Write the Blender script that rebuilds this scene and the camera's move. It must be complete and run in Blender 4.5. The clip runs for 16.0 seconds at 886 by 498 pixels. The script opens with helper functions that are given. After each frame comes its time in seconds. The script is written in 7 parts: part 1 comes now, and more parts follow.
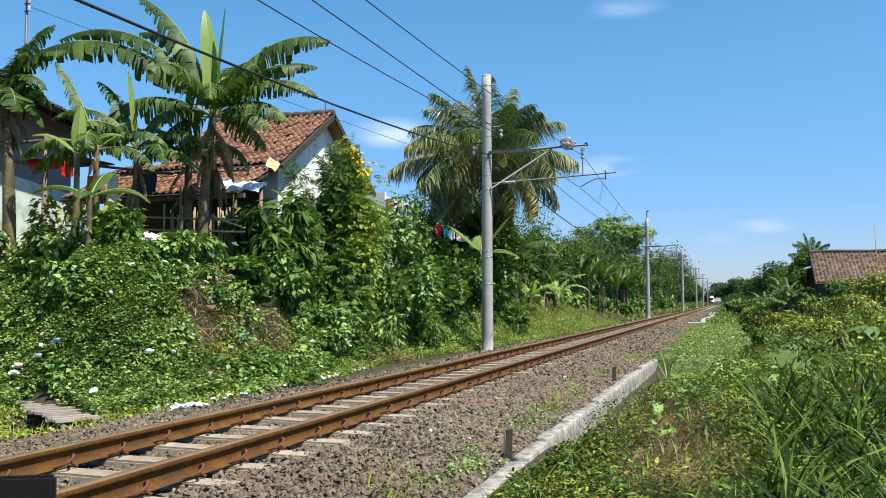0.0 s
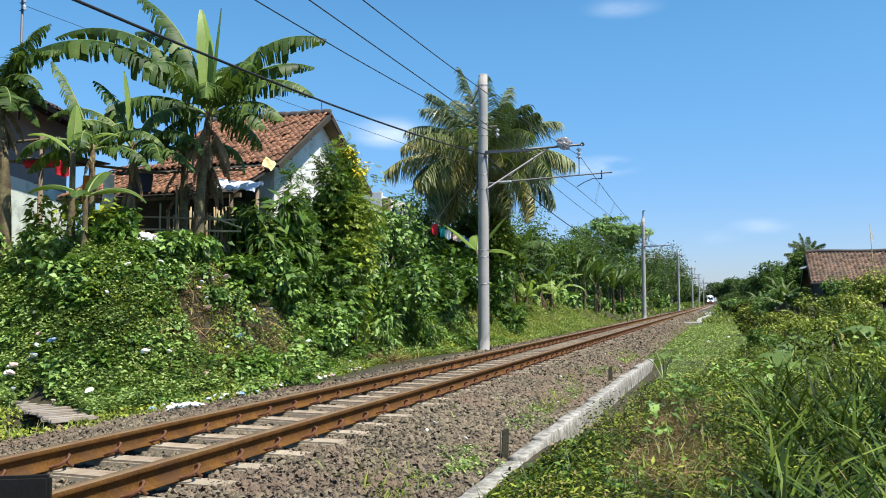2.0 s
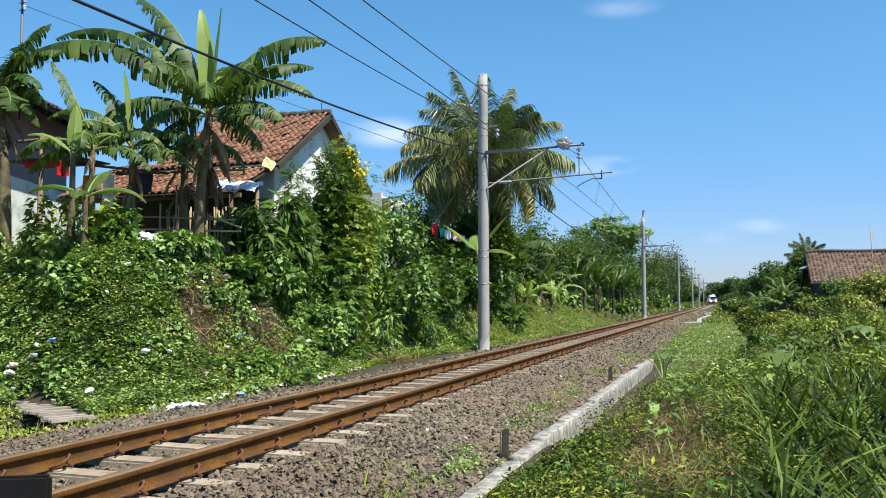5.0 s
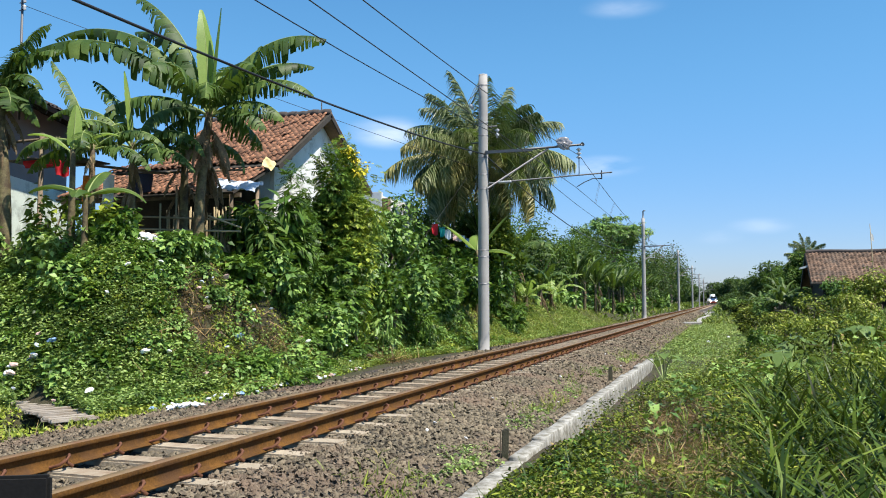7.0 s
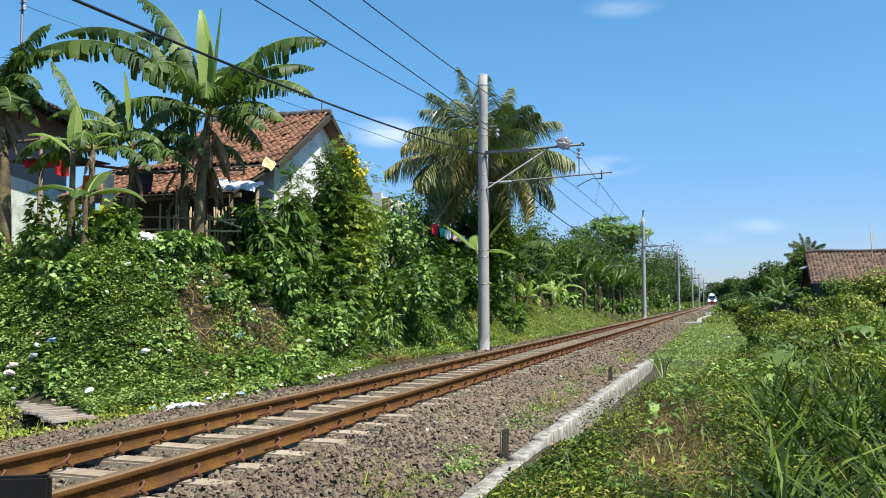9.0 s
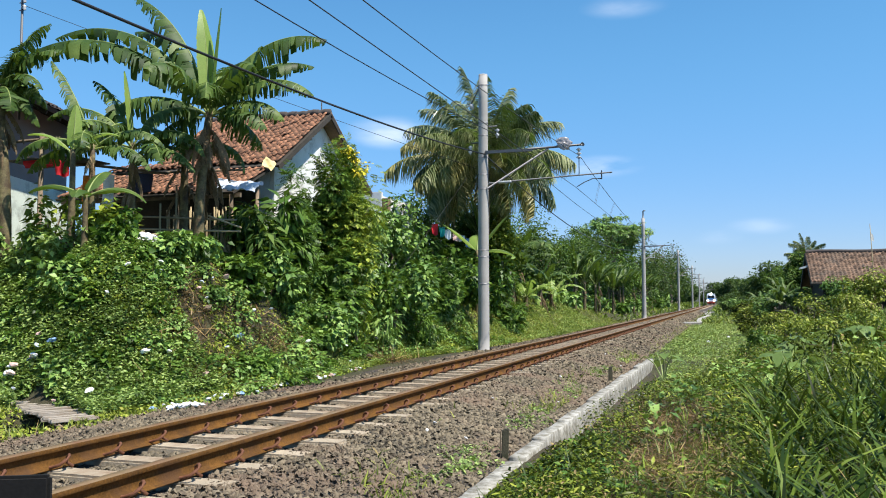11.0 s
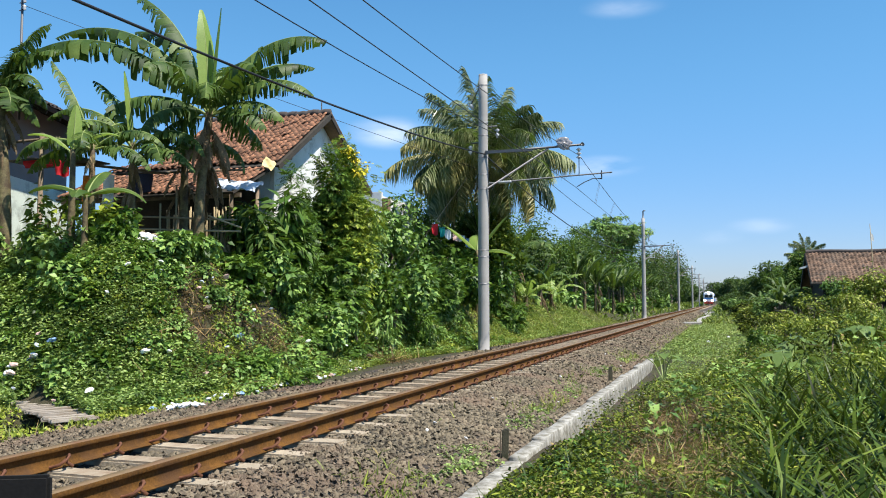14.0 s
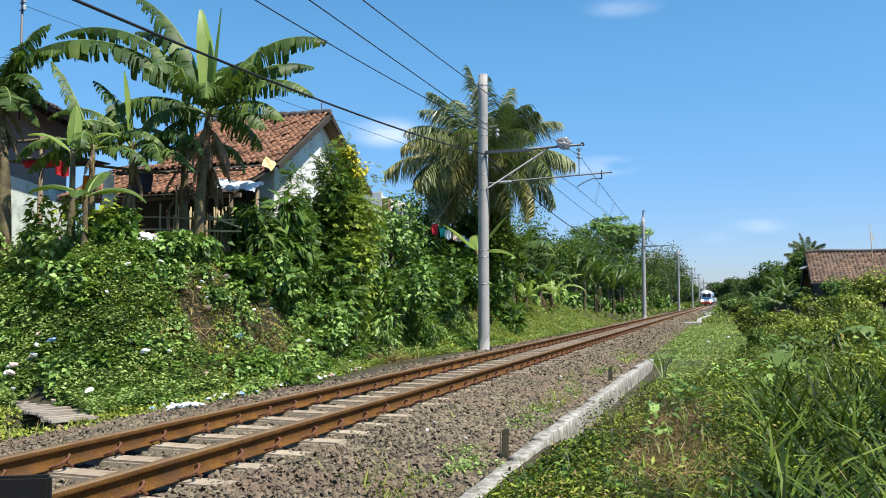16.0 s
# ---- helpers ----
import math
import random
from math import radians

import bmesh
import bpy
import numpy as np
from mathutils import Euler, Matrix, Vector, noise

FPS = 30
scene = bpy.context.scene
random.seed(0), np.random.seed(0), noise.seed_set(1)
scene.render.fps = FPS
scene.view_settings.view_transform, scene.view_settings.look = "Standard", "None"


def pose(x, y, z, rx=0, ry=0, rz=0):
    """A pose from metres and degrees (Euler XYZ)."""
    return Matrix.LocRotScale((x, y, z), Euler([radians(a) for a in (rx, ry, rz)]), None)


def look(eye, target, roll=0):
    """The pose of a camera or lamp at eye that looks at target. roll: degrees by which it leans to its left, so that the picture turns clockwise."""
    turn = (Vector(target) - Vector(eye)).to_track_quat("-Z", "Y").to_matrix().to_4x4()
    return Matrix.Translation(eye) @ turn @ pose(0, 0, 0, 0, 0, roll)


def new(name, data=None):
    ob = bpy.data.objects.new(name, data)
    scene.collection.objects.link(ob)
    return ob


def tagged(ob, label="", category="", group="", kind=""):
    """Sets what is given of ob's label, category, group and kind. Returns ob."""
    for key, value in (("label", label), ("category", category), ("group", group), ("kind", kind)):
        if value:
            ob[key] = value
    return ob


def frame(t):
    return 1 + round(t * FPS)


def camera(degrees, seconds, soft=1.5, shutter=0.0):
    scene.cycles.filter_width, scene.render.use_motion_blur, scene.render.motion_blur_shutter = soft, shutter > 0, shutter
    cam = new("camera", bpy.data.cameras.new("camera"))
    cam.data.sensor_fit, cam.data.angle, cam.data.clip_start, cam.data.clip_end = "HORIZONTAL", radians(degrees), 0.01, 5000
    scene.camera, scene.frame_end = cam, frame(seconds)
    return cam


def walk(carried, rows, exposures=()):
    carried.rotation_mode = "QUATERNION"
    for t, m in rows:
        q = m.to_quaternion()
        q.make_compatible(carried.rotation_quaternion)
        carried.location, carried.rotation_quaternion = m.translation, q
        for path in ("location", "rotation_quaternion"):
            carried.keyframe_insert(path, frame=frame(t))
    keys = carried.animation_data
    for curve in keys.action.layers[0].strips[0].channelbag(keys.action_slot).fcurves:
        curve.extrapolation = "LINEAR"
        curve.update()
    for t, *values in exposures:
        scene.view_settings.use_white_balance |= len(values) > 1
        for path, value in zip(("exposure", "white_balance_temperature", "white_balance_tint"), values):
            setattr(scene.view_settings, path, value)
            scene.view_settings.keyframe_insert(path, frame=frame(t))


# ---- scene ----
# ================= camera =================
cam = camera(54.28, 16.0, soft=1.0)
EYE = (0.0, 0.0, 1.1)
walk(cam, [(0.0, pose(*EYE, 93.46, 0, 18.30)), (0.5, pose(*EYE, 93.45, 0, 18.30)),
           (0.75, pose(*EYE, 93.445, 0, 18.15)), (1.0, pose(*EYE, 93.441, 0, 18.005)),
           (1.25, pose(*EYE, 93.441, 0, 18.05)), (1.5, pose(*EYE, 93.441, 0, 18.06)), (16.0, pose(*EYE, 93.441, 0, 18.06))])

# ================= light =================
SUN_EL, SUN_AZ = radians(61), radians(106)   # azimuth clockwise from +y
world = bpy.data.worlds.new("sky")
scene.world = world
world.use_nodes = True
wn, wl = world.node_tree.nodes, world.node_tree.links
wn.clear()
w_out = wn.new("ShaderNodeOutputWorld")
w_bg = wn.new("ShaderNodeBackground")
w_bg.inputs["Strength"].default_value = 0.110
sky = wn.new("ShaderNodeTexSky")
sky.sky_type = 'NISHITA'
sky.sun_disc = False
sky.sun_elevation, sky.sun_rotation = SUN_EL, SUN_AZ
sky.air_density, sky.dust_density, sky.ozone_density = 1.0, 0.25, 4.0
w_hue = wn.new("ShaderNodeHueSaturation")
w_hue.inputs["Saturation"].default_value = 1.2
wl.new(sky.outputs[0], w_hue.inputs["Color"])
w_tc = wn.new("ShaderNodeTexCoord")
w_sep = wn.new("ShaderNodeSeparateXYZ")
wl.new(w_tc.outputs["Generated"], w_sep.inputs[0])
w_high = wn.new("ShaderNodeMapRange")
w_high.interpolation_type = 'SMOOTHSTEP'
w_high.inputs["From Min"].default_value, w_high.inputs["From Max"].default_value = -0.02, 0.33
wl.new(w_sep.outputs["Z"], w_high.inputs["Value"])
w_haze = wn.new("ShaderNodeMix")     # humid air: paler blue low down, deeper blue above
w_haze.data_type = 'RGBA'
w_haze.inputs["A"].default_value, w_haze.inputs["B"].default_value = (0.54, 0.59, 0.85, 1), (0.91, 1.085, 1.03, 1)
wl.new(w_high.outputs[0], w_haze.inputs["Factor"])
w_tint = wn.new("ShaderNodeVectorMath")
w_tint.operation = 'MULTIPLY'
wl.new(w_hue.outputs[0], w_tint.inputs[0])
wl.new(w_haze.outputs["Result"], w_tint.inputs[1])
w_noise = wn.new("ShaderNodeTexNoise")
w_noise.inputs["Scale"].default_value = 9.0
w_noise.inputs["Detail"].default_value = 7.0
w_map = wn.new("ShaderNodeMapping")
w_map.inputs["Scale"].default_value = (1.0, 1.0, 3.2)
wl.new(w_tc.outputs["Generated"], w_map.inputs["Vector"])
wl.new(w_map.outputs[0], w_noise.inputs["Vector"])
# a few thin fair-weather clouds: (direction, half-width, half-height, density)
cloud_sum = None
for (dx, dy, dz), hw, hh, amount in (((-0.3615, 0.9123, 0.1923), 0.040, 0.015, 0.75), ((-0.1335, 0.9793, 0.1521), 0.042, 0.010, 0.7),
                                     ((-0.0989, 0.9420, 0.3208), 0.036, 0.010, 0.32), ((0.0372, 0.9960, 0.0814), 0.030, 0.008, 0.24),
                                     ((-0.0069, 0.9975, 0.0703), 0.022, 0.007, 0.18)):
    sub = wn.new("ShaderNodeVectorMath")
    sub.operation = 'SUBTRACT'
    wl.new(w_tc.outputs["Generated"], sub.inputs[0])
    sub.inputs[1].default_value = (dx, dy, dz)
    div = wn.new("ShaderNodeVectorMath")
    div.operation = 'DIVIDE'
    wl.new(sub.outputs[0], div.inputs[0])
    div.inputs[1].default_value = (hw, hw, hh)
    length = wn.new("ShaderNodeVectorMath")
    length.operation = 'LENGTH'
    wl.new(div.outputs[0], length.inputs[0])
    fall = wn.new("ShaderNodeMapRange")
    fall.interpolation_type = 'SMOOTHSTEP'
    fall.inputs["From Min"].default_value, fall.inputs["From Max"].default_value = 1.5, 0.1
    fall.inputs["To Min"].default_value, fall.inputs["To Max"].default_value = 0.0, amount
    wl.new(length.outputs["Value"], fall.inputs["Value"])
    if cloud_sum is None:
        cloud_sum = fall.outputs[0]
    else:
        add = wn.new("ShaderNodeMath")
        wl.new(cloud_sum, add.inputs[0])
        wl.new(fall.outputs[0], add.inputs[1])
        cloud_sum = add.outputs[0]
w_ramp = wn.new("ShaderNodeMapRange")
w_ramp.inputs["From Min"].default_value, w_ramp.inputs["From Max"].default_value = 0.40, 0.74
wl.new(w_noise.outputs["Fac"], w_ramp.inputs["Value"])
w_mul = wn.new("ShaderNodeMath")
w_mul.operation = 'MULTIPLY'
w_mul.use_clamp = True
wl.new(cloud_sum, w_mul.inputs[0])
wl.new(w_ramp.outputs[0], w_mul.inputs[1])
w_mix = wn.new("ShaderNodeMix")
w_mix.data_type = 'RGBA'
wl.new(w_mul.outputs[0], w_mix.inputs["Factor"])
wl.new(w_tint.outputs[0], w_mix.inputs["A"])
w_mix.inputs["B"].default_value = (7.0, 7.4, 8.2, 1)
wl.new(w_mix.outputs["Result"], w_bg.inputs["Color"])
wl.new(w_bg.outputs[0], w_out.inputs[0])

sun = new("sun", bpy.data.lights.new("sun", 'SUN'))
sun.data.energy, sun.data.angle, sun.data.color = 5.0, radians(0.55), (1.0, 0.95, 0.86)
sun_dir = Vector((math.sin(SUN_AZ) * math.cos(SUN_EL), math.cos(SUN_AZ) * math.cos(SUN_EL), math.sin(SUN_EL)))
sun.matrix_world = look(sun_dir * 60, (0, 0, 0))
scene.view_settings.exposure = 0.67

# ================= materials =================


def material(name, base, rough=0.8, metal=0.0, vary=0.25, scale=6.0, fine=60.0, bump=0.3, dirt=None, dirt_scale=1.3, dirt_amount=0.45,
             island=0.0, per_object=0.0, spec=0.4, bump_dist=0.01):
    m = bpy.data.materials.new(name)
    m.use_nodes = True
    n, l = m.node_tree.nodes, m.node_tree.links
    b = n["Principled BSDF"]
    b.inputs["Roughness"].default_value, b.inputs["Metallic"].default_value = rough, metal
    b.inputs["Specular IOR Level"].default_value = spec
    tc = n.new("ShaderNodeTexCoord")
    coarse, grain = n.new("ShaderNodeTexNoise"), n.new("ShaderNodeTexNoise")
    coarse.inputs["Scale"].default_value, grain.inputs["Scale"].default_value = scale, fine
    coarse.inputs["Detail"].default_value = grain.inputs["Detail"].default_value = 5
    l.new(tc.outputs["Object"], coarse.inputs["Vector"])
    l.new(tc.outputs["Object"], grain.inputs["Vector"])
    both = n.new("ShaderNodeMath")
    both.operation = 'ADD'
    l.new(coarse.outputs["Fac"], both.inputs[0])
    l.new(grain.outputs["Fac"], both.inputs[1])
    fac = both.outputs[0]
    lo, hi, gain = 0.65, 1.35, 1.0
    for amount, kind in ((island, "i"), (per_object, "o")):
        if amount:
            src = n.new("ShaderNodeNewGeometry").outputs["Random Per Island"] if kind == "i" else n.new("ShaderNodeObjectInfo").outputs["Random"]
            mr = n.new("ShaderNodeMath")
            mr.operation = 'MULTIPLY_ADD'
            l.new(src, mr.inputs[0])
            mr.inputs[1].default_value = amount
            l.new(fac, mr.inputs[2])
            fac = mr.outputs[0]
            lo, hi = lo + amount * 0.1, hi + amount * 0.9
    rng = n.new("ShaderNodeMapRange")
    rng.inputs["From Min"].default_value, rng.inputs["From Max"].default_value = lo, hi
    rng.inputs["To Min"].default_value, rng.inputs["To Max"].default_value = 1 - vary, 1 + vary
    l.new(fac, rng.inputs["Value"])
    sc = n.new("ShaderNodeVectorMath")
    sc.operation = 'SCALE'
    sc.inputs[0].default_value = base
    l.new(rng.outputs[0], sc.inputs["Scale"])
    colour = sc.outputs[0]
    if dirt:
        dn = n.new("ShaderNodeTexNoise")
        dn.inputs["Scale"].default_value, dn.inputs["Detail"].default_value, dn.inputs["Roughness"].default_value = dirt_scale, 8, 0.7
        l.new(tc.outputs["Object"], dn.inputs["Vector"])
        dr = n.new("ShaderNodeMapRange")
        dr.inputs["From Min"].default_value, dr.inputs["From Max"].default_value = 0.62 - dirt_amount * 0.35, 0.72 - dirt_amount * 0.15
        l.new(dn.outputs["Fac"], dr.inputs["Value"])
        mx = n.new("ShaderNodeMix")
        mx.data_type = 'RGBA'
        l.new(dr.outputs[0], mx.inputs["Factor"])
        l.new(colour, mx.inputs["A"])
        mx.inputs["B"].default_value = (*dirt, 1)
        colour = mx.outputs["Result"]
    l.new(colour, b.inputs["Base Color"])
    if bump:
        bp = n.new("ShaderNodeBump")
        bp.inputs["Strength"].default_value, bp.inputs["Distance"].default_value = bump, bump_dist
        l.new(both.outputs[0], bp.inputs["Height"])
        l.new(bp.outputs[0], b.inputs["Normal"])
    return m


def foliage(name, dark, mid, light, rough=0.45, through_colour=(0.15, 0.26, 0.025), translucent=0.2, dry=0.0, spec=0.22, own=0.95):
    m = bpy.data.materials.new(name)
    m.use_nodes = True
    dark, mid, light = [(c[0] * 1.12 * k, c[1] * k, c[2] * k) for c, k in ((dark, 0.55), (mid, 0.92), (light, 1.15))]   # yellowed green; tones spread apart, so shade between leaves is in the colour
    n, l = m.node_tree.nodes, m.node_tree.links
    b, out = n["Principled BSDF"], n["Material Output"]
    b.inputs["Roughness"].default_value = rough
    b.inputs["Specular IOR Level"].default_value = spec
    geo, tc = n.new("ShaderNodeNewGeometry"), n.new("ShaderNodeTexCoord")
    patch = n.new("ShaderNodeTexNoise")
    patch.inputs["Scale"].default_value, patch.inputs["Detail"].default_value = 0.9, 3
    l.new(tc.outputs["Object"], patch.inputs["Vector"])
    mixv = n.new("ShaderNodeMath")
    mixv.operation = 'MULTIPLY_ADD'
    l.new(patch.outputs["Fac"], mixv.inputs[0])
    mixv.inputs[1].default_value = 1.3
    half = n.new("ShaderNodeMath")
    half.operation = 'MULTIPLY_ADD'
    l.new(geo.outputs["Random Per Island"], half.inputs[0])
    half.inputs[1].default_value, half.inputs[2].default_value = own, -0.145 - 0.5 * own
    l.new(half.outputs[0], mixv.inputs[2])
    ramp = n.new("ShaderNodeValToRGB")
    e = ramp.color_ramp.elements
    e[0].position, e[0].color = 0.1, (*dark, 1)
    e[1].position, e[1].color = 0.9, (*light, 1)
    k = e.new(0.5)
    k.color = (*mid, 1)
    if dry:
        k = e.new(1.0)
        k.color = (0.30, 0.22, 0.09, 1)
        e[2].position = 1 - dry
    l.new(mixv.outputs[0], ramp.inputs["Fac"])
    vein = n.new("ShaderNodeTexNoise")
    vein.inputs["Scale"].default_value, vein.inputs["Detail"].default_value = 34, 4
    l.new(tc.outputs["Object"], vein.inputs["Vector"])
    vr = n.new("ShaderNodeMapRange")
    vr.inputs["To Min"].default_value, vr.inputs["To Max"].default_value = 0.7, 1.3
    l.new(vein.outputs["Fac"], vr.inputs["Value"])
    sc = n.new("ShaderNodeVectorMath")
    sc.operation = 'SCALE'
    l.new(ramp.outputs["Color"], sc.inputs[0])
    l.new(vr.outputs[0], sc.inputs["Scale"])
    l.new(sc.outputs[0], b.inputs["Base Color"])
    tr = n.new("ShaderNodeBsdfTranslucent")
    tr.inputs["Color"].default_value = (*through_colour, 1)
    ms = n.new("ShaderNodeMixShader")
    ms.inputs["Fac"].default_value = translucent
    l.new(b.outputs[0], ms.inputs[1])
    l.new(tr.outputs[0], ms.inputs[2])
    l.new(ms.outputs[0], out.inputs["Surface"])
    return m


def glow(name, colour, strength):
    m = bpy.data.materials.new(name)
    m.use_nodes = True
    b = m.node_tree.nodes["Principled BSDF"]
    b.inputs["Base Color"].default_value = (*colour, 1)
    b.inputs["Emission Color"].default_value = (*colour, 1)
    b.inputs["Emission Strength"].default_value = strength
    return m


# base lowered so that shade in gaps between plants is part of it
M_SOIL = material("soil and short grass", (0.044, 0.044, 0.017), 0.95, vary=0.5, scale=1.6, fine=40, bump=0.8, dirt=(0.065, 0.045, 0.027), dirt_scale=0.9, bump_dist=0.05)
# darker than the stones on it: shade of their gaps is coloured in
M_GRAVEL = material("gravel bed", (0.055, 0.046, 0.038), 0.95, vary=0.55, scale=9, fine=45, bump=1.0, dirt=(0.10, 0.075, 0.055), dirt_scale=0.8, bump_dist=0.06)
M_STONE = material("crushed ballast stone", (0.147, 0.119, 0.079), 0.9, vary=0.75, scale=1.2, fine=70, bump=0.4, island=1.2, dirt=(0.15, 0.10, 0.07), dirt_scale=0.6, dirt_amount=0.4)
# rust brown, darkened further so the web's shade is in the colour
M_RAIL = material("rusty rail side", (0.115, 0.053, 0.013), 0.85, vary=0.5, scale=5, fine=50, bump=0.4, spec=0.12, dirt=(0.08, 0.04, 0.018), dirt_scale=3)
# worn tan head; the light falling on its top is coloured in
M_RAILTOP = material("worn sunlit rail head", (0.25, 0.165, 0.085), 0.5, metal=0.35, vary=0.2, scale=8, fine=90, bump=0.1, dirt=(0.2, 0.1, 0.05), dirt_scale=2)
M_CLIP = material("rusty spring clip", (0.13, 0.05, 0.024), 0.8, vary=0.3, bump=0.3)
M_SLEEPER = material("dusty concrete sleeper", (0.35, 0.29, 0.21), 0.92, vary=0.22, scale=3, fine=60, bump=0.4, dirt=(0.24, 0.17, 0.11), dirt_scale=3.5, dirt_amount=0.5, per_object=0.8)
M_CONC = material("weathered concrete", (0.40, 0.385, 0.35), 0.9, vary=0.22, scale=3, fine=45, bump=0.6, dirt=(0.22, 0.20, 0.16), dirt_scale=2.6, dirt_amount=0.55, bump_dist=0.02)
M_DRAIN = material("limewashed drain concrete", (0.44, 0.425, 0.385), 0.92, vary=0.3, scale=9, fine=38, bump=0.25, dirt=(0.15, 0.135, 0.10), dirt_scale=7.5, dirt_amount=0.75, bump_dist=0.012, per_object=0.5)
M_MAST = material("spun concrete mast", (0.37, 0.35, 0.325), 0.75, vary=0.12, scale=2, fine=50, bump=0.2, dirt=(0.33, 0.31, 0.29), dirt_scale=1.6, dirt_amount=0.4)
M_STEEL = material("galvanised steel", (0.14, 0.14, 0.145), 0.55, metal=0.6, vary=0.15, scale=6, fine=60, bump=0.1)
M_INSUL = material("glazed porcelain insulator", (0.5, 0.5, 0.5), 0.25, vary=0.15, bump=0.0)
M_WIRE = material("black cable", (0.016, 0.016, 0.018), 0.6, vary=0.1, bump=0.0)
M_COPPER = material("tarnished contact wire", (0.05, 0.045, 0.04), 0.5, metal=0.5, vary=0.1, bump=0.0)
M_WOOD = material("weathered timber", (0.20, 0.15, 0.10), 0.85, vary=0.35, scale=4, fine=50, bump=0.5, dirt=(0.08, 0.06, 0.04), dirt_scale=3)
M_POST = material("mossy dark timber", (0.085, 0.075, 0.045), 0.9, vary=0.4, scale=6, fine=60, bump=0.6, dirt=(0.04, 0.045, 0.02), dirt_scale=5)
M_PLANK = material("sun-bleached planks", (0.33, 0.285, 0.235), 0.9, vary=0.3, scale=4, fine=40, bump=0.5, per_object=0.9, dirt=(0.22, 0.17, 0.12), dirt_scale=5)
M_BAMBOO = material("dry bamboo", (0.30, 0.235, 0.13), 0.65, vary=0.3, scale=3, fine=30, bump=0.2, per_object=0.9)
M_TILE = material("clay roof tile", (0.29, 0.135, 0.074), 0.9, vary=0.85, scale=2.4, fine=40, bump=0.4, per_object=1.0, island=1.3, dirt=(0.06, 0.042, 0.032), dirt_scale=5.5, dirt_amount=0.5)
M_TILE2 = material("old clay tiling", (0.195, 0.118, 0.076), 0.9, vary=0.75, scale=1.2, fine=30, bump=0.4, island=1.4, dirt=(0.11, 0.08, 0.06), dirt_scale=1.2, dirt_amount=0.5)
M_DARKTILE = material("blackened roof tile", (0.06, 0.05, 0.045), 0.9, vary=0.4, scale=2, fine=30, bump=0.4, island=1.0)
M_WHITE = material("white limewash", (0.72, 0.72, 0.70), 0.9, vary=0.08, scale=1.5, fine=40, bump=0.2, dirt=(0.46, 0.45, 0.42), dirt_scale=1.8, dirt_amount=0.35)
M_GREEN = material("pale green plaster", (0.68, 0.74, 0.64), 0.9, vary=0.1, scale=1.5, fine=40, bump=0.2, dirt=(0.33, 0.36, 0.30), dirt_scale=1.4, dirt_amount=0.4)
# the grey carries the eave's shade on the house wall
M_GREY = material("shade-grey wall render", (0.21, 0.205, 0.20), 0.92, vary=0.12, scale=1.5, fine=40, bump=0.3, dirt=(0.20, 0.20, 0.20), dirt_scale=1.2)
# near-black: shade under roofs and on turned-away walls is put into this colour
M_DARK = material("dark and shaded boards", (0.045, 0.038, 0.03), 0.9, vary=0.3, scale=4, fine=30, bump=0.4)
M_BLACK = material("black painted steel", (0.016, 0.015, 0.014), 0.85, spec=0.15, vary=0.2, bump=0.1)
M_TRUNK = material("tree bark", (0.17, 0.13, 0.09), 0.92, vary=0.35, scale=3, fine=30, bump=0.7)
M_BANTRUNK = material("banana stem", (0.185, 0.155, 0.07), 0.7, vary=0.5, scale=4, fine=25, bump=0.5, dirt=(0.065, 0.042, 0.024), dirt_scale=5.5, dirt_amount=0.72)
M_DEAD = material("dead banana leaf", (0.19, 0.13, 0.07), 0.9, vary=0.4, scale=5, fine=40, bump=0.4)
M_RIB = material("leaf midrib", (0.20, 0.25, 0.07), 0.5, vary=0.2, bump=0.1)

M_BLOSSOM = material("yellow blossom", (0.62, 0.52, 0.03), 0.7, vary=0.25, bump=0.0, island=0.6)

F_BANK = foliage("bank creeper leaf", (0.062, 0.145, 0.030), (0.128, 0.262, 0.056), (0.215, 0.350, 0.088), through_colour=(0.18, 0.30, 0.03), translucent=0.14)
F_BANK2 = foliage("grassy herb leaf", (0.100, 0.150, 0.016), (0.190, 0.270, 0.030), (0.290, 0.350, 0.055), dry=0.06, through_colour=(0.22, 0.31, 0.03), translucent=0.15)
F_SHRUB = foliage("shrub leaf", (0.032, 0.085, 0.011), (0.060, 0.140, 0.019), (0.110, 0.210, 0.032))
F_BRIGHT = foliage("young bright leaf", (0.11, 0.20, 0.024), (0.18, 0.285, 0.034), (0.28, 0.36, 0.05), through_colour=(0.3, 0.4, 0.04), translucent=0.26)
F_BANANA = foliage("banana leaf", (0.020, 0.052, 0.012), (0.050, 0.104, 0.022), (0.135, 0.205, 0.05), rough=0.5, through_colour=(0.17, 0.28, 0.03), translucent=0.20, spec=0.22, own=0.45)
F_BANYOUNG = foliage("young banana leaf", (0.16, 0.28, 0.06), (0.22, 0.36, 0.08), (0.32, 0.43, 0.13), rough=0.36, through_colour=(0.35, 0.5, 0.08), translucent=0.35)
F_PALM = foliage("coconut leaflet", (0.045, 0.075, 0.026), (0.14, 0.195, 0.075), (0.31, 0.36, 0.18), rough=0.32, translucent=0.2, spec=0.5)
F_PALMOLD = foliage("yellowing coconut leaflet", (0.17, 0.19, 0.06), (0.27, 0.28, 0.095), (0.38, 0.37, 0.15), rough=0.4, translucent=0.2)
F_VERGE = foliage("verge weed leaf", (0.020, 0.038, 0.004), (0.060, 0.098, 0.009), (0.180, 0.235, 0.028), dry=0.05, through_colour=(0.13, 0.17, 0.02), translucent=0.14, spec=0.12)
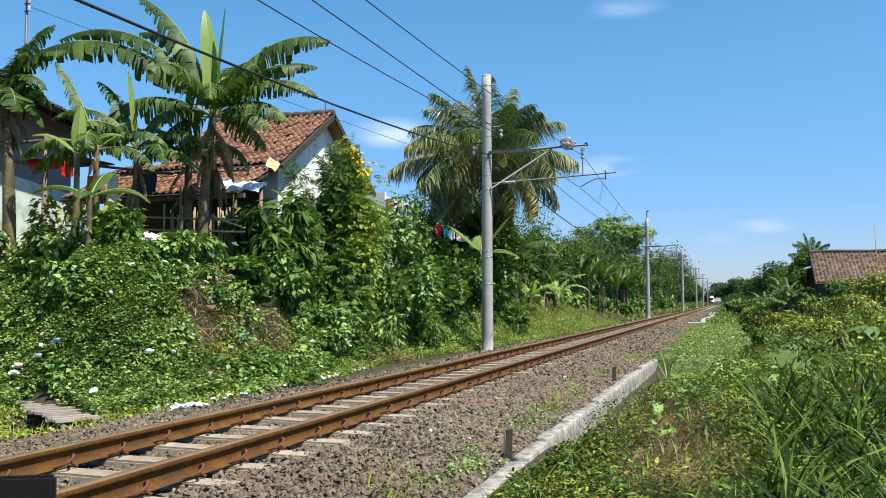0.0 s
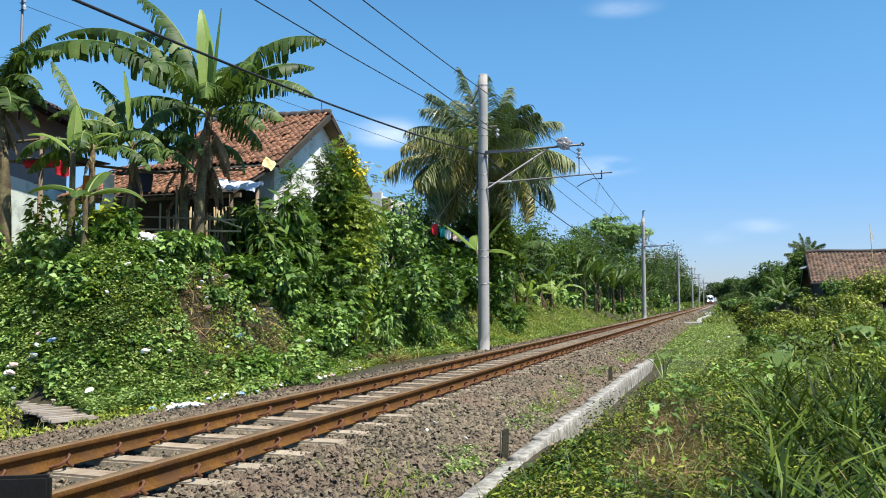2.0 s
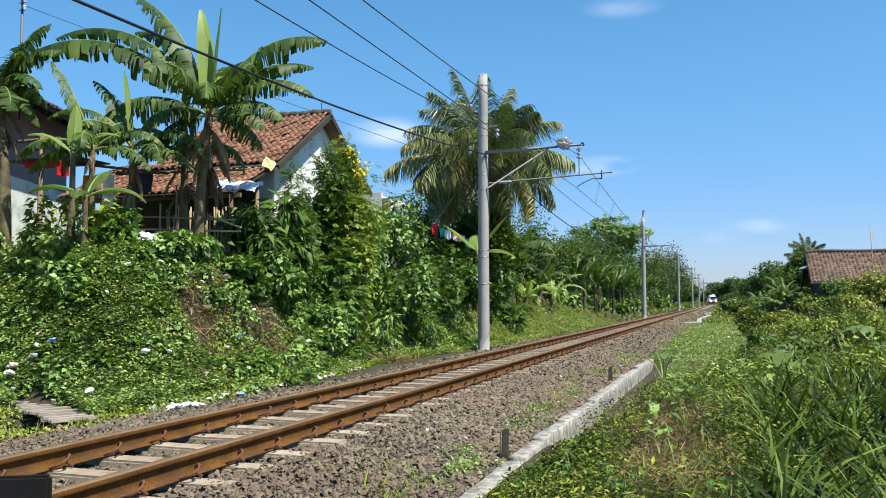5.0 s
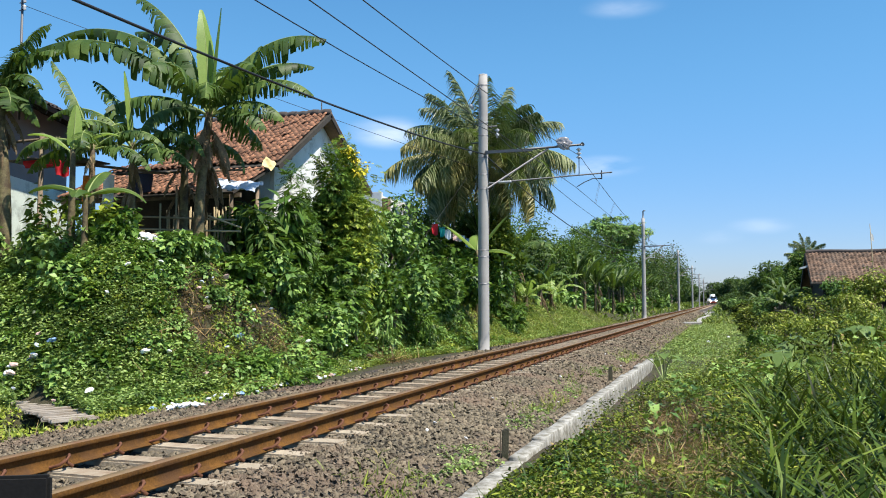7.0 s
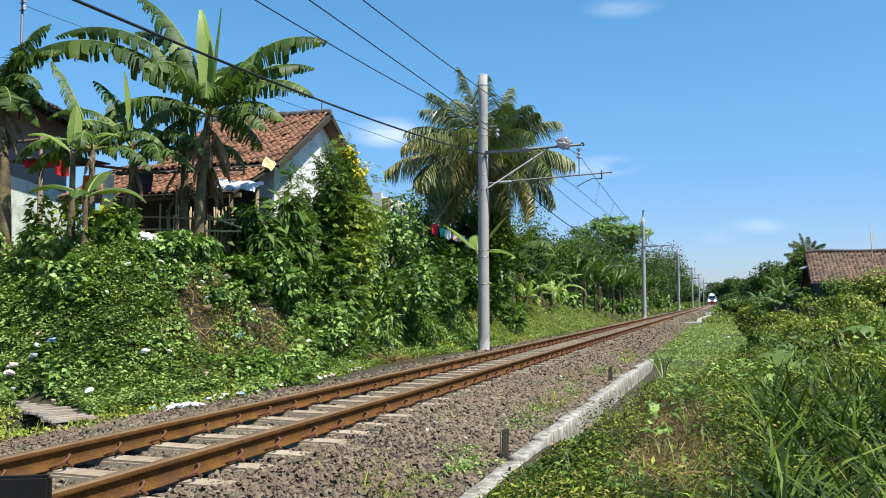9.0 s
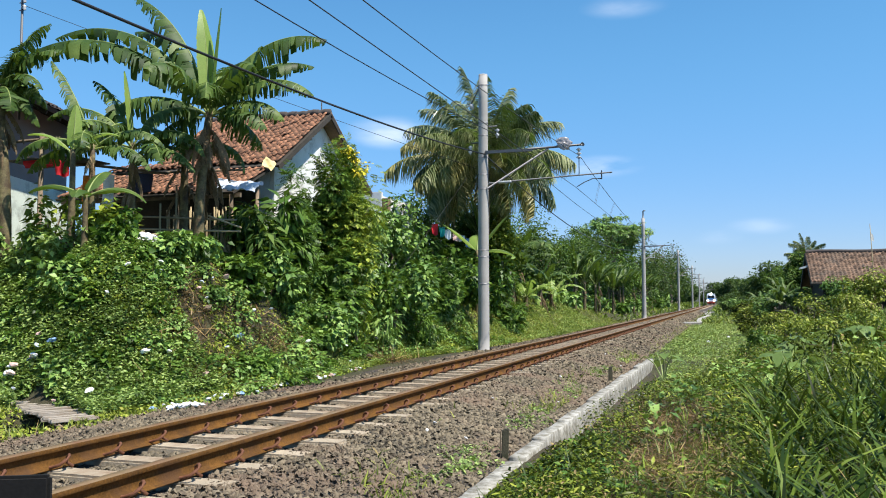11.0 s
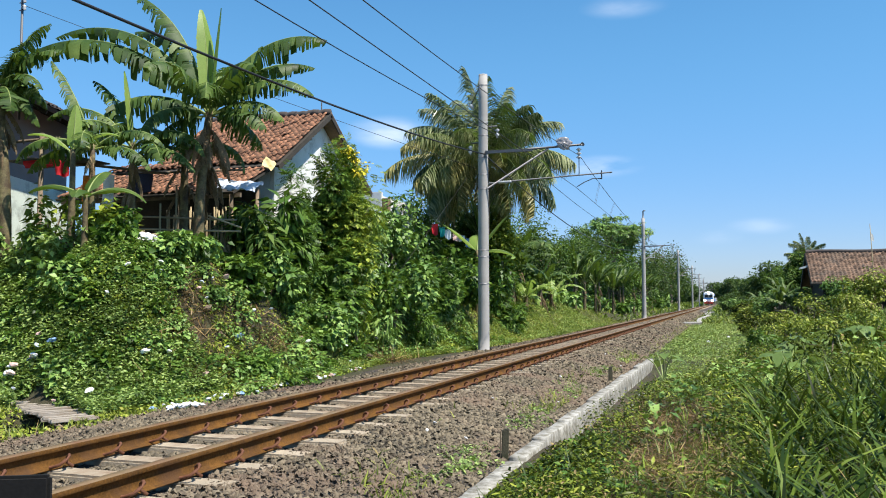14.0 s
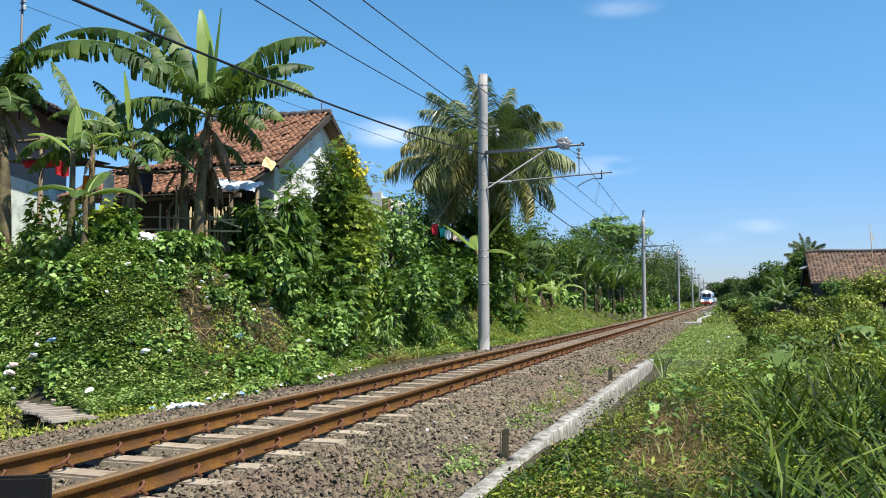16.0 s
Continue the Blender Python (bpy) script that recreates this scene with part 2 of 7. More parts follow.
F_TREE = foliage("tree leaf", (0.022, 0.060, 0.013), (0.048, 0.106, 0.022), (0.095, 0.165, 0.036), rough=0.7, translucent=0.2, spec=0.15)
# bluer, flatter greens than the tree leaf: distance haze put into the colour
F_FAR = foliage("hazy far tree leaf", (0.030, 0.066, 0.026), (0.050, 0.092, 0.036), (0.080, 0.125, 0.045), rough=0.75, translucent=0.2, spec=0.12)
# dark copy of the sunlit blade: shade in tall grass put into colour
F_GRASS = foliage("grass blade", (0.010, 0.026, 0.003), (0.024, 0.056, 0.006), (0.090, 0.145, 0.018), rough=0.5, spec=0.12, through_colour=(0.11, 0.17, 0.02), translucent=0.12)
F_LAWN = foliage("short verge grass", (0.125, 0.195, 0.028), (0.185, 0.262, 0.040), (0.27, 0.325, 0.066), through_colour=(0.28, 0.36, 0.06), dry=0.08)
# bright copy of the grass blade: sunshine on it is in the colour
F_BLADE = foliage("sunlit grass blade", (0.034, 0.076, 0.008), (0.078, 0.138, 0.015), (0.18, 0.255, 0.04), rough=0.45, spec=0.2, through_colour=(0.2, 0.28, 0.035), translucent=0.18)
# pale herb leaf: direct sun on open ground is put into its colour
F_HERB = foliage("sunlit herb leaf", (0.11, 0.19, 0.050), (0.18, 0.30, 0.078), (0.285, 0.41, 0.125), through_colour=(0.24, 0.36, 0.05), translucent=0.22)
F_BROAD = foliage("large pale leaf", (0.11, 0.20, 0.05), (0.17, 0.28, 0.07), (0.26, 0.36, 0.13), through_colour=(0.3, 0.42, 0.08))
F_STRAW = foliage("dry straw", (0.045, 0.030, 0.012), (0.10, 0.068, 0.027), (0.27, 0.205, 0.09), through_colour=(0.3, 0.22, 0.08), translucent=0.15)

# ================= building helpers =================


def thing(name, at, label, category, group="", kind="", rz=0):
    ob = new(name)
    ob.empty_display_size = 0.2
    ob.matrix_basis = pose(*at, 0, 0, rz)
    return tagged(ob, label, category, group, kind)


def attach(name, me, mat, parent=None, label="", smooth=False, kind=""):
    if mat and not me.materials:
        me.materials.append(mat)
    if smooth and len(me.polygons):
        me.polygons.foreach_set("use_smooth", [True] * len(me.polygons))
    ob = new(name, me)
    if parent:
        ob.parent = parent
    return tagged(ob, label, kind=kind)


def part(name, bm, mat, parent=None, label="", smooth=False, kind=""):
    me = bpy.data.meshes.new(name)
    bm.to_mesh(me)
    bm.free()
    return attach(name, me, mat, parent, label, smooth, kind)


def array_mesh(name, verts, faces):
    me = bpy.data.meshes.new(name)
    verts, faces = np.asarray(verts, dtype=np.float32), np.asarray(faces, dtype=np.int32)
    me.vertices.add(len(verts))
    me.vertices.foreach_set("co", verts.ravel())
    me.loops.add(faces.size)
    me.loops.foreach_set("vertex_index", faces.ravel())
    me.polygons.add(len(faces))
    me.polygons.foreach_set("loop_start", np.arange(0, faces.size, faces.shape[1], dtype=np.int32))
    me.update(calc_edges=True)
    return me


def join_arrays(pieces):
    verts, faces, base = [], [], 0
    for v, f in pieces:
        verts.append(v)
        faces.append(f + base)
        base += len(v)
    return np.concatenate(verts), np.concatenate(faces)


def box(bm, x0, x1, y0, y1, z0, z1, bevel=0.0, m=None):
    r = bmesh.ops.create_cube(bm, size=1.0)
    vs = r["verts"]
    for v in vs:
        v.co = Vector(((x0 + x1) / 2 + v.co.x * (x1 - x0), (y0 + y1) / 2 + v.co.y * (y1 - y0), (z0 + z1) / 2 + v.co.z * (z1 - z0)))
    if bevel:
        es = list({e for v in vs for e in v.link_edges})
        r = bmesh.ops.bevel(bm, geom=es, offset=bevel, segments=2, affect='EDGES')
        vs = list({v for f in r["faces"] for v in f.verts} | {v for v in vs if v.is_valid})
    if m is not None:
        bmesh.ops.transform(bm, matrix=m, verts=[v for v in vs if v.is_valid])
    return bm


def tube(points, radii, sides=8, cap=True):
    """A tapered tube along points, as arrays of quads."""
    pts = [Vector(p) for p in points]
    if not hasattr(radii, "__len__"):
        radii = [radii] * len(pts)
    verts, faces = [], []
    ref = Vector((0.13, 0.97, 0.2))
    for i, p in enumerate(pts):
        t = (pts[min(i + 1, len(pts) - 1)] - pts[max(i - 1, 0)]).normalized()
        a = t.cross(ref)
        if a.length < 0.2:
            a = t.cross(Vector((1, 0, 0)))
        a.normalize()
        b = t.cross(a)
        for k in range(sides):
            w = 2 * math.pi * k / sides
            verts.append(p + (a * math.cos(w) + b * math.sin(w)) * radii[i])
    for i in range(len(pts) - 1):
        for k in range(sides):
            faces.append((i * sides + k, i * sides + (k + 1) % sides, (i + 1) * sides + (k + 1) % sides, (i + 1) * sides + k))
    if cap:
        for i in (0, len(pts) - 1):
            verts.append(pts[i])
            c = len(verts) - 1
            for k in range(0, sides, 2):
                faces.append((i * sides + k, i * sides + (k + 1) % sides, i * sides + (k + 2) % sides, c))
    return np.array([tuple(v) for v in verts]), np.array(faces)


def tube_part(name, points, radii, mat, parent, label="", sides=8):
    return attach(name, array_mesh(name, *tube(points, radii, sides)), mat, parent, label, smooth=True)


# leaf outlines: x along the leaf, y across it, z up from it
OVATE = (np.array([(0, 0, 0), (0.42, 0.34, 0.07), (0.42, -0.34, 0.07), (0.5, 0, -0.01), (1, 0, -0.12)]),
         np.array([(0, 2, 3), (0, 3, 1), (3, 2, 4), (3, 4, 1)]))
SMALL = (np.array([(0, 0, 0), (0.45, 0.31, 0.07), (0.45, -0.31, 0.07), (1, 0, -0.10)]), np.array([(0, 2, 3), (0, 3, 1)]))
LANCE = (np.array([(0, 0, 0), (0.4, 0.14, 0.05), (0.4, -0.14, 0.05), (0.5, 0, 0.0), (1, 0, -0.22)]),
         np.array([(0, 2, 3), (0, 3, 1), (3, 2, 4), (3, 4, 1)]))


def blade(width, droop):
    xs = (0, 0.3, 0.6, 0.85, 1.0)
    ws = (0.55, 1.0, 0.8, 0.45, 0.05)
    v = [(x, s * width * w * 0.5, -droop * x * x) for x, w in zip(xs, ws) for s in (1, -1)]
    return np.array(v), np.array([(2 * i, 2 * i + 1, 2 * i + 3, 2 * i + 2) for i in range(4)])


def short_blade(width, droop):
    v = [(x, s * width * w * 0.5, -droop * x * x) for x, w in ((0, 0.8), (0.55, 0.9), (1.0, 0.06)) for s in (1, -1)]
    return np.array(v), np.array([(0, 1, 3, 2), (2, 3, 5, 4)])


def rosette(leaflets, lance=0.17):
    """A compound leaf: leaflets in pairs along a stalk."""
    v, f = [], []
    for k in range(leaflets):
        x = 0.15 + 0.75 * k / max(1, leaflets - 1)
        ln = 0.42 * (1.1 - 0.6 * abs(k / leaflets - 0.4))
        for s in (1, -1):
            b = len(v)
            v += [(x, 0, 0), (x + 0.1, s * ln * 0.5, 0.04), (x + 0.22 + lance * 0.3, s * ln * 0.5 - s * 0.06, 0.02), (x + 0.24, s * ln, -0.09)]
            f.append((b, b + 1, b + 3, b + 2) if s < 0 else (b, b + 2, b + 3, b + 1))
    return np.array(v), np.array(f)


def scatter(template, pos, size, yaw, pitch, roll):
    tv, tf = template
    n = len(pos)
    d = np.stack([np.cos(yaw) * np.cos(pitch), np.sin(yaw) * np.cos(pitch), np.sin(pitch)], 1)
    s = np.stack([-np.sin(yaw), np.cos(yaw), np.zeros(n)], 1)
    u = np.cross(d, s)
    c, k = np.cos(roll)[:, None], np.sin(roll)[:, None]
    s, u = s * c + u * k, u * c - s * k
    v = pos[:, None, :] + np.asarray(size)[:, None, None] * (tv[None, :, 0:1] * d[:, None] + tv[None, :, 1:2] * s[:, None] + tv[None, :, 2:3] * u[:, None])
    f = tf[None] + (np.arange(n) * len(tv))[:, None, None]
    return v.reshape(-1, 3), f.reshape(-1, tf.shape[1])


def clump(rng, centre, radii, count, size, template=OVATE, droop=0.25, shell=0.55):
    """Leaves round a lumpy ellipsoid that face outwards."""
    d = rng.normal(size=(count, 3))
    d /= np.linalg.norm(d, axis=1)[:, None]
    ph = rng.uniform(0, 6.3, 6)
    lump = 1 + 0.16 * np.sin(4 * d[:, 0] + ph[0]) + 0.16 * np.sin(5 * d[:, 1] + ph[1]) + 0.14 * np.sin(6 * d[:, 2] + ph[2]) + 0.1 * np.sin(9 * d[:, 0] - 7 * d[:, 1] + ph[3])
    r = (shell + (1 - shell) * rng.uniform(0, 1, count) ** 0.6) * lump
    pos = np.asarray(centre) + d * r[:, None] * np.asarray(radii)
    yaw = np.arctan2(d[:, 1], d[:, 0]) + rng.normal(0, 0.8, count)
    pitch = 0.25 - droop - (1 - d[:, 2]) * 0.55 + rng.normal(0, 0.4, count)
    return scatter(template, pos, size * rng.uniform(0.6, 1.35, count), yaw, pitch, rng.normal(0, 0.5, count))


def domes(rng, centres, radii, per, size, template=OVATE, flat=0.8, droop=0.1, face=(0, 0, 0.3)):
    """Leafy mounds: per leaves over each low dome."""
    n = len(centres)
    idx = np.repeat(np.arange(n), per)
    m = len(idx)
    d = rng.normal(size=(m, 3))
    d[:, 2] = np.abs(d[:, 2])
    d /= np.linalg.norm(d, axis=1)[:, None]
    r = radii[idx] * rng.uniform(0.35, 1.08, m) ** 0.5
    pos = centres[idx] + d * r[:, None] * np.array((1, 1, flat))
    o = d + np.asarray(face)
    o /= np.linalg.norm(o, axis=1)[:, None]
    yaw = np.arctan2(o[:, 1], o[:, 0]) + rng.normal(0, 0.7, m)
    pitch = droop - (1 - o[:, 2]) * 0.95 + rng.normal(0, 0.35, m)
    own = rng.uniform(0.65, 1.4, n)[idx]
    return scatter(template, pos, size * own * rng.uniform(0.6, 1.3, m), yaw, pitch, rng.normal(0, 0.4, m))


def smooth01(a, b, v):
    t = np.clip((v - a) / (b - a), 0, 1)
    return t * t * (3 - 2 * t)


# ================= the lie of the land =================
TRACK = -4.29          # centre line of the track
CURVE_Y, CURVE_R = 340.0, 1160.0


def track_x(y):
    """The line is straight, then bends away to the left far off."""
    return TRACK - np.maximum(0.0, np.asarray(y, dtype=float) - CURVE_Y) ** 2 / (2 * CURVE_R)


def terrace(y):
    return 0.35 + 1.65 * (1 - 0.5 * smooth01(27, 36, y) - 0.5 * smooth01(40, 66, y)) - 0.25 * smooth01(60, 90, y)


def bank_foot(y):
    return -7.65 - 0.55 * np.exp(-((y - 21) / 4.0) ** 2) + 0.5 * smooth01(28, 40, y)


def end_foot(x):
    """The foot of the bank's near end, behind the footbridge."""
    return 9.25 + 0.32 * np.clip(-7.8 - x, 0, 4.0)


def trench(x, y):
    """The open drain before the footbridge: below 1 inside it."""
    u, v = (y - 8.85) * 0.718 - (x + 8.4) * 0.696, (x + 8.4) * 0.718 + (y - 8.85) * 0.696
    return (u / 0.72) ** 6 + (v / 0.36) ** 6


def ripple(x, y):
    return (np.sin(1.7 * x + 0.6 * y) + np.sin(0.9 * y - 1.3 * x + 1.1) + 0.6 * np.sin(3.1 * x + 2.3 * y + 0.4) + 0.5 * np.sin(4.3 * y - 2.2 * x)) * 0.3


def land(x, y):
    x, y = np.asarray(x, dtype=float), np.asarray(y, dtype=float)
    dx = x - track_x(y)
    xs = dx + TRACK
    z = -0.225 + 0.02 * smooth01(0.6, 0.9, np.abs(dx)) - 0.235 * smooth01(1.0, 2.2, np.abs(dx))
    # left bank and terrace
    foot = bank_foot(y)
    up = smooth01(0, 1, (foot - xs) / 2.5) * smooth01(0, 1, (y - end_foot(xs)) / 2.9)
    z = np.where(xs < foot, -0.44 + (terrace(y) + 0.44) * up + 0.10 * ripple(x, y) * np.minimum(1, (foot - xs)), z)
    # drain hole under the plank bridge
    z = z - 1.3 * np.exp(-trench(x, y))
    # right of the drain wall
    ditch = -0.48 + 0.04 * smooth01(-1.7, -1.2, xs) - 0.22 * smooth01(-2.04, -1.91, xs) * (1 - smooth01(-1.55, -1.2, xs)) * (1 - smooth01(22.5, 24.5, y)) * smooth01(9, 12, y)
    rise = 0.75 * smooth01(0.4, 5.5, xs) * smooth01(3.0, 10.0, y) + 0.25 * smooth01(5, 20, xs)
    z = z - 0.04 * smooth01(2.05, 2.2, dx)
    z = np.where(xs > -2.05, ditch + rise + 0.05 * ripple(x, y) * smooth01(-0.9, 0.5, xs), z)
    return z


def axis(lo, hi, step, near_lo, near_hi, grow=1.12):
    mid = list(np.arange(near_lo, near_hi + 1e-6, step))
    out, s = [], step
    p = near_lo
    while p > lo:
        s *= grow
        p -= s
        out.append(p)
    up, s, p = [], step, near_hi
    while p < hi:
        s *= grow
        p += s
        up.append(p)
    return np.array(out[::-1] + mid + up)


def build_ground():
    xs, ys = axis(-3000, 3000, 0.16, -12, 4), axis(-600, 4200, 0.25, 3, 28, 1.08)
    gx, gy = np.meshgrid(xs, ys)
    verts = np.stack([gx, gy, land(gx, gy)], 2).reshape(-1, 3)
    nx, ny = len(xs), len(ys)
    idx = np.arange(nx * ny).reshape(ny, nx)
    faces = np.stack([idx[:-1, :-1], idx[:-1, 1:], idx[1:, 1:], idx[1:, :-1]], 2).reshape(-1, 4)
    me = array_mesh("ground", verts, faces)
    me.materials.append(M_SOIL)
    me.materials.append(M_GRAVEL)
    c = verts[faces].mean(1)
    rel = c[:, 0] - track_x(c[:, 1])
    bed = ((rel > -3.05 + 0.25 * np.sin(c[:, 1] * 1.3)) & (rel < 2.4 + 0.12 * np.sin(c[:, 1] * 2.1))).astype(np.int32)
    me.polygons.foreach_set("material_index", bed)
    ob = attach("ground", me, None, smooth=True)
    return tagged(ob, "earth and gravel ground with short grass", "ground", kind="structure")


build_ground()

# ================= the railway =================


def rail_profile():
    h = [(0.034, 0.0), (0.0375, -0.006), (0.0375, -0.034), (0.033, -0.043), (0.009, -0.05), (0.008, -0.125), (0.03, -0.142), (0.064, -0.150), (0.065, -0.159)]
    return [(-x, z) for x, z in reversed(h)] + h


def build_track():
    track = thing("railway_track", (0, 0, 0), "single railway track with rusty rails on concrete sleepers in ballast", "railway track", kind="structure")
    ys = np.concatenate([np.arange(-40, 340, 20.0), np.arange(340, 900, 12.0)])
    prof = rail_profile()
    n = len(prof)
    for off in (-0.568, 0.568):
        verts = np.array([(track_x(y) + off + px, y, pz) for y in ys for px, pz in prof])
        faces = np.array([(i * n + k, (i + 1) * n + k, (i + 1) * n + (k + 1) % n, i * n + (k + 1) % n) for i in range(len(ys) - 1) for k in range(n)])
        me = array_mesh("rail", verts, faces)
        me.materials.append(M_RAIL)
        me.materials.append(M_RAILTOP)
        me.polygons.foreach_set("material_index", [1 if k in (n // 2 - 2, n // 2 - 1, n // 2) else 0 for i in range(len(ys) - 1) for k in range(n)])
        attach("rail", me, None, track, "rust-brown steel rail with a worn head")
    # concrete sleepers, each with four spring clips
    bm = bmesh.new()
    box(bm, -1.0, 1.0, -0.13, 0.13, -0.36, -0.172, 0.018)
    for v in bm.verts:
        if abs(v.co.x) < 0.35 and v.co.z > -0.2:
            v.co.z -= 0.02
        if v.co.z > -0.25:
            v.co.y *= 0.86
    sleeper_me = bpy.data.meshes.new("sleeper")
    bm.to_mesh(sleeper_me)
    bm.free()
    sleeper_me.materials.append(M_SLEEPER)
    arc = [(0.01, -0.075, 0.004), (0.05, -0.085, 0.012), (0.10, -0.075, 0.03), (0.125, -0.04, 0.062), (0.12, 0.0, 0.082), (0.085, 0.035, 0.085), (0.05, 0.055, 0.06), (0.04, 0.065, 0.02), (0.09, 0.075, -0.008)]
    clip_me = array_mesh("spring_clip", *tube(arc, 0.0125, 6))
    clip_me.materials.append(M_CLIP)
    clip_me.polygons.foreach_set("use_smooth", [True] * len(clip_me.polygons))
    rng = np.random.default_rng(5)
    rest = []
    s_first = 5.36 - 0.607 * 40
    for i in range(520):
        y = s_first + 0.607 * i
        if i < 270:
            s = attach("sleeper", sleeper_me, None, track)
            s.matrix_basis = pose(TRACK + rng.normal(0, 0.015), y, rng.normal(0, 0.004), 0, rng.normal(0, 0.3), rng.normal(0, 0.5))
            if 30 < i < 105:
                for off in (-0.568, 0.568):
                    for side in (-1, 1):
                        c = attach("spring_clip", clip_me, None, s)
                        c.matrix_basis = pose(off + side * 0.045, 0, -0.148, 0, 0, 0 if side > 0 else 180)
        else:
            x0 = float(track_x(y))
            b = np.array([(x, yy, z) for x in (x0 - 1, x0 + 1) for yy in (y - 0.11, y + 0.11) for z in (-0.36, -0.175)])
            rest.append((b, np.array([(0, 1, 3, 2), (4, 6, 7, 5), (0, 4, 5, 1), (2, 3, 7, 6), (1, 5, 7, 3)])))
    attach("far_sleepers", array_mesh("far_sleepers", *join_arrays(rest)), M_SLEEPER, track, "far row of dusty concrete sleepers", kind="stuff")


build_track()


def build_ballast():
    """Loose crushed stone: jittered angular blocks lying on the bed."""
    rng = np.random.default_rng(11)
    shard = np.array([(-0.5, -0.45, -0.4), (0.5, -0.4, -0.4), (0.45, 0.5, -0.4), (-0.5, 0.4, -0.4), (-0.22, 0.0, 0.42), (0.24, 0.05, 0.36)])
    facets = np.array([(0, 1, 5), (0, 5, 4), (1, 2, 5), (2, 3, 4), (2, 4, 5), (3, 0, 4)])
    pieces = []
    for y0, y1, dens, size in ((3.2, 9, 2000, 0.034), (9, 15, 1250, 0.041), (15, 26, 560, 0.052), (26, 50, 170, 0.072), (50, 110, 32, 0.12)):
        for variant in range(8):
            n = int((y1 - y0) * 5.25 * dens / 8)
            x = rng.uniform(-8.3 if y0 < 10 else -7.25, -2.08, n)
            y = rng.uniform(y0, y1, n)
            ph = ((y - (5.36 - 0.607 * 8) + 0.3035) % 0.607) - 0.3035
            free = ~((np.abs(x - TRACK) < rng.uniform(0.72, 1.0, n)) & (np.abs(ph) < 0.125)) & ~(np.abs(np.abs(x - TRACK) - 0.568) < 0.085)
            left = (x < -6.4) & (y > 10.5) | (x < -7.6)
            keep = free & (x > -1.15 * y - 0.6) & ~(left & (rng.uniform(0, 1, n) < (-6.4 - x) * 0.9)) & (trench(x, y) > 2.5)
            x, y = x[keep], y[keep]
            n = len(x)
            shape = shard + rng.uniform(-0.24, 0.24, shard.shape)
            sz = size * rng.uniform(0.5, 1.0, n) ** 1.5 * 1.25
            pos = np.stack([x, y, land(x, y) + sz * 0.2 + rng.uniform(-0.012, 0.02, n) + 0.025 * (np.abs(np.abs(x - TRACK) - 0.85) < 0.2) * rng.uniform(0, 1, n)], 1)
            squash = shape * np.array((1.2, 0.9, 0.75))
            pieces.append(scatter((squash, facets), pos, sz, rng.uniform(0, 6.28, n), rng.normal(0, 0.4, n), rng.normal(0, 0.5, n)))
    ob = attach("ballast", array_mesh("ballast", *join_arrays(pieces)), M_STONE)
    tagged(ob, "grey-brown crushed stone ballast beside the rails", "ballast", kind="stuff")


build_ballast()


def wall_section(rng, length, half, top, rough):
    """One cast length of drain wall along +y, its top at z = top, with worn edges."""
    n = max(4, int(length / 0.11))
    ys = np.linspace(0.014, length - 0.014, n)
    verts, faces, k = [], [], 8
    for i, y in enumerate(ys):
        e = rough * rng.normal(0, 1, 6)
        chip = 0.02 * (rng.uniform() < 0.04)
        ring = ((-half, -0.75), (-half + e[0], top - 0.016), (-half + 0.012 + e[1], top), (0, top + 0.3 * e[2]), (half - 0.006 - chip, top + 0.4 * e[3]), (half - chip * 0.6 + 0.4 * e[4], top - 0.009 - chip * 0.7),
                (half + 0.012 + e[5], top - 0.16), (half + 0.02, -0.9))
        verts += [(px, y, pz) for px, pz in ring]
    for i in range(n - 1):
        faces += [(i * k + j, i * k + j + 1, (i + 1) * k + j + 1, (i + 1) * k + j) for j in range(k - 1)]
    b = (n - 1) * k
    faces += [(0, 7, 6, 1), (1, 6, 5, 2), (2, 5, 4, 3), (b, b + 1, b + 6, b + 7), (b + 1, b + 2, b + 5, b + 6), (b + 2, b + 3, b + 4, b + 5)]
    return array_mesh("wall_section", np.array(verts), np.array(faces))


def build_drain_wall():
    """A low concrete drain wall in cast lengths; the nearest ones are sunk and broken."""
    wall = thing("drain_wall", (0, 0, 0), "low whitish concrete drain wall with a crumbling top", "drain wall", kind="structure")
    rng = np.random.default_rng(3)
    y = 4.6
    while y < 23.6:
        length = min(float(rng.uniform(0.55, 1.35)), 24.1 - y)
        near = y + length < 8.75
        if y < 8.4 < y + length:
            length = 8.4 - y + 0.01
            near = True
        x = -1.985 + 0.06 * float(smooth01(12, 24, y))
        half = 0.095 if near else 0.084
        top = (-0.445 - 0.03 * float(rng.uniform(0, 1))) if near else -0.422 + float(rng.normal(0, 0.010))
        o = attach("wall_section", wall_section(rng, length, half, top, 0.008 if near else 0.0012), M_DRAIN, wall)
        o.matrix_basis = pose(x + float(rng.normal(0, 0.005)), y, 0, 0, 0, float(rng.normal(0, 0.35)))
        y += length


build_drain_wall()


def build_slabs():
    """Flat culvert slabs far along the verge."""
    for x, y, lx, ly, rz in ((-2.35, 59.6, 1.5, 2.2, 8), (-1.85, 68, 0.42, 14.0, 1), (-1.75, 84, 0.42, 16.0, -1), (-1.95, 104, 0.5, 20.0, 0), (-2.2, 118, 1.5, 3.0, 5)):
        bm = bmesh.new()
        box(bm, -lx / 2, lx / 2, -ly / 2, ly / 2, -0.2, 0.1, 0.03)
        ob = part("culvert_slab", bm, M_CONC)
        ob.matrix_basis = pose(x, y, -0.40, 0, 0, rz)
        tagged(ob, "pale concrete culvert slab lying in verge grass", "slab", "culvert slabs")


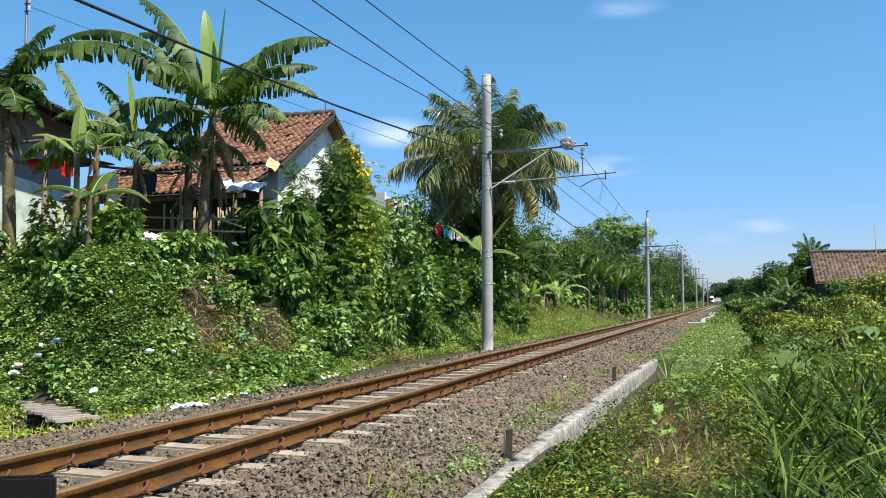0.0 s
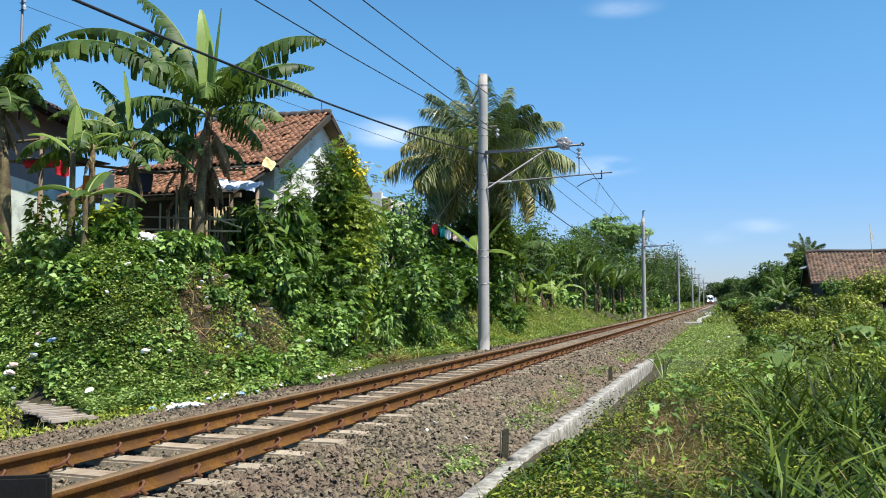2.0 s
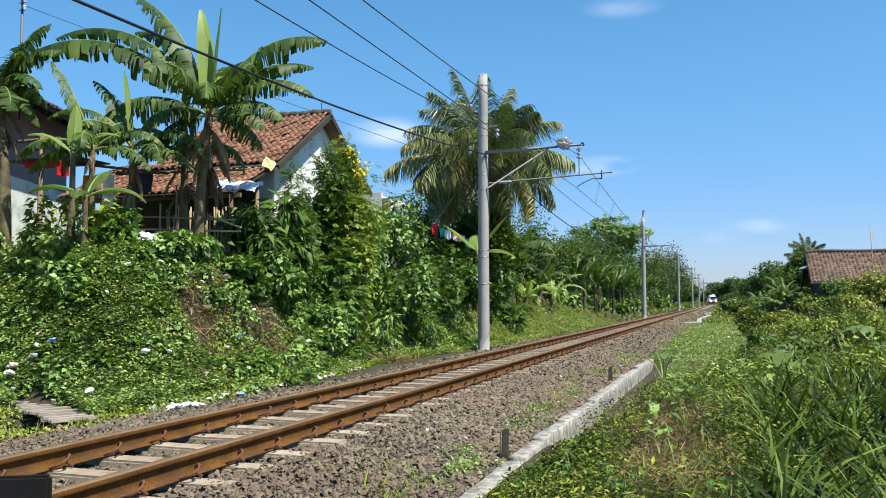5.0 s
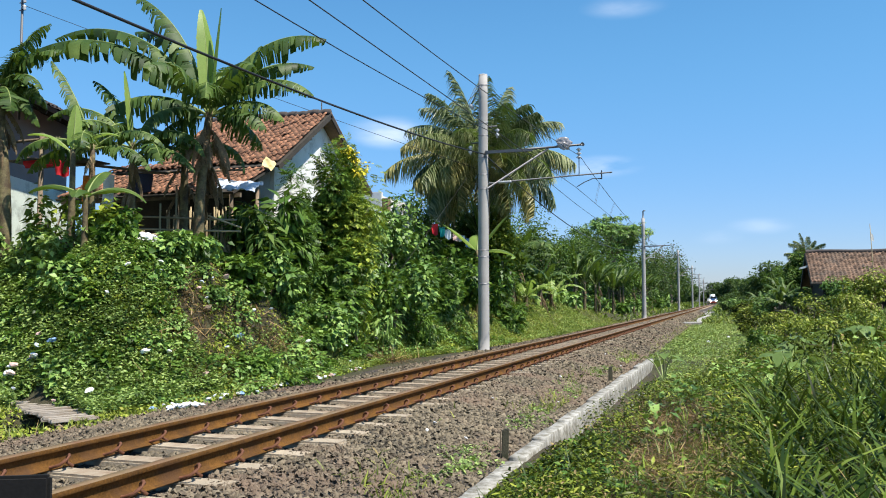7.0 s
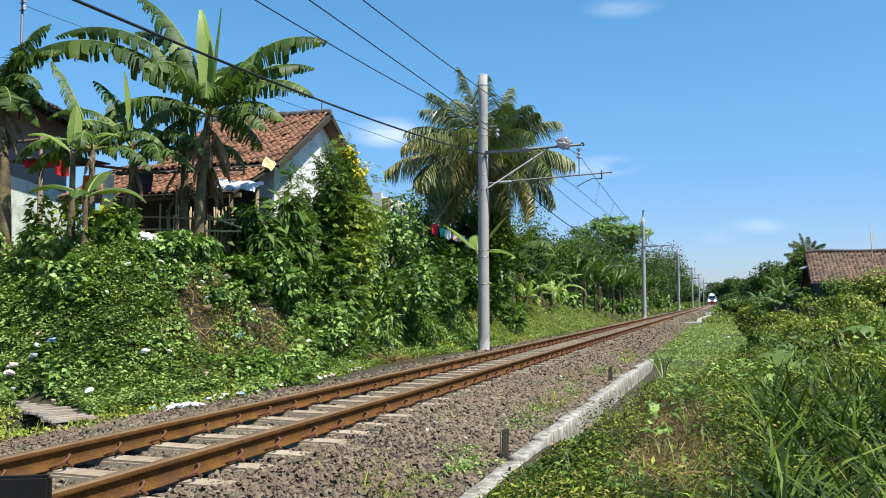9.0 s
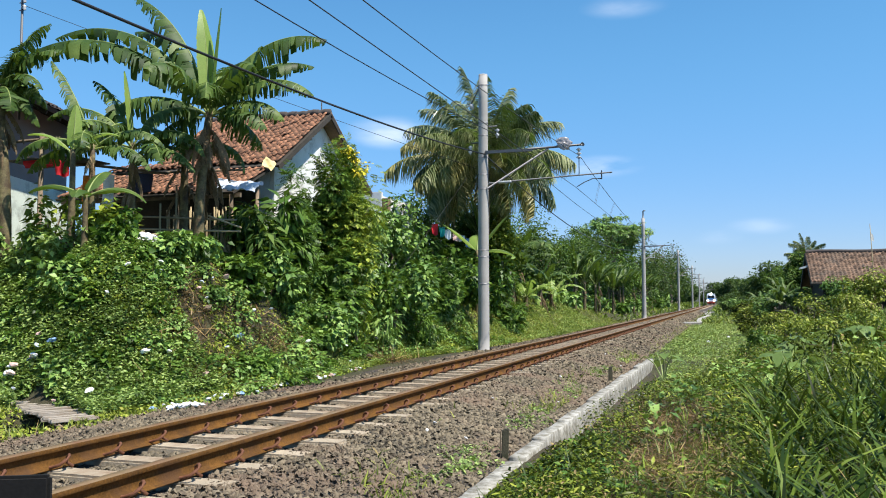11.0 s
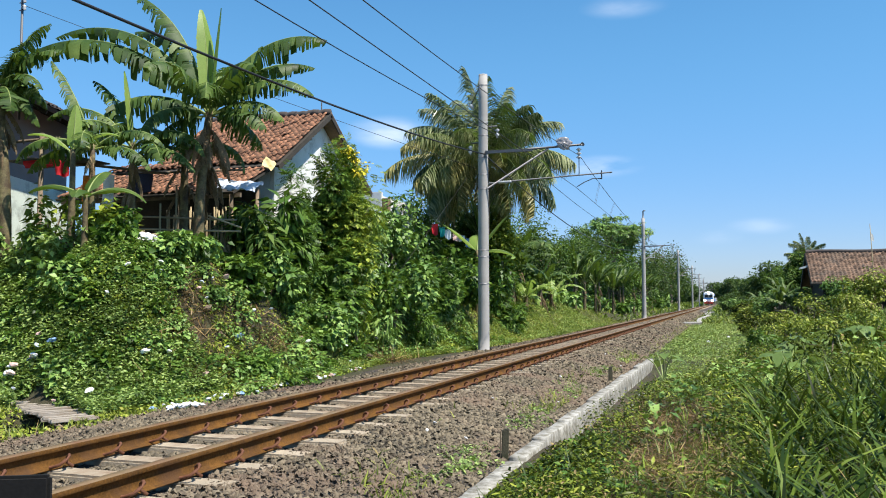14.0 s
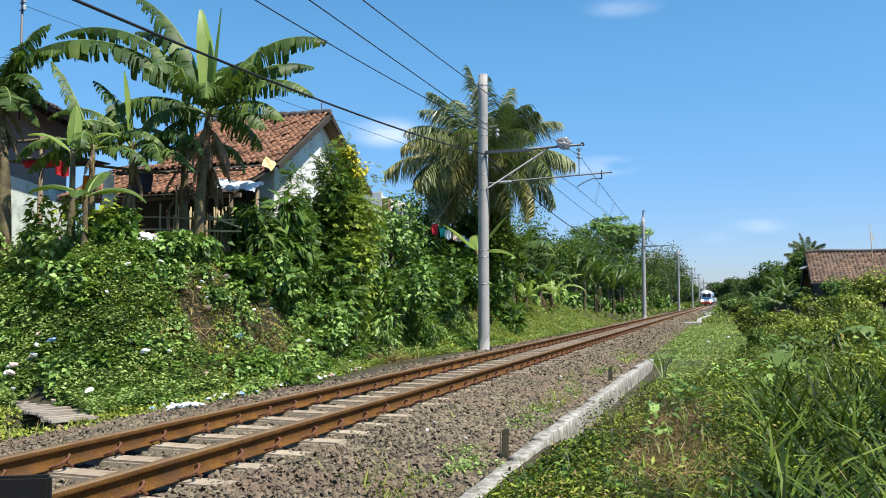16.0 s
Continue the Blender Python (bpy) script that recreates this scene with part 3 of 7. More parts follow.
build_slabs()


def build_marker_posts():
    for x, y, h, lean in ((-2.115, 8.47, 0.27, 1.5), (-2.13, 17.0, 0.27, -1)):
        t = thing("marker_post", (x, y, -0.44), "short weathered timber marker post beside the drain wall", "post", "marker posts", rz=12)
        bm = bmesh.new()
        box(bm, -0.034, 0.034, -0.034, 0.034, -0.1, h, 0.007)
        for v in bm.verts:
            if v.co.z > 0.2:
                v.co.x += 0.006 * lean
                v.co.z += 0.01 * math.sin(60 * v.co.x)
        part("post_body", bm, M_POST, t)
        bm = bmesh.new()
        box(bm, -0.047, -0.0365, -0.03, 0.03, -0.1, h - 0.02, 0.003)
        part("post_face", bm, M_WOOD, t, "paler left side of the post")


build_marker_posts()


def build_trackside_box():
    t = thing("trackside_plate", (-2.66, 2.78, -0.5), "dark painted steel plate on a post beside the track", "trackside plate", rz=16)
    bm = bmesh.new()
    box(bm, -0.45, 0.12, -0.02, 0.02, 0.45, 0.915, 0.012)
    for v in bm.verts:
        if v.co.x < 0 and v.co.z > 0.8:
            v.co.z -= 0.02
    part("plate", bm, M_BLACK, t)
    bm = bmesh.new()
    box(bm, -0.22, -0.16, 0.022, 0.08, -0.1, 0.8, 0.006)
    part("post", bm, M_BLACK, t)


build_trackside_box()

# ================= overhead line =================
MASTS = [(-7.23, 26.3, 8.29), (-6.62, 76.0, 8.2), (-6.45, 131.0, 8.5), (-6.5, 188.0, 8.4), (-6.7, 246.0, 8.4), (-6.9, 304.0, 8.4), (-8.2, 362.0, 8.4), (-6.9, -24.0, 8.4)]


def build_mast(x, y, top):
    base = -0.42
    t = thing("catenary_mast", (x, y, base), "round grey concrete catenary mast with a steel cantilever arm", "catenary mast", "catenary masts")
    h = top - base
    zs = np.linspace(-0.3, h, 14)
    tube_part("pole", [(0, 0, z) for z in zs], [0.185 - 0.045 * max(0, z) / h for z in zs], M_MAST, t, sides=20)
    tube_part("cap", [(0, 0, h - 0.002), (0, 0, h + 0.03), (0, 0, h + 0.05)], [0.145, 0.14, 0.06], M_MAST, t, sides=16)
    for z in (2.05, 2.9, 3.1, 5.05, 5.5, 6.05, 6.75, 7.15, h - 0.35):
        r = 0.187 - 0.045 * z / h
        tube_part("band", [(0, 0, z), (0, 0, z + 0.035)], [r + 0.005, r + 0.005], M_STEEL, t, sides=18)
    tx = float(track_x(y)) - x
    # horizontal top tube, diagonal brace, registration arm
    bm = bmesh.new()
    box(bm, 0.1, tx * 0.55, -0.16, -0.1, 6.16, 6.26, 0.008)
    part("bracket_arm", bm, M_STEEL, t)
    tube_part("top_tube", [Vector((tx * 0.5, -0.13, 6.24)), Vector((tx * 0.8, -0.13, 6.26)), Vector((tx + 0.28, -0.13, 6.29))], 0.034, M_STEEL, t)
    tube_part("brace", [Vector((0.16, -0.1, 5.06)), Vector((tx * 0.72, -0.12, 6.22))], 0.032, M_STEEL, t)
    tube_part("registration_tube", [Vector((0.85, -0.1, 5.26)), Vector((tx + 1.12, -0.1, 5.40))], 0.022, M_STEEL, t)
    tube_part("rod_insulator", [Vector((0.52 + 0.035 * k, -0.1, 5.245)) for k in range(13)], [0.05 if k % 2 else 0.028 for k in range(13)], M_INSUL, t, sides=10)
    tube_part("insulator_stub", [Vector((0.2, -0.1, 5.22)), Vector((0.53, -0.1, 5.245))], 0.02, M_STEEL, t)
    tube_part("hanger", [Vector((tx + 0.12, -0.12, 6.2)), Vector((tx + 0.12, -0.11, 5.38))], 0.014, M_STEEL, t)
    ins = [(tx + 0.12, -0.12, 6.18 - 0.04 * k) for k in range(9)]
    tube_part("hanging_insulator", ins, [0.085 if k % 3 == 1 else 0.03 for k in range(9)], M_INSUL, t, sides=12)
    tube_part("end_cap", [Vector((tx + 0.24, -0.2, 6.3)), Vector((tx + 0.24, -0.05, 6.3))], 0.05, M_STEEL, t)
    tube_part("drop_bracket", [Vector((tx + 0.8, -0.1, 5.47)), Vector((tx + 0.8, -0.1, 5.2))], 0.018, M_STEEL, t)
    tube_part("steady_arm", [Vector((tx + 0.8, -0.1, 5.22)), Vector((tx + 0.52, -0.1, 5.23)), Vector((tx + 0.25, -0.1, 5.12)), Vector((tx + 0.05, -0.1, 5.0))], 0.014, M_STEEL, t)
    # side brackets with pin insulators, as on the upper pole
    for sx, z in ((0.46, 7.05), (-0.42, 6.55)):
        tube_part("side_bracket", [(0.1 if sx > 0 else -0.1, 0, z), (sx, 0, z)], 0.022, M_STEEL, t)
        tube_part("pin_insulator", [(sx, 0, z - 0.08 - 0.05 * k) for k in range(7)], [0.075 if k % 3 == 1 else 0.03 for k in range(7)], M_INSUL, t, sides=10)
    tube_part("stay_arm", [(-0.08, 0, h - 0.3), (-0.42, 0, h - 0.95)], 0.018, M_STEEL, t)
    tube_part("stay_insulator", [(-0.42 + 0.02 * k, 0, h - 0.9 - 0.04 * k) for k in range(5)], [0.03, 0.07, 0.07, 0.05, 0.03], M_INSUL, t, sides=10)
    return t


for mast in MASTS:
    build_mast(*mast)

# a small hooked top pipe on the second mast
hook = thing("mast_pipe", (MASTS[1][0], MASTS[1][1], 8.22), "thin hooked steel pipe on top of a mast", "pipe")
tube_part("pipe", [(0, 0, 0), (0, 0, 0.6), (0.06, 0, 0.66), (0.2, 0, 0.66)], 0.06, M_STEEL, hook)


def sagging(a, b, sag, n=22):
    a, b = Vector(a), Vector(b)
    return [a.lerp(b, i / n) - Vector((0, 0, 4 * sag * (i / n) * (1 - i / n))) for i in range(n + 1)]


def wire(name, spans, radius, mat, label):
    """spans: lists of points joined end to end into one line."""
    pts = [p for s in spans for p in s]
    ob = attach(name, array_mesh(name, *tube(pts, radius, 6)), mat, smooth=True)
    return tagged(ob, label, "overhead wire", "overhead wires")


WIRE_X, WIRE_Z = -15.69, 8.1


def build_service_pole():
    t = thing("service_pole", (WIRE_X, 16.0, 5.95), "thin steel service pole with white insulators on a roof", "pole")
    tube_part("pole", [(0, 0, -0.6), (0, 0, 2.35)], 0.03, M_STEEL, t)
    for z in (2.02, 2.2):
        tube_part("insulator", [(0.06, 0, z + 0.03 * k) for k in range(5)], [0.02, 0.05, 0.03, 0.05, 0.02], M_INSUL, t, sides=10)
        tube_part("crossarm", [(-0.08, 0, z), (0.1, 0, z)], 0.014, M_STEEL, t)


build_service_pole()


def build_wires():
    order = sorted(MASTS, key=lambda m: m[1])
    ends = {m[1]: float(track_x(m[1])) for m in order}
    contact, messenger, feeder, thick = [], [], [], []
    for i, (a, b) in enumerate(zip(order[:-1], order[1:])):
        sa, sb = (0.0, -0.55) if i % 2 == 1 else (-0.55, 0.0)
        contact.append(sagging((ends[a[1]] + sa, a[1], 4.58), (ends[b[1]] + sb, b[1], 4.58), 0.03))
        messenger.append(sagging((ends[a[1]] + 0.12 + sa * 0.3, a[1], 5.55), (ends[b[1]] + 0.12 + sb * 0.3, b[1], 5.55), 0.80))
        feeder.append(sagging((a[0] + 0.46, a[1], 6.35), (b[0] + 0.46, b[1], 6.35), 0.85))
        thick.append(sagging((a[0] + 0.1, a[1] - 0.2, 5.72), (b[0] + 0.1, b[1] - 0.2, 5.72), 1.28))
        for k in range(1, 9):
            c, m = contact[-1][int(k * 22 / 9)], messenger[-1][int(k * 22 / 9)]
            if a[1] < 140:
                for s in (-0.02, 0.02):
                    tag = attach("dropper", array_mesh("dropper", *tube([c + Vector((s, 0, 0)), m + Vector((s, 0, 0))], 0.004, 4)), M_COPPER)
                    tagged(tag, "thin dropper wire between contact and messenger wires", "dropper wire", "dropper wires")
    wire("contact_wire", contact, 0.0085, M_COPPER, "taut dark contact wire above the track")
    wire("messenger_wire", messenger, 0.0085, M_COPPER, "sagging dark messenger wire above the contact wire")
    wire("feeder_cable", feeder, 0.011, M_WIRE, "black feeder wire on mast insulators")
    wire("telecom_cable", thick, 0.021, M_WIRE, "thick black cable slung from mast to mast")
    wire("house_wire", [sagging((WIRE_X, 16.0, WIRE_Z), (-7.45, 26.2, 5.3), 0.06)], 0.007, M_WIRE, "thin black service wire to the mast")
    wire("stay_wire", [[Vector((-9.4, 22.5, 0.9)), Vector((-7.75, 26.2, 5.0))]], 0.006, M_COPPER, "dark steel stay wire anchored in the bank")


build_wires()

# ================= houses =================


def pantile(width, length):
    """One curved clay tile, lying along +y down the slope."""
    xs = np.linspace(0, width, 6)
    zs = 0.028 * np.sin(xs / width * 2 * math.pi) + 0.02
    v = [(x - width / 2, y, z + (0.018 if y > 0 else 0.0)) for y in (0.0, length) for x, z in zip(xs, zs)]
    v += [(x - width / 2, length, z + 0.002) for x, z in zip(xs, zs)]
    f = [(k, k + 1, 7 + k, 6 + k) for k in range(5)] + [(6 + k, 7 + k, 13 + k, 12 + k) for k in range(5)]
    return np.array(v), np.array(f)[:, ::-1]


def slope_matrix(x, y, z, fall, direction):
    """A frame whose y runs down a roof slope: direction is the compass turn of the downhill way."""
    return pose(x, y, z, 0, 0, direction) @ pose(0, 0, 0, -fall, 0, 0)


def tiled_slope(parent, corner, width, run, fall, direction, seed, tw=0.175, tl=0.22, mat=M_TILE, single=True, ragged=0.0):
    """Tiles from the ridge corner: width along the ridge, run down the slope."""
    rng = np.random.default_rng(seed)
    base = slope_matrix(*corner, fall, direction)
    me = array_mesh("roof_tile", *pantile(tw * 1.06, tl * 1.18))
    me.materials.append(mat)
    pieces, made = [], 0
    for r in reversed(range(int(run / tl))):
        for c in range(int(width / tw)):
            if ragged and r == int(run / tl) - 1 and rng.uniform() < ragged:
                continue
            m = base @ pose(-(c + 0.5) * tw, r * tl + rng.normal(0, 0.012), 0.03 + rng.normal(0, 0.008), rng.normal(-3.0, 2.2), rng.normal(0, 2.0), rng.normal(0, 3.0))
            if single and made < 300:
                made += 1
                ob = attach("roof_tile", me, None, parent)
                ob.matrix_basis = m
            else:
                v, f = pantile(tw * 1.06, tl * 1.18)
                mm = np.array(m)
                pieces.append((v @ mm[:3, :3].T + mm[:3, 3], f))
    if pieces:
        attach("tiling", array_mesh("tiling", *join_arrays(pieces)), mat, parent, kind="stuff")
    # sheathing below the tiles
    bm = bmesh.new()
    box(bm, -width, 0, 0, run, -0.05, 0.0, 0, base)
    part("roof_deck", bm, M_DARK, parent)


def gable_prism(bm, x, y0, y1, z0, z_eave, z_top, thick):
    """A gable wall standing across y at x."""
    ym = (y0 + y1) / 2
    prof = [(y0, z0), (y1, z0), (y1, z_eave), (ym, z_top), (y0, z_eave)]
    a = [bm.verts.new((x, y, z)) for y, z in prof]
    b = [bm.verts.new((x - thick, y, z)) for y, z in prof]
    bm.faces.new(a)
    bm.faces.new(b[::-1])
    for i in range(5):
        bm.faces.new((a[i], b[i], b[(i + 1) % 5], a[(i + 1) % 5]))
    bmesh.ops.recalc_face_normals(bm, faces=bm.faces)


def build_gable_house():
    h = thing("gable_house", (0, 0, 0), "small white limewashed house with a rust-red clay tile roof", "house")
    xr, yr, zr = -10.30, 21.58, 6.28
    run = 3.48
    fall = 32.6
    tiled_slope(h, (xr - 3.75, yr, zr), 3.75, run, fall, 180, 21)
    bm = bmesh.new()
    box(bm, 0, 3.75, 0, run, -0.05, 0.06, 0, slope_matrix(xr, yr, zr, fall, 0) @ pose(-3.75, 0, 0))
    part("rear_slope", bm, M_TILE2, h)
    # ridge tiles
    ridge = array_mesh("ridge_tile", *tube([(0, 0, 0), (0.2, 0, 0.01), (0.36, 0, 0.0)], [0.085, 0.10, 0.095], 8))
    ridge.materials.append(M_DARKTILE)
    for k in range(11):
        o = attach("ridge_tile", ridge, None, h)
        o.matrix_basis = pose(xr - 3.78 + 0.34 * k, yr, zr + 0.045 + 0.012 * math.sin(k * 2.3), 0, 2 * math.sin(k * 1.7), 0)
    bm = bmesh.new()
    gable_prism(bm, xr - 0.38, yr - 2.45, yr + 2.45, 1.7, 4.62, 6.17, 0.14)
    part("gable_wall", bm, M_WHITE, h)
    bm = bmesh.new()
    box(bm, xr - 3.6, xr - 0.53, yr - 2.45, yr - 2.31, 1.7, 4.6)
    part("side_wall", bm, M_WHITE, h)
    bm = bmesh.new()
    box(bm, xr - 3.6, xr - 0.53, yr + 2.31, yr + 2.45, 1.7, 4.6)
    part("rear_wall", bm, M_WHITE, h)
    bm = bmesh.new()
    gable_prism(bm, xr - 3.45, yr - 2.45, yr + 2.45, 1.7, 4.62, 6.17, 0.14)
    part("far_gable", bm, M_WHITE, h)
    for s, direction in ((-1, 180), (1, 0)):
        bm = bmesh.new()
        box(bm, -0.02, 0.02, 0, run + 0.02, -0.12, 0.02, 0.006, slope_matrix(xr + 0.0, yr, zr, fall, direction))
        part("bargeboard", bm, M_DARK, h)
    for k in range(5):
        yy = yr - 2.2 + 1.1 * k
        bm = bmesh.new()
        zz = zr - 0.16 - abs(yy - yr) * 0.64
        box(bm, xr - 0.4, xr - 0.04, yy - 0.04, yy + 0.04, zz - 0.06, zz + 0.02)
        part("purlin_end", bm, M_WOOD, h)
    bm = bmesh.new()
    box(bm, -0.005, 0.02, -0.01, 0.01, 0, 0.25)
    o = part("ridge_spike", bm, M_WOOD, h)
    o.location = (xr - 0.3, yr, zr + 0.1)


def build_lean_to():
    h = thing("lean_to", (0, 0, 0), "low open lean-to with a sagging old clay tile roof on poles", "lean-to")
    x1, yt, zt = -10.45, 18.55, 4.32
    tiled_slope(h, (x1 - 4.9, yt, zt), 4.9, 1.86, 24.5, 180, 33, ragged=0.25)
    tiled_slope(h, (x1 - 4.9, yt + 0.6, zt + 0.32), 3.3, 0.62, 24.5, 180, 35, single=False, mat=M_TILE)
    for x, y in ((-10.6, 17.0), (-11.9, 16.95), (-13.2, 17.0), (-14.6, 17.0), (-10.7, 18.3), (-14.8, 18.3)):
        tube_part("post", [(x, y, 1.8), (x + 0.03, y, 3.75 + (y - 17) * 0.4)], 0.05, M_WOOD, h)
    bm = bmesh.new()
    box(bm, -15.3, x1 + 0.1, 16.98, 17.06, 3.44, 3.54)
    part("eave_beam", bm, M_WOOD, h)
    # near-black wall stands in for the shaded interior
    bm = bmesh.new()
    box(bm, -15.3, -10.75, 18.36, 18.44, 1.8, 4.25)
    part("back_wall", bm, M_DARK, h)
    # bamboo slat screen
    slat = array_mesh("bamboo_slat", *tube([(0, 0, 0), (0, 0, 0.6), (0.01, 0, 1.2)], 0.022, 6))
    slat.materials.append(M_BAMBOO)
    rng = np.random.default_rng(8)
    for k in range(34):
        if k in (9, 10, 17):
            continue
        o = attach("bamboo_slat", slat, None, h)
        o.matrix_basis = pose(-10.55 - 0.05 * k, 16.9 + rng.normal(0, 0.01), 1.95 + rng.normal(0, 0.05), rng.normal(0, 2), rng.normal(0, 1.5), 0)


def build_left_house():
    """Stands askew to the line; its eave side faces the track."""
    h = thing("grey_house", (-13.9, 13.6, 0), "pale green house, upper wall shade-grey, under a blackened tile roof", "house", rz=21)
    y0, y1, eave = -5.0, 6.45, 5.62
    # grey upper wall paints the eave's shade; the split follows the shadow edge
    bm = bmesh.new()
    box(bm, -1.05, -0.9, y0 + 0.4, y1 - 0.35, 4.0, 5.9)
    part("upper_wall", bm, M_GREY, h, "upper wall greyed as eave shade")
    bm = bmesh.new()
    box(bm, -1.05, -0.86, y0 + 0.4, y1 - 0.35, 1.4, 3.996, 0.01)
    part("lower_wall", bm, M_GREEN, h, "pale green plastered lower wall")
    bm = bmesh.new()
    box(bm, -8.0, -1.055, y1 - 0.5, y1 - 0.35, 1.4, 6.1)
    part("end_wall", bm, M_GREY, h)
    fall = 25.0
    base = slope_matrix(-4.6, 0, eave + 4.6 * math.tan(radians(fall)), fall, -90)
    run = 4.6 / math.cos(radians(fall))
    bm = bmesh.new()
    box(bm, -y1, -y0, 0, run, -0.10, 0.0, 0, base)
    part("roof_slope", bm, M_DARK, h)
    bm = bmesh.new()
    box(bm, y0, y1, 0, run, -0.10, 0.03, 0, slope_matrix(-4.6, 0, eave + 4.6 * math.tan(radians(fall)), fall, 90))
    part("rear_slope", bm, M_DARKTILE, h)
    pieces = []
    rng = np.random.default_rng(6)
    for r in range(int(run / 0.27)):
        for c in range(int((y1 - y0) / 0.22)):
            v, f = pantile(0.235, 0.32)
            mm = np.array(base @ pose(-y1 + (c + 0.5) * 0.22, r * 0.27, 0.04 + rng.normal(0, 0.012), rng.normal(-2, 2), rng.normal(0, 2), rng.normal(0, 2)))
            pieces.append((v @ mm[:3, :3].T + mm[:3, 3], f))
    attach("tiling", array_mesh("tiling", *join_arrays(pieces)), M_DARKTILE, h, kind="stuff")
    for k in range(14):
        bm = bmesh.new()
        yy = y0 + 0.3 + 0.82 * k
        box(bm, -0.03, 0.03, run - 1.1, run - 0.03, -0.2, -0.103, 0, base @ pose(-yy, 0, 0))
        part("rafter_end", bm, M_DARK, h)


def build_white_house():
    h = thing("white_house", (0, 0, 0), "whitewashed house wall corner behind the shrubs", "house")
    bm = bmesh.new()
    box(bm, -15.5, -12.05, 29.6, 29.75, 1.0, 5.15, 0.02)
    part("wall", bm, M_WHITE, h)
    bm = bmesh.new()
    box(bm, -12.2, -12.05, 29.755, 33.5, 1.0, 5.0, 0.02)
    part("wall", bm, M_WHITE, h)
    bm = bmesh.new()
    box(bm, -12.04, -11.8, 29.62, 29.9, 4.35, 4.9, 0.01)
    part("brick_pier", bm, M_TILE2, h, "bare red brick pier")


def build_right_house():
    h = thing("roadside_house", (0, 0, 0), "low house with a wide brown clay tile roof and shade-darkened gable", "house")
    xr, yr, zr = 4.15, 50.2, 3.66
    run, fall = 3.7, 27.0
    tiled_slope(h, (xr, yr, zr), 12.0, run, fall, 180, 44, tw=0.19, tl=0.235, mat=M_TILE2, single=False)
    bm = bmesh.new()
    box(bm, 0, 12.0, 0, run, -0.05, 0.05, 0, slope_matrix(xr + 12, yr, zr, fall, 0) @ pose(-12, 0, 0))
    part("rear_slope", bm, M_TILE2, h)
    tube_part("ridge_cap", [(xr + 0.6 * k, yr, zr + 0.07 + 0.02 * math.sin(k)) for k in range(21)], 0.11, M_DARKTILE, h)
    # gable and front wall are coloured dark for their shade, not their paint
    bm = bmesh.new()
    gable_prism(bm, xr + 0.65, yr - 2.9, yr + 2.9, -0.3, 2.02, 3.49, 0.12)
    part("gable_wall", bm, M_DARK, h)
    bm = bmesh.new()
    box(bm, xr + 0.66, xr + 11.6, yr - 2.9, yr - 2.76, -0.3, 2.02)
    part("front_wall", bm, M_DARK, h)
    bm = bmesh.new()
    box(bm, xr + 0.66, xr + 11.6, yr + 2.76, yr + 2.9, -0.3, 2.02)
    part("rear_wall", bm, M_WOOD, h)
    for d in (180, 0):
        bm = bmesh.new()
        box(bm, -0.04, 0.04, 0, run + 0.05, -0.2, 0.02, 0.005, slope_matrix(xr, yr, zr, fall, d))
        part("bargeboard", bm, M_DARK, h)
    bm = bmesh.new()
    box(bm, -0.36, 0.36, -0.3, 0.3, -0.05, 0.05, 0.005, pose(xr - 0.06, yr - 1.0, 2.90, 0, -16, 0))
    part("gable_awning", bm, M_WHITE, h, "small pale sheet-metal awning")
    bm = bmesh.new()
    for k in range(2):
        box(bm, -0.15, 0.15, -0.02, 0.02, -0.35 + 0.4 * k, 0.0 + 0.4 * k, 0.004, pose(xr + 1.2 + 0.1 * k, yr - 3.25, 1.95 - 0.4 * k, 0, 6, 0))
    part("white_panel", bm, M_WHITE, h)
    f = thing("flag_pole", (6.95, 46.8, 0.3), "thin bamboo pole with a small faded flag", "flag")
    tube_part("pole", [(0, 0, -0.3), (-0.02, 0, 2.2), (-0.12, 0, 4.6)], [0.03, 0.025, 0.015], M_BAMBOO, f)
    v = np.array([(-0.10, 0, 4.15), (0.02, 0.03, 4.05), (0.05, 0.05, 3.72), (-0.09, 0.0, 3.78)])
    bm = bmesh.new()
    for s in (0, 0.012):
        q = [bm.verts.new((p[0], p[1] + s, p[2])) for p in v]
        bm.faces.new(q)
    part("flag", bm, M_WHITE, f)


build_gable_house()
build_lean_to()
build_left_house()
build_white_house()
build_right_house()

# ================= big plants =================


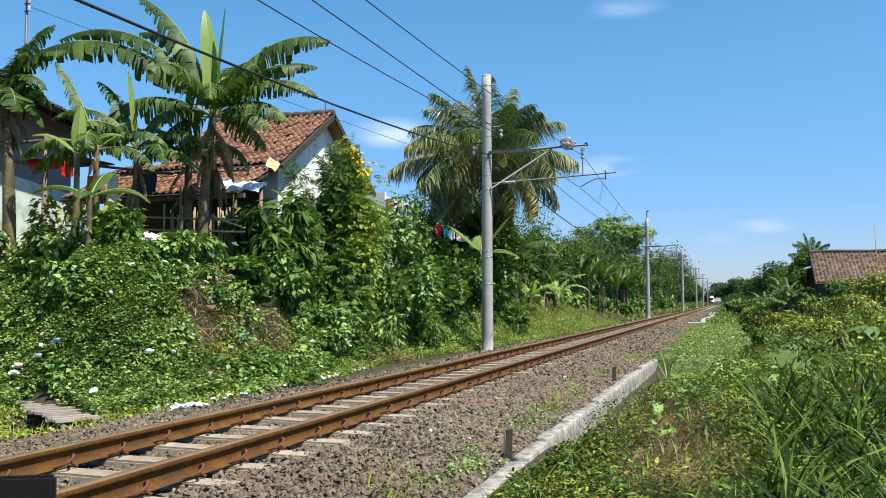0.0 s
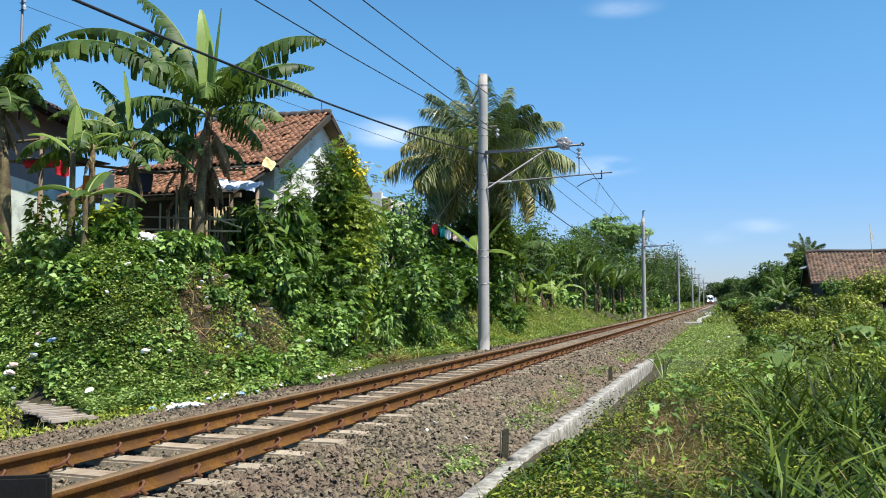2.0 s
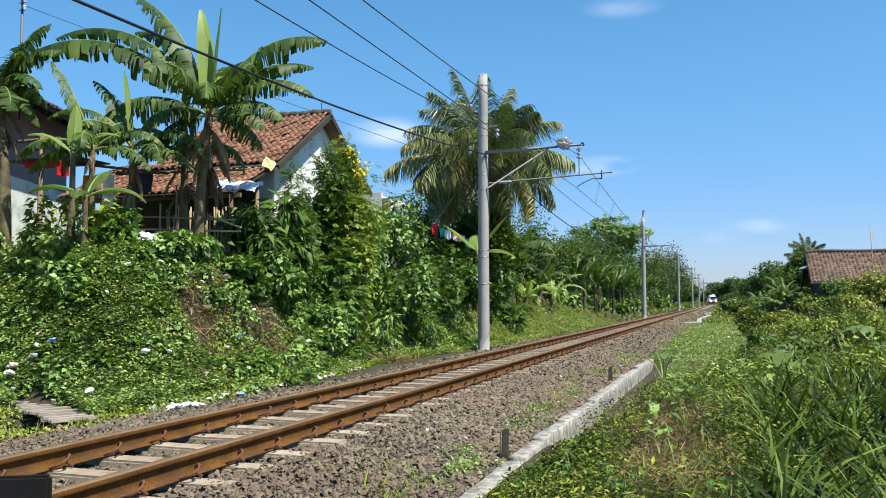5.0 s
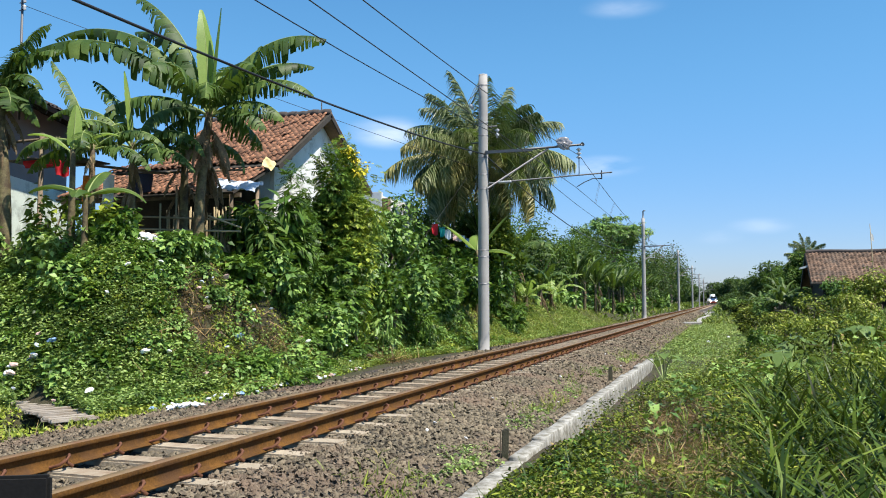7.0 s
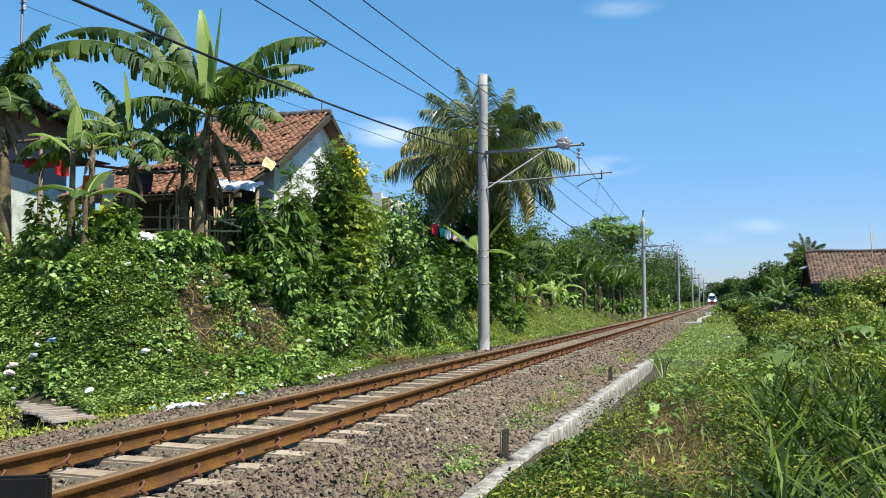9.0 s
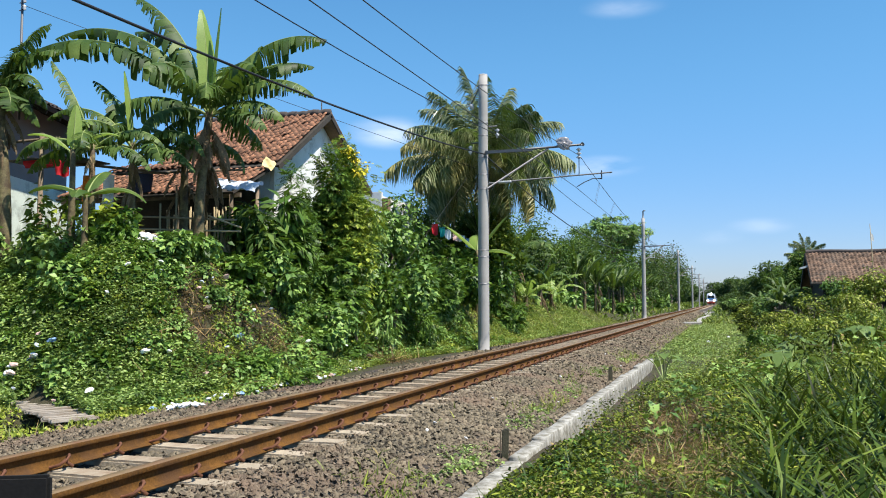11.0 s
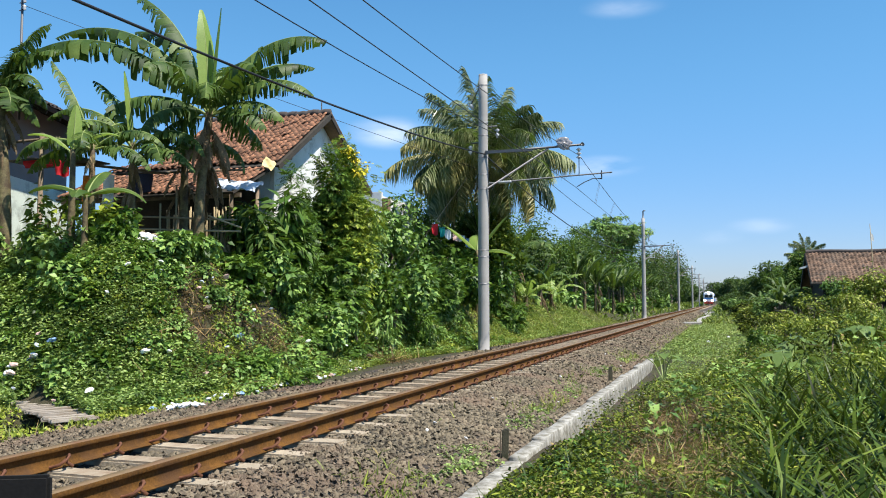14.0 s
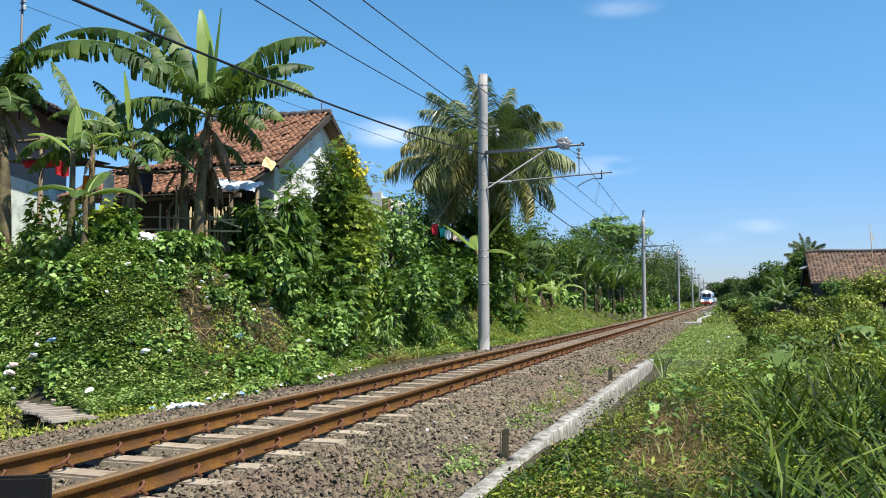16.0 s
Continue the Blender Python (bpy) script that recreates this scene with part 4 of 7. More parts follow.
def banana_leaf_mesh(rng, length, lift, droop, width, torn, fold=0.3, n=66):
    """A banana leaf growing along +x: midrib tube and a blade torn into strips."""
    pts, ang = [Vector((0, 0, 0))], lift
    step = length / n
    for i in range(n):
        pts.append(pts[-1] + Vector((math.cos(ang), 0, math.sin(ang))) * step)
        ang -= droop / n * (0.5 + 1.2 * i / n)
    stalk = n // 9
    verts, faces, b = [], [], 0
    down = Vector((0, 0, -1))
    for side in (1, -1):
        i = stalk
        ph = rng.uniform(0, 6.3, 2)
        while i < n:
            k = min(n - i, 1 + int(rng.uniform(0, 1.0) ** 1.6 * 4)) if torn else n - i
            hang = fold + (0.28 + 0.25 * math.sin(i * 18 / n + ph[0]) + rng.normal(0, 0.16) if torn else 0)
            reach = rng.uniform(0.78, 1.08) if torn else 1.0
            row = []
            for j in range(i, i + k + 1):
                s = (j - stalk) / (n - stalk)
                w = width * (max(0.0, math.sin(math.pi * min(1, 0.10 + 0.88 * s ** 0.85))) ** 0.6) * (0.12 + 0.88 * min(1, s * 6)) * reach
                p = pts[j].copy()
                t = (pts[min(j + 1, n)] - pts[j - 1]).normalized()
                up = Vector((-t.z, 0, t.x))
                out = Vector((0, side, 0))
                slit = -t * step * (rng.uniform(0.2, 0.75) if torn and j == i + k else 0.0)
                mid = p + (out * math.cos(hang * 0.5) - up * math.sin(hang * 0.5)) * w * 0.5 + slit * 0.35
                bend = min(1.5, hang * 1.5)
                edge = mid + (out * math.cos(bend) + (down * 0.7 - up * 0.3) * math.sin(bend)) * w * 0.5 * rng.uniform(0.85, 1.1) + slit
                row += [p + up * 0.006, mid, edge]
            verts += row
            for j in range(k):
                for c in range(2):
                    q = (b + j * 3 + c, b + (j + 1) * 3 + c, b + (j + 1) * 3 + c + 1, b + j * 3 + c + 1)
                    faces.append(q if side < 0 else q[::-1])
            b = len(verts)
            i += k
    rib = tube(pts[:-2:3], [0.026 * (1 - 0.85 * i * 3 / n) for i in range(len(pts[:-2:3]))], 5, cap=False)
    return np.array([tuple(v) for v in verts]), np.array(faces), rib


def build_banana(at, height, leaves, seed, spread=2.2, width=0.32, girth=0.13, lean=(0.0, 0.0), dead=4, torn=True, young=False, label=None, fans=None, fold=0.3):
    """fans: optional list of (azimuth, lift, length, droop) for leaves, in degrees."""
    rng = np.random.default_rng(seed)
    t = thing("banana_plant", at, label or "banana plant with torn broad green leaves and a mottled stem", "banana plant", "banana plants")
    top = Vector((lean[0], lean[1], height))
    zs = np.linspace(-0.25, 1, 10)
    tube_part("stem", [Vector((top.x * z * abs(z), top.y * z * abs(z), height * z)) for z in zs], [girth * (1.15 - 0.5 * max(z, 0)) * (1 + 0.05 * math.sin(9 * z + seed)) for z in zs], M_BANTRUNK, t, sides=12)
    if fans is None:
        fans = []
        for k in range(leaves):
            fans.append((k * 137.5 + rng.uniform(-25, 25), rng.uniform(35, 82), spread * rng.uniform(0.75, 1.1), rng.uniform(50, 130)))
    for k, (az, lift, length, droop) in enumerate(fans):
        v, f, rib = banana_leaf_mesh(rng, length, radians(lift), radians(droop), width * rng.uniform(0.85, 1.15) * (0.40 if lift > 80 and torn else 1.0), torn and lift < 80, fold if lift < 80 else 0.3, 66 if at[1] < 28 else 32)
        leaf_me = array_mesh("leaf", v, f)
        mat = F_BANYOUNG if (lift > 80 or young) else F_BANANA
        o = attach("leaf", leaf_me, mat, t, smooth=False)
        r = attach("midrib", array_mesh("midrib", *rib), M_RIB, o, smooth=True)
        o.matrix_basis = Matrix.Translation(top - Vector((0, 0, 0.12))) @ pose(0, 0, 0, 0, 0, az)
    for k in range(dead):
        az = rng.uniform(0, 360)
        drop = 0.2 + rng.uniform(0, 0.28) * min(height, 3.4)
        v, f, rib = banana_leaf_mesh(rng, spread * rng.uniform(0.35, 0.6), radians(rng.uniform(-62, -35)), radians(38), width * 0.32, True, 1.1, 66 if at[1] < 28 else 24)
        o = attach("dead_leaf", array_mesh("dead_leaf", v, f), M_DEAD, t, "brown hanging dead leaf")
        o.matrix_basis = Matrix.Translation(top * (1 - drop / height)) @ pose(0, 0, 0, 0, 0, az)
    return t


# the tall plant in front of the houses: azimuth seen from above, 18 degrees is across the view
tall_banana = build_banana((-10.24, 15.2, 1.7), 3.3, 11, 101, width=0.56, fold=0.62, girth=0.115, lean=(0.25, 0.0), dead=14,
             fans=[(200, 54, 4.7, 92), (194, 64, 4.2, 86), (178, 76, 3.5, 48), (204, 33, 2.5, 88), (18, 70, 3.2, 84), (40, 60, 2.7, 70), (10, 34, 1.8, 90), (0, 20, 1.5, 80),
                   (110, 66, 2.6, 70), (262, 58, 2.2, 95), (40, 87, 2.3, 4), (150, 84, 2.4, 12), (300, 48, 1.9, 110), (195, 4, 1.5, 80), (230, 20, 1.7, 95), (60, 10, 1.5, 80), (168, 70, 3.3, 62), (14, 50, 2.5, 92), (330, 60, 2.2, 92)])
build_banana((-10.85, 15.6, 1.7), 2.7, 5, 102, fold=0.55, spread=1.6, girth=0.10, width=0.30, dead=10, fans=[(188, 50, 2.0, 110), (20, 30, 1.7, 120), (240, 15, 1.5, 90), (120, 50, 1.6, 120), (205, 10, 1.4, 80), (300, 30, 1.4, 110)])
build_banana((-11.2, 14.35, 1.75), 2.5, 7, 103, fold=0.5, spread=1.7, width=0.34, girth=0.08, dead=7,
             fans=[(200, 62, 2.1, 100), (170, 74, 2.0, 50), (20, 45, 1.8, 120), (250, 50, 1.7, 110), (60, 72, 1.8, 70), (190, 86, 1.6, 8), (330, 20, 1.6, 90), (208, 25, 1.7, 110), (12, 10, 1.5, 70)])
build_banana((-11.45, 13.5, 1.75), 2.35, 6, 104, fold=0.5, spread=1.5, width=0.31, girth=0.08, dead=5,
             fans=[(190, 74, 2.0, 25), (20, 45, 1.6, 100), (215, 30, 1.6, 100), (300, 40, 1.4, 110), (90, 60, 1.6, 80), (10, 15, 1.4, 80), (200, 10, 1.4, 70)])
LOW = float(land(-12.95, 12.95)) - 0.05
build_banana((-12.95, 12.95, LOW), 5.25 - LOW, 6, 105, spread=1.9, width=0.40, girth=0.115, lean=(-0.28, 0.0), dead=16,
             fans=[(20, 74, 1.7, 46), (30, 64, 1.6, 66), (5, 50, 1.2, 120), (200, 40, 1.8, 80), (45, 30, 1.1, 110), (8, 5, 1.0, 90), (110, 50, 1.3, 110), (280, 50, 1.4, 120), (15, 40, 1.2, 140), (355, 75, 1.0, 60), (330, 10, 1.2, 95), (25, -15, 1.1, 60)])
build_banana((-11.42, 12.95, float(land(-11.42, 12.95)) - 0.05), 2.0, 3, 106, spread=1.2, width=0.125, girth=0.07, dead=0, torn=False, young=True,
             label="young banana plant with a pale rolled leaf", fans=[(120, 83, 1.0, 5), (200, 55, 1.0, 70), (20, 60, 1.0, 80)])
build_banana((-10.9, 12.7, float(land(-10.9, 12.7)) - 0.05), 1.2, 4, 107, spread=1.1, width=0.18, girth=0.06, dead=0, torn=False,
             label="small banana sucker with spread green leaves", fans=[(20, 30, 1.2, 80), (200, 35, 1.1, 70), (100, 60, 1.1, 60), (300, 20, 1.0, 60)])


WIND_FROND = (200, 88, 4.1, 24)


def build_coconut(at, height, seed, scale=1.0, fronds=26, label="coconut palm with a full drooping crown of fronds", low=()):
    rng = np.random.default_rng(seed)
    t = thing("coconut_palm", at, label, "palm tree", "palms")
    zs = np.linspace(-0.05, 1, 14)
    tube_part("trunk", [(0.25 * math.sin(2 * z), 0.1 * z, height * z) for z in zs], [0.17 * (1.25 - 0.45 * max(z, 0)) * (1 + 0.04 * (k % 2)) for k, z in enumerate(zs)], M_TRUNK, t, sides=12)
    top = Vector((0.25 * math.sin(2), 0.1, height))
    for k in range(fronds + len(low)):
        az = k * 137.5 + rng.uniform(-15, 15)
        age = min(k / fronds, 0.88)
        lift = radians(84 - 112 * age ** 1.15 + rng.uniform(-8, 8))
        length = scale * rng.uniform(2.4, 3.1) * (0.8 if age > 0.85 else 1)
        droop = radians(46 + 40 * min(1, age + 0.2) + rng.uniform(-22, 22))
        if k >= fronds:
            az, lift, length, droop = low[k - fronds]
            lift, droop = radians(lift), radians(droop)
        elif k == 0:
            az, (lift, length, droop) = WIND_FROND[0], (radians(WIND_FROND[1]), WIND_FROND[2] * scale / 1.3, radians(WIND_FROND[3]))
        n = 30
        pts, ang = [Vector((0, 0, 0))], lift
        for i in range(n):
            pts.append(pts[-1] + Vector((math.cos(ang), 0, math.sin(ang))) * length / n)
            ang -= droop / n * (0.4 + 1.3 * i / n)
        verts, faces = [], []
        for i in range(5, n + 1):
            s = (i - 5) / (n - 5)
            ln = scale * 0.78 * rng.uniform(0.8, 1.15) * (math.sin(math.pi * (0.16 + 0.76 * s)) ** 0.7)
            tdir = (pts[min(i + 1, n)] - pts[i - 1]).normalized()
            up = Vector((-tdir.z, 0, tdir.x))
            for sub in (0.0, 0.25, 0.5, 0.75):
                p = pts[i].lerp(pts[i - 1], sub)
                for side in (1, -1):
                    hang = rng.uniform(0.1, 1.45) + 0.5 * age
                    d = (Vector((0, side, 0)) * math.cos(hang) - up * math.sin(hang) * 0.7 + tdir * rng.uniform(0.35, 0.75)).normalized()
                    q = p + d * ln * 0.5
                    e = q + (d * 0.8 + Vector((0, 0, -0.95))) * ln * 0.5 * rng.uniform(0.8, 1.1)
                    wv = tdir * 0.015 * scale + up * 0.011
                    b = len(verts)
                    verts += [p - wv * 0.6, p + wv * 0.6, q + wv, q - wv, e]
                    faces += [(b, b + 1, b + 2, b + 3), (b + 3, b + 2, b + 4, b + 4)]
        quads = [f for f in faces if f[2] != f[3]]
        tips = [(f[0], f[1], f[2]) for f in faces if f[2] == f[3]]
        me = bpy.data.meshes.new("frond")
        me.from_pydata([tuple(v) for v in verts], [], quads + tips)
        o = attach("frond", me, F_PALMOLD if k >= fronds or age > 0.8 else F_PALM, t)
        attach("midrib", array_mesh("midrib", *tube(pts, [0.028 * scale * (1 - 0.85 * i / n) for i in range(n + 1)], 4, cap=False)), M_RIB, o, smooth=True)
        o.matrix_basis = Matrix.Translation(top) @ pose(0, 0, 0, 0, 0, az)
    rngs = np.random.default_rng(seed + 1)
    for k in range(9):
        a = k * 0.7
        bm = bmesh.new()
        bmesh.ops.create_icosphere(bm, subdivisions=2, radius=0.11 * scale)
        o = part("coconut", bm, M_BANTRUNK, t, smooth=True)
        o.location = top + Vector((0.25 * math.cos(a), 0.25 * math.sin(a), -0.28 - 0.1 * (k % 3)))
    for k in range(8):
        v, f, rib = banana_leaf_mesh(rngs, 1.2 * scale, radians(-35), radians(50), 0.14, True, 0.9)
        o = attach("dead_sheath", array_mesh("dead_sheath", v, f), M_DEAD, t, "brown dead frond base")
        o.matrix_basis = Matrix.Translation(top - Vector((0, 0, 0.2))) @ pose(0, 0, 0, 0, 0, k * 47)
    return t


near_palm = build_coconut((-9.4, 33.6, 0.9), 5.7, 201, scale=1.30, fronds=42,
              low=[(204, 22, 4.4, 70), (214, 8, 3.3, 62), (188, 2, 2.9, 70), (196, 48, 4.0, 95), (250, 14, 3.2, 85), (24, 34, 3.8, 80), (300, 30, 3.0, 100)])
build_coconut((5.45, 68.0, 0.3), 3.7, 203, scale=0.66, fronds=26, label="small distant coconut palm behind a house")


def build_tree(at, height, crown, seed, leaf=0.28, count=3500, template=OVATE, mat=F_TREE, clumps=12, trunk=0.16, flat=1.0, name="tree",
               label="dense green broadleaf tree", category="tree", group="trees", low=0.35, bare=False, sheet=0.0):
    """crown: half-widths (x, y, z) of the crown; clumps of leaves on limbs."""
    rng = np.random.default_rng(seed)
    t = thing(name, at, label, category, group)
    cz = height - crown[2]
    limbs, pieces = [], []
    fork = height * low
    limbs.append(tube([(0, 0, -0.3), (0.05, 0.02, fork * 0.5), (0.1 * rng.normal(), 0.1 * rng.normal(), fork)], [trunk * 1.3, trunk, trunk * 0.8], 8))
    for k in range(clumps):
        d = rng.normal(size=3)
        d /= np.linalg.norm(d)
        r = rng.uniform(0.45, 0.85)
        c = np.array((d[0] * crown[0] * r, d[1] * crown[1] * r, cz + d[2] * crown[2] * r * (1.0 if sheet else flat)))
        limbs.append(tube([(0, 0, fork * rng.uniform(0.7, 1.0)), (c[0] * 0.45, c[1] * 0.45, (fork + c[2]) / 2 + 0.1), tuple(c)], [trunk * 0.5, trunk * 0.28, trunk * 0.08], 5))
        if bare:
            for j in range(7):
                e = c + rng.normal(size=3) * np.array(crown) * 0.35
                limbs.append(tube([tuple(c * 0.8 + np.array((0, 0, fork * 0.2))), tuple((c + e) / 2 + rng.normal(size=3) * 0.1), tuple(e)], [trunk * 0.1, trunk * 0.06, trunk * 0.02], 3))
            continue
        rad = np.array(crown) * (rng.uniform(0.22, 0.42) if sheet else rng.uniform(0.32, 0.52)) * np.array((1, 1, sheet or flat))
        pieces.append(clump(rng, c, rad, int(count / clumps), leaf, template))
    attach("trunk", array_mesh("trunk", *join_arrays(limbs)), M_TRUNK, t, smooth=True)
    if pieces:
        attach("crown", array_mesh("crown", *join_arrays(pieces)), mat, t)
    return t

# ================= shrubs and trees along the left =================
COMPOUND = rosette(5)


def build_shrub(at, radii, seed, leaf, count, template=OVATE, mat=F_SHRUB, clumps=7, label="dense leafy green shrub on the bank", name="shrub"):
    return build_tree(at, radii[2] * 2, radii, seed, leaf, count, template, mat, clumps, trunk=0.05, name=name, label=label, category="shrub", group="shrubs", low=0.3)


for x, y, r, seed, leaf, count, tmpl, mat, label in (
        (-9.9, 17.6, (0.95, 0.9, 1.15), 301, 0.42, 620, LANCE, F_SHRUB, "dark glossy long-leaved shrub beside the house"),
        (-9.55, 19.3, (1.0, 1.0, 1.35), 302, 0.26, 1300, COMPOUND, F_SHRUB, "feathery compound-leaved shrub before the white gable"),
        (-9.75, 20.0, (0.85, 1.0, 1.9), 303, 0.24, 1600, COMPOUND, F_SHRUB, "tall green feathery shrub before the white gable"),
        (-9.45, 20.95, (0.7, 0.8, 1.75), 320, 0.24, 1500, COMPOUND, F_BANK, "tall green feathery shrub before the white gable"),
        (-9.85, 16.7, (0.65, 0.6, 0.8), 325, 0.36, 520, LANCE, F_TREE, "dark plant with long drooping leaves before the lean-to"),
        (-8.71, 19.63, (0.62, 0.6, 1.55), 327, 0.13, 2600, SMALL, F_BRIGHT, "tall yellow-green feathery shrub before the white gable"),
        (-9.34, 18.04, (0.6, 0.6, 1.62), 328, 0.15, 1500, COMPOUND, F_SHRUB, "feathery compound-leaved shrub before the white gable"),
        (-10.3, 25.4, (0.9, 0.9, 1.0), 321, 0.17, 1500, OVATE, F_BANK, ""),
        (-10.0, 23.6, (0.9, 0.9, 1.05), 322, 0.2, 1500, LANCE, F_BANK, ""),
        (-9.2, 21.3, (1.1, 1.2, 1.1), 304, 0.16, 2300, OVATE, F_SHRUB, ""),
        (-9.0, 23.0, (1.1, 1.3, 1.15), 305, 0.18, 2300, OVATE, F_BANK, ""),
        (-8.9, 24.8, (1.1, 1.2, 0.95), 306, 0.17, 2000, OVATE, F_SHRUB, ""),
        (-8.9, 26.6, (0.8, 1.1, 0.9), 307, 0.24, 1100, COMPOUND, F_SHRUB, ""),
        (-8.95, 19.8, (0.75, 1.1, 0.75), 308, 0.24, 1100, COMPOUND, F_SHRUB, "drooping compound-leaved shrub on the bank"),
        (-8.75, 21.8, (0.7, 1.1, 0.7), 309, 0.22, 1200, LANCE, F_BANK, ""),
        (-8.6, 24.0, (0.65, 1.1, 0.65), 310, 0.20, 1200, LANCE, F_SHRUB, ""),
        (-8.7, 31.4, (1.0, 1.1, 1.35), 323, 0.2, 1500, OVATE, F_SHRUB, ""),
        (-8.3, 34.0, (0.9, 1.2, 1.1), 324, 0.24, 900, COMPOUND, F_SHRUB, ""),
        (-8.9, 28.8, (0.9, 1.0, 1.0), 311, 0.22, 1000, OVATE, F_SHRUB, ""),
        (-9.35, 16.6, (0.8, 0.9, 0.55), 312, 0.17, 1500, OVATE, F_BANK, ""),
        (-9.3, 15.3, (0.75, 0.8, 0.45), 313, 0.17, 1300, OVATE, F_SHRUB, ""),
        (-9.9, 14.2, (0.7, 0.7, 0.3), 314, 0.15, 900, OVATE, F_BANK, ""),
        (-10.8, 13.3, (0.45, 0.45, 0.5), 315, 0.15, 800, OVATE, F_BRIGHT, "yellow-green garden shrub on the bank top"),
        (-10.6, 12.0, (0.6, 0.6, 0.32), 316, 0.13, 900, OVATE, F_BANK, ""),
        (-8.7, 18.0, (0.7, 0.9, 0.55), 317, 0.15, 1200, OVATE, F_BANK, ""),
        (-11.5, 24.8, (1.0, 1.0, 1.6), 318, 0.17, 1800, OVATE, F_SHRUB, ""),
        (-10.6, 26.8, (1.0, 1.2, 1.3), 319, 0.17, 1800, OVATE, F_BANK, "")):
    build_shrub((x, y, float(land(x, y)) - 0.1), r, seed, leaf, count, tmpl, mat, label=label or "dense leafy green shrub on the bank")


for x, y, r, seed, leaf, count, tmpl, mat, label in (
        (-13.2, 12.75, (0.55, 0.5, 0.42), 341, 0.13, 900, OVATE, F_BANK, ""), (-12.5, 12.8, (0.6, 0.5, 0.36), 342, 0.10, 900, SMALL, F_HERB, ""), (-11.9, 12.8, (0.5, 0.5, 0.42), 343, 0.13, 800, OVATE, F_BANK, ""),
        (-11.2, 12.7, (0.55, 0.5, 0.42), 344, 0.12, 800, OVATE, F_HERB, ""), (-13.7, 12.9, (0.5, 0.5, 0.50), 345, 0.12, 800, SMALL, F_BRIGHT, "yellow-green garden shrub on the bank top"),
        (-12.35, 13.5, (0.45, 0.45, 0.80), 346, 0.15, 600, OVATE, F_BRIGHT, "tall light green shrub before a plastered wall"), (-10.4, 13.0, (0.5, 0.5, 0.42), 347, 0.14, 800, OVATE, F_SHRUB, ""),
        (-9.7, 13.4, (0.5, 0.5, 0.4), 349, 0.13, 800, OVATE, F_BANK, "")):
    build_shrub((x, y, float(land(x, y)) - 0.1), r, seed, leaf, count, tmpl, mat, label=label or "dark leafy shrub on the bank top")

FLOWER_Y = float(land(-9.0, 20.3)) - 0.1
gable_tree = build_tree((-9.3, 20.3, FLOWER_Y), 5.15 - FLOWER_Y, (0.84, 0.8, 1.7), 329, 0.17, 2600, COMPOUND, F_BRIGHT, 17, trunk=0.06, low=0.3, name="feathery_tree",
                        label="slender yellow-green feathery tree before the white gable")
flower_rng = np.random.default_rng(330)
attach("blossom", array_mesh("blossom", *join_arrays([clump(flower_rng, (dx, dy, dz - FLOWER_Y), (0.17, 0.17, 0.12), 46, 0.085, SMALL) for dx, dy, dz in
       ((0.22, -0.5, 4.95), (0.48, -0.5, 4.72), (0.62, -0.5, 4.3), (0.36, -0.45, 4.86), (0.7, -0.4, 4.5))])), M_BLOSSOM, gable_tree, "small yellow blossom")


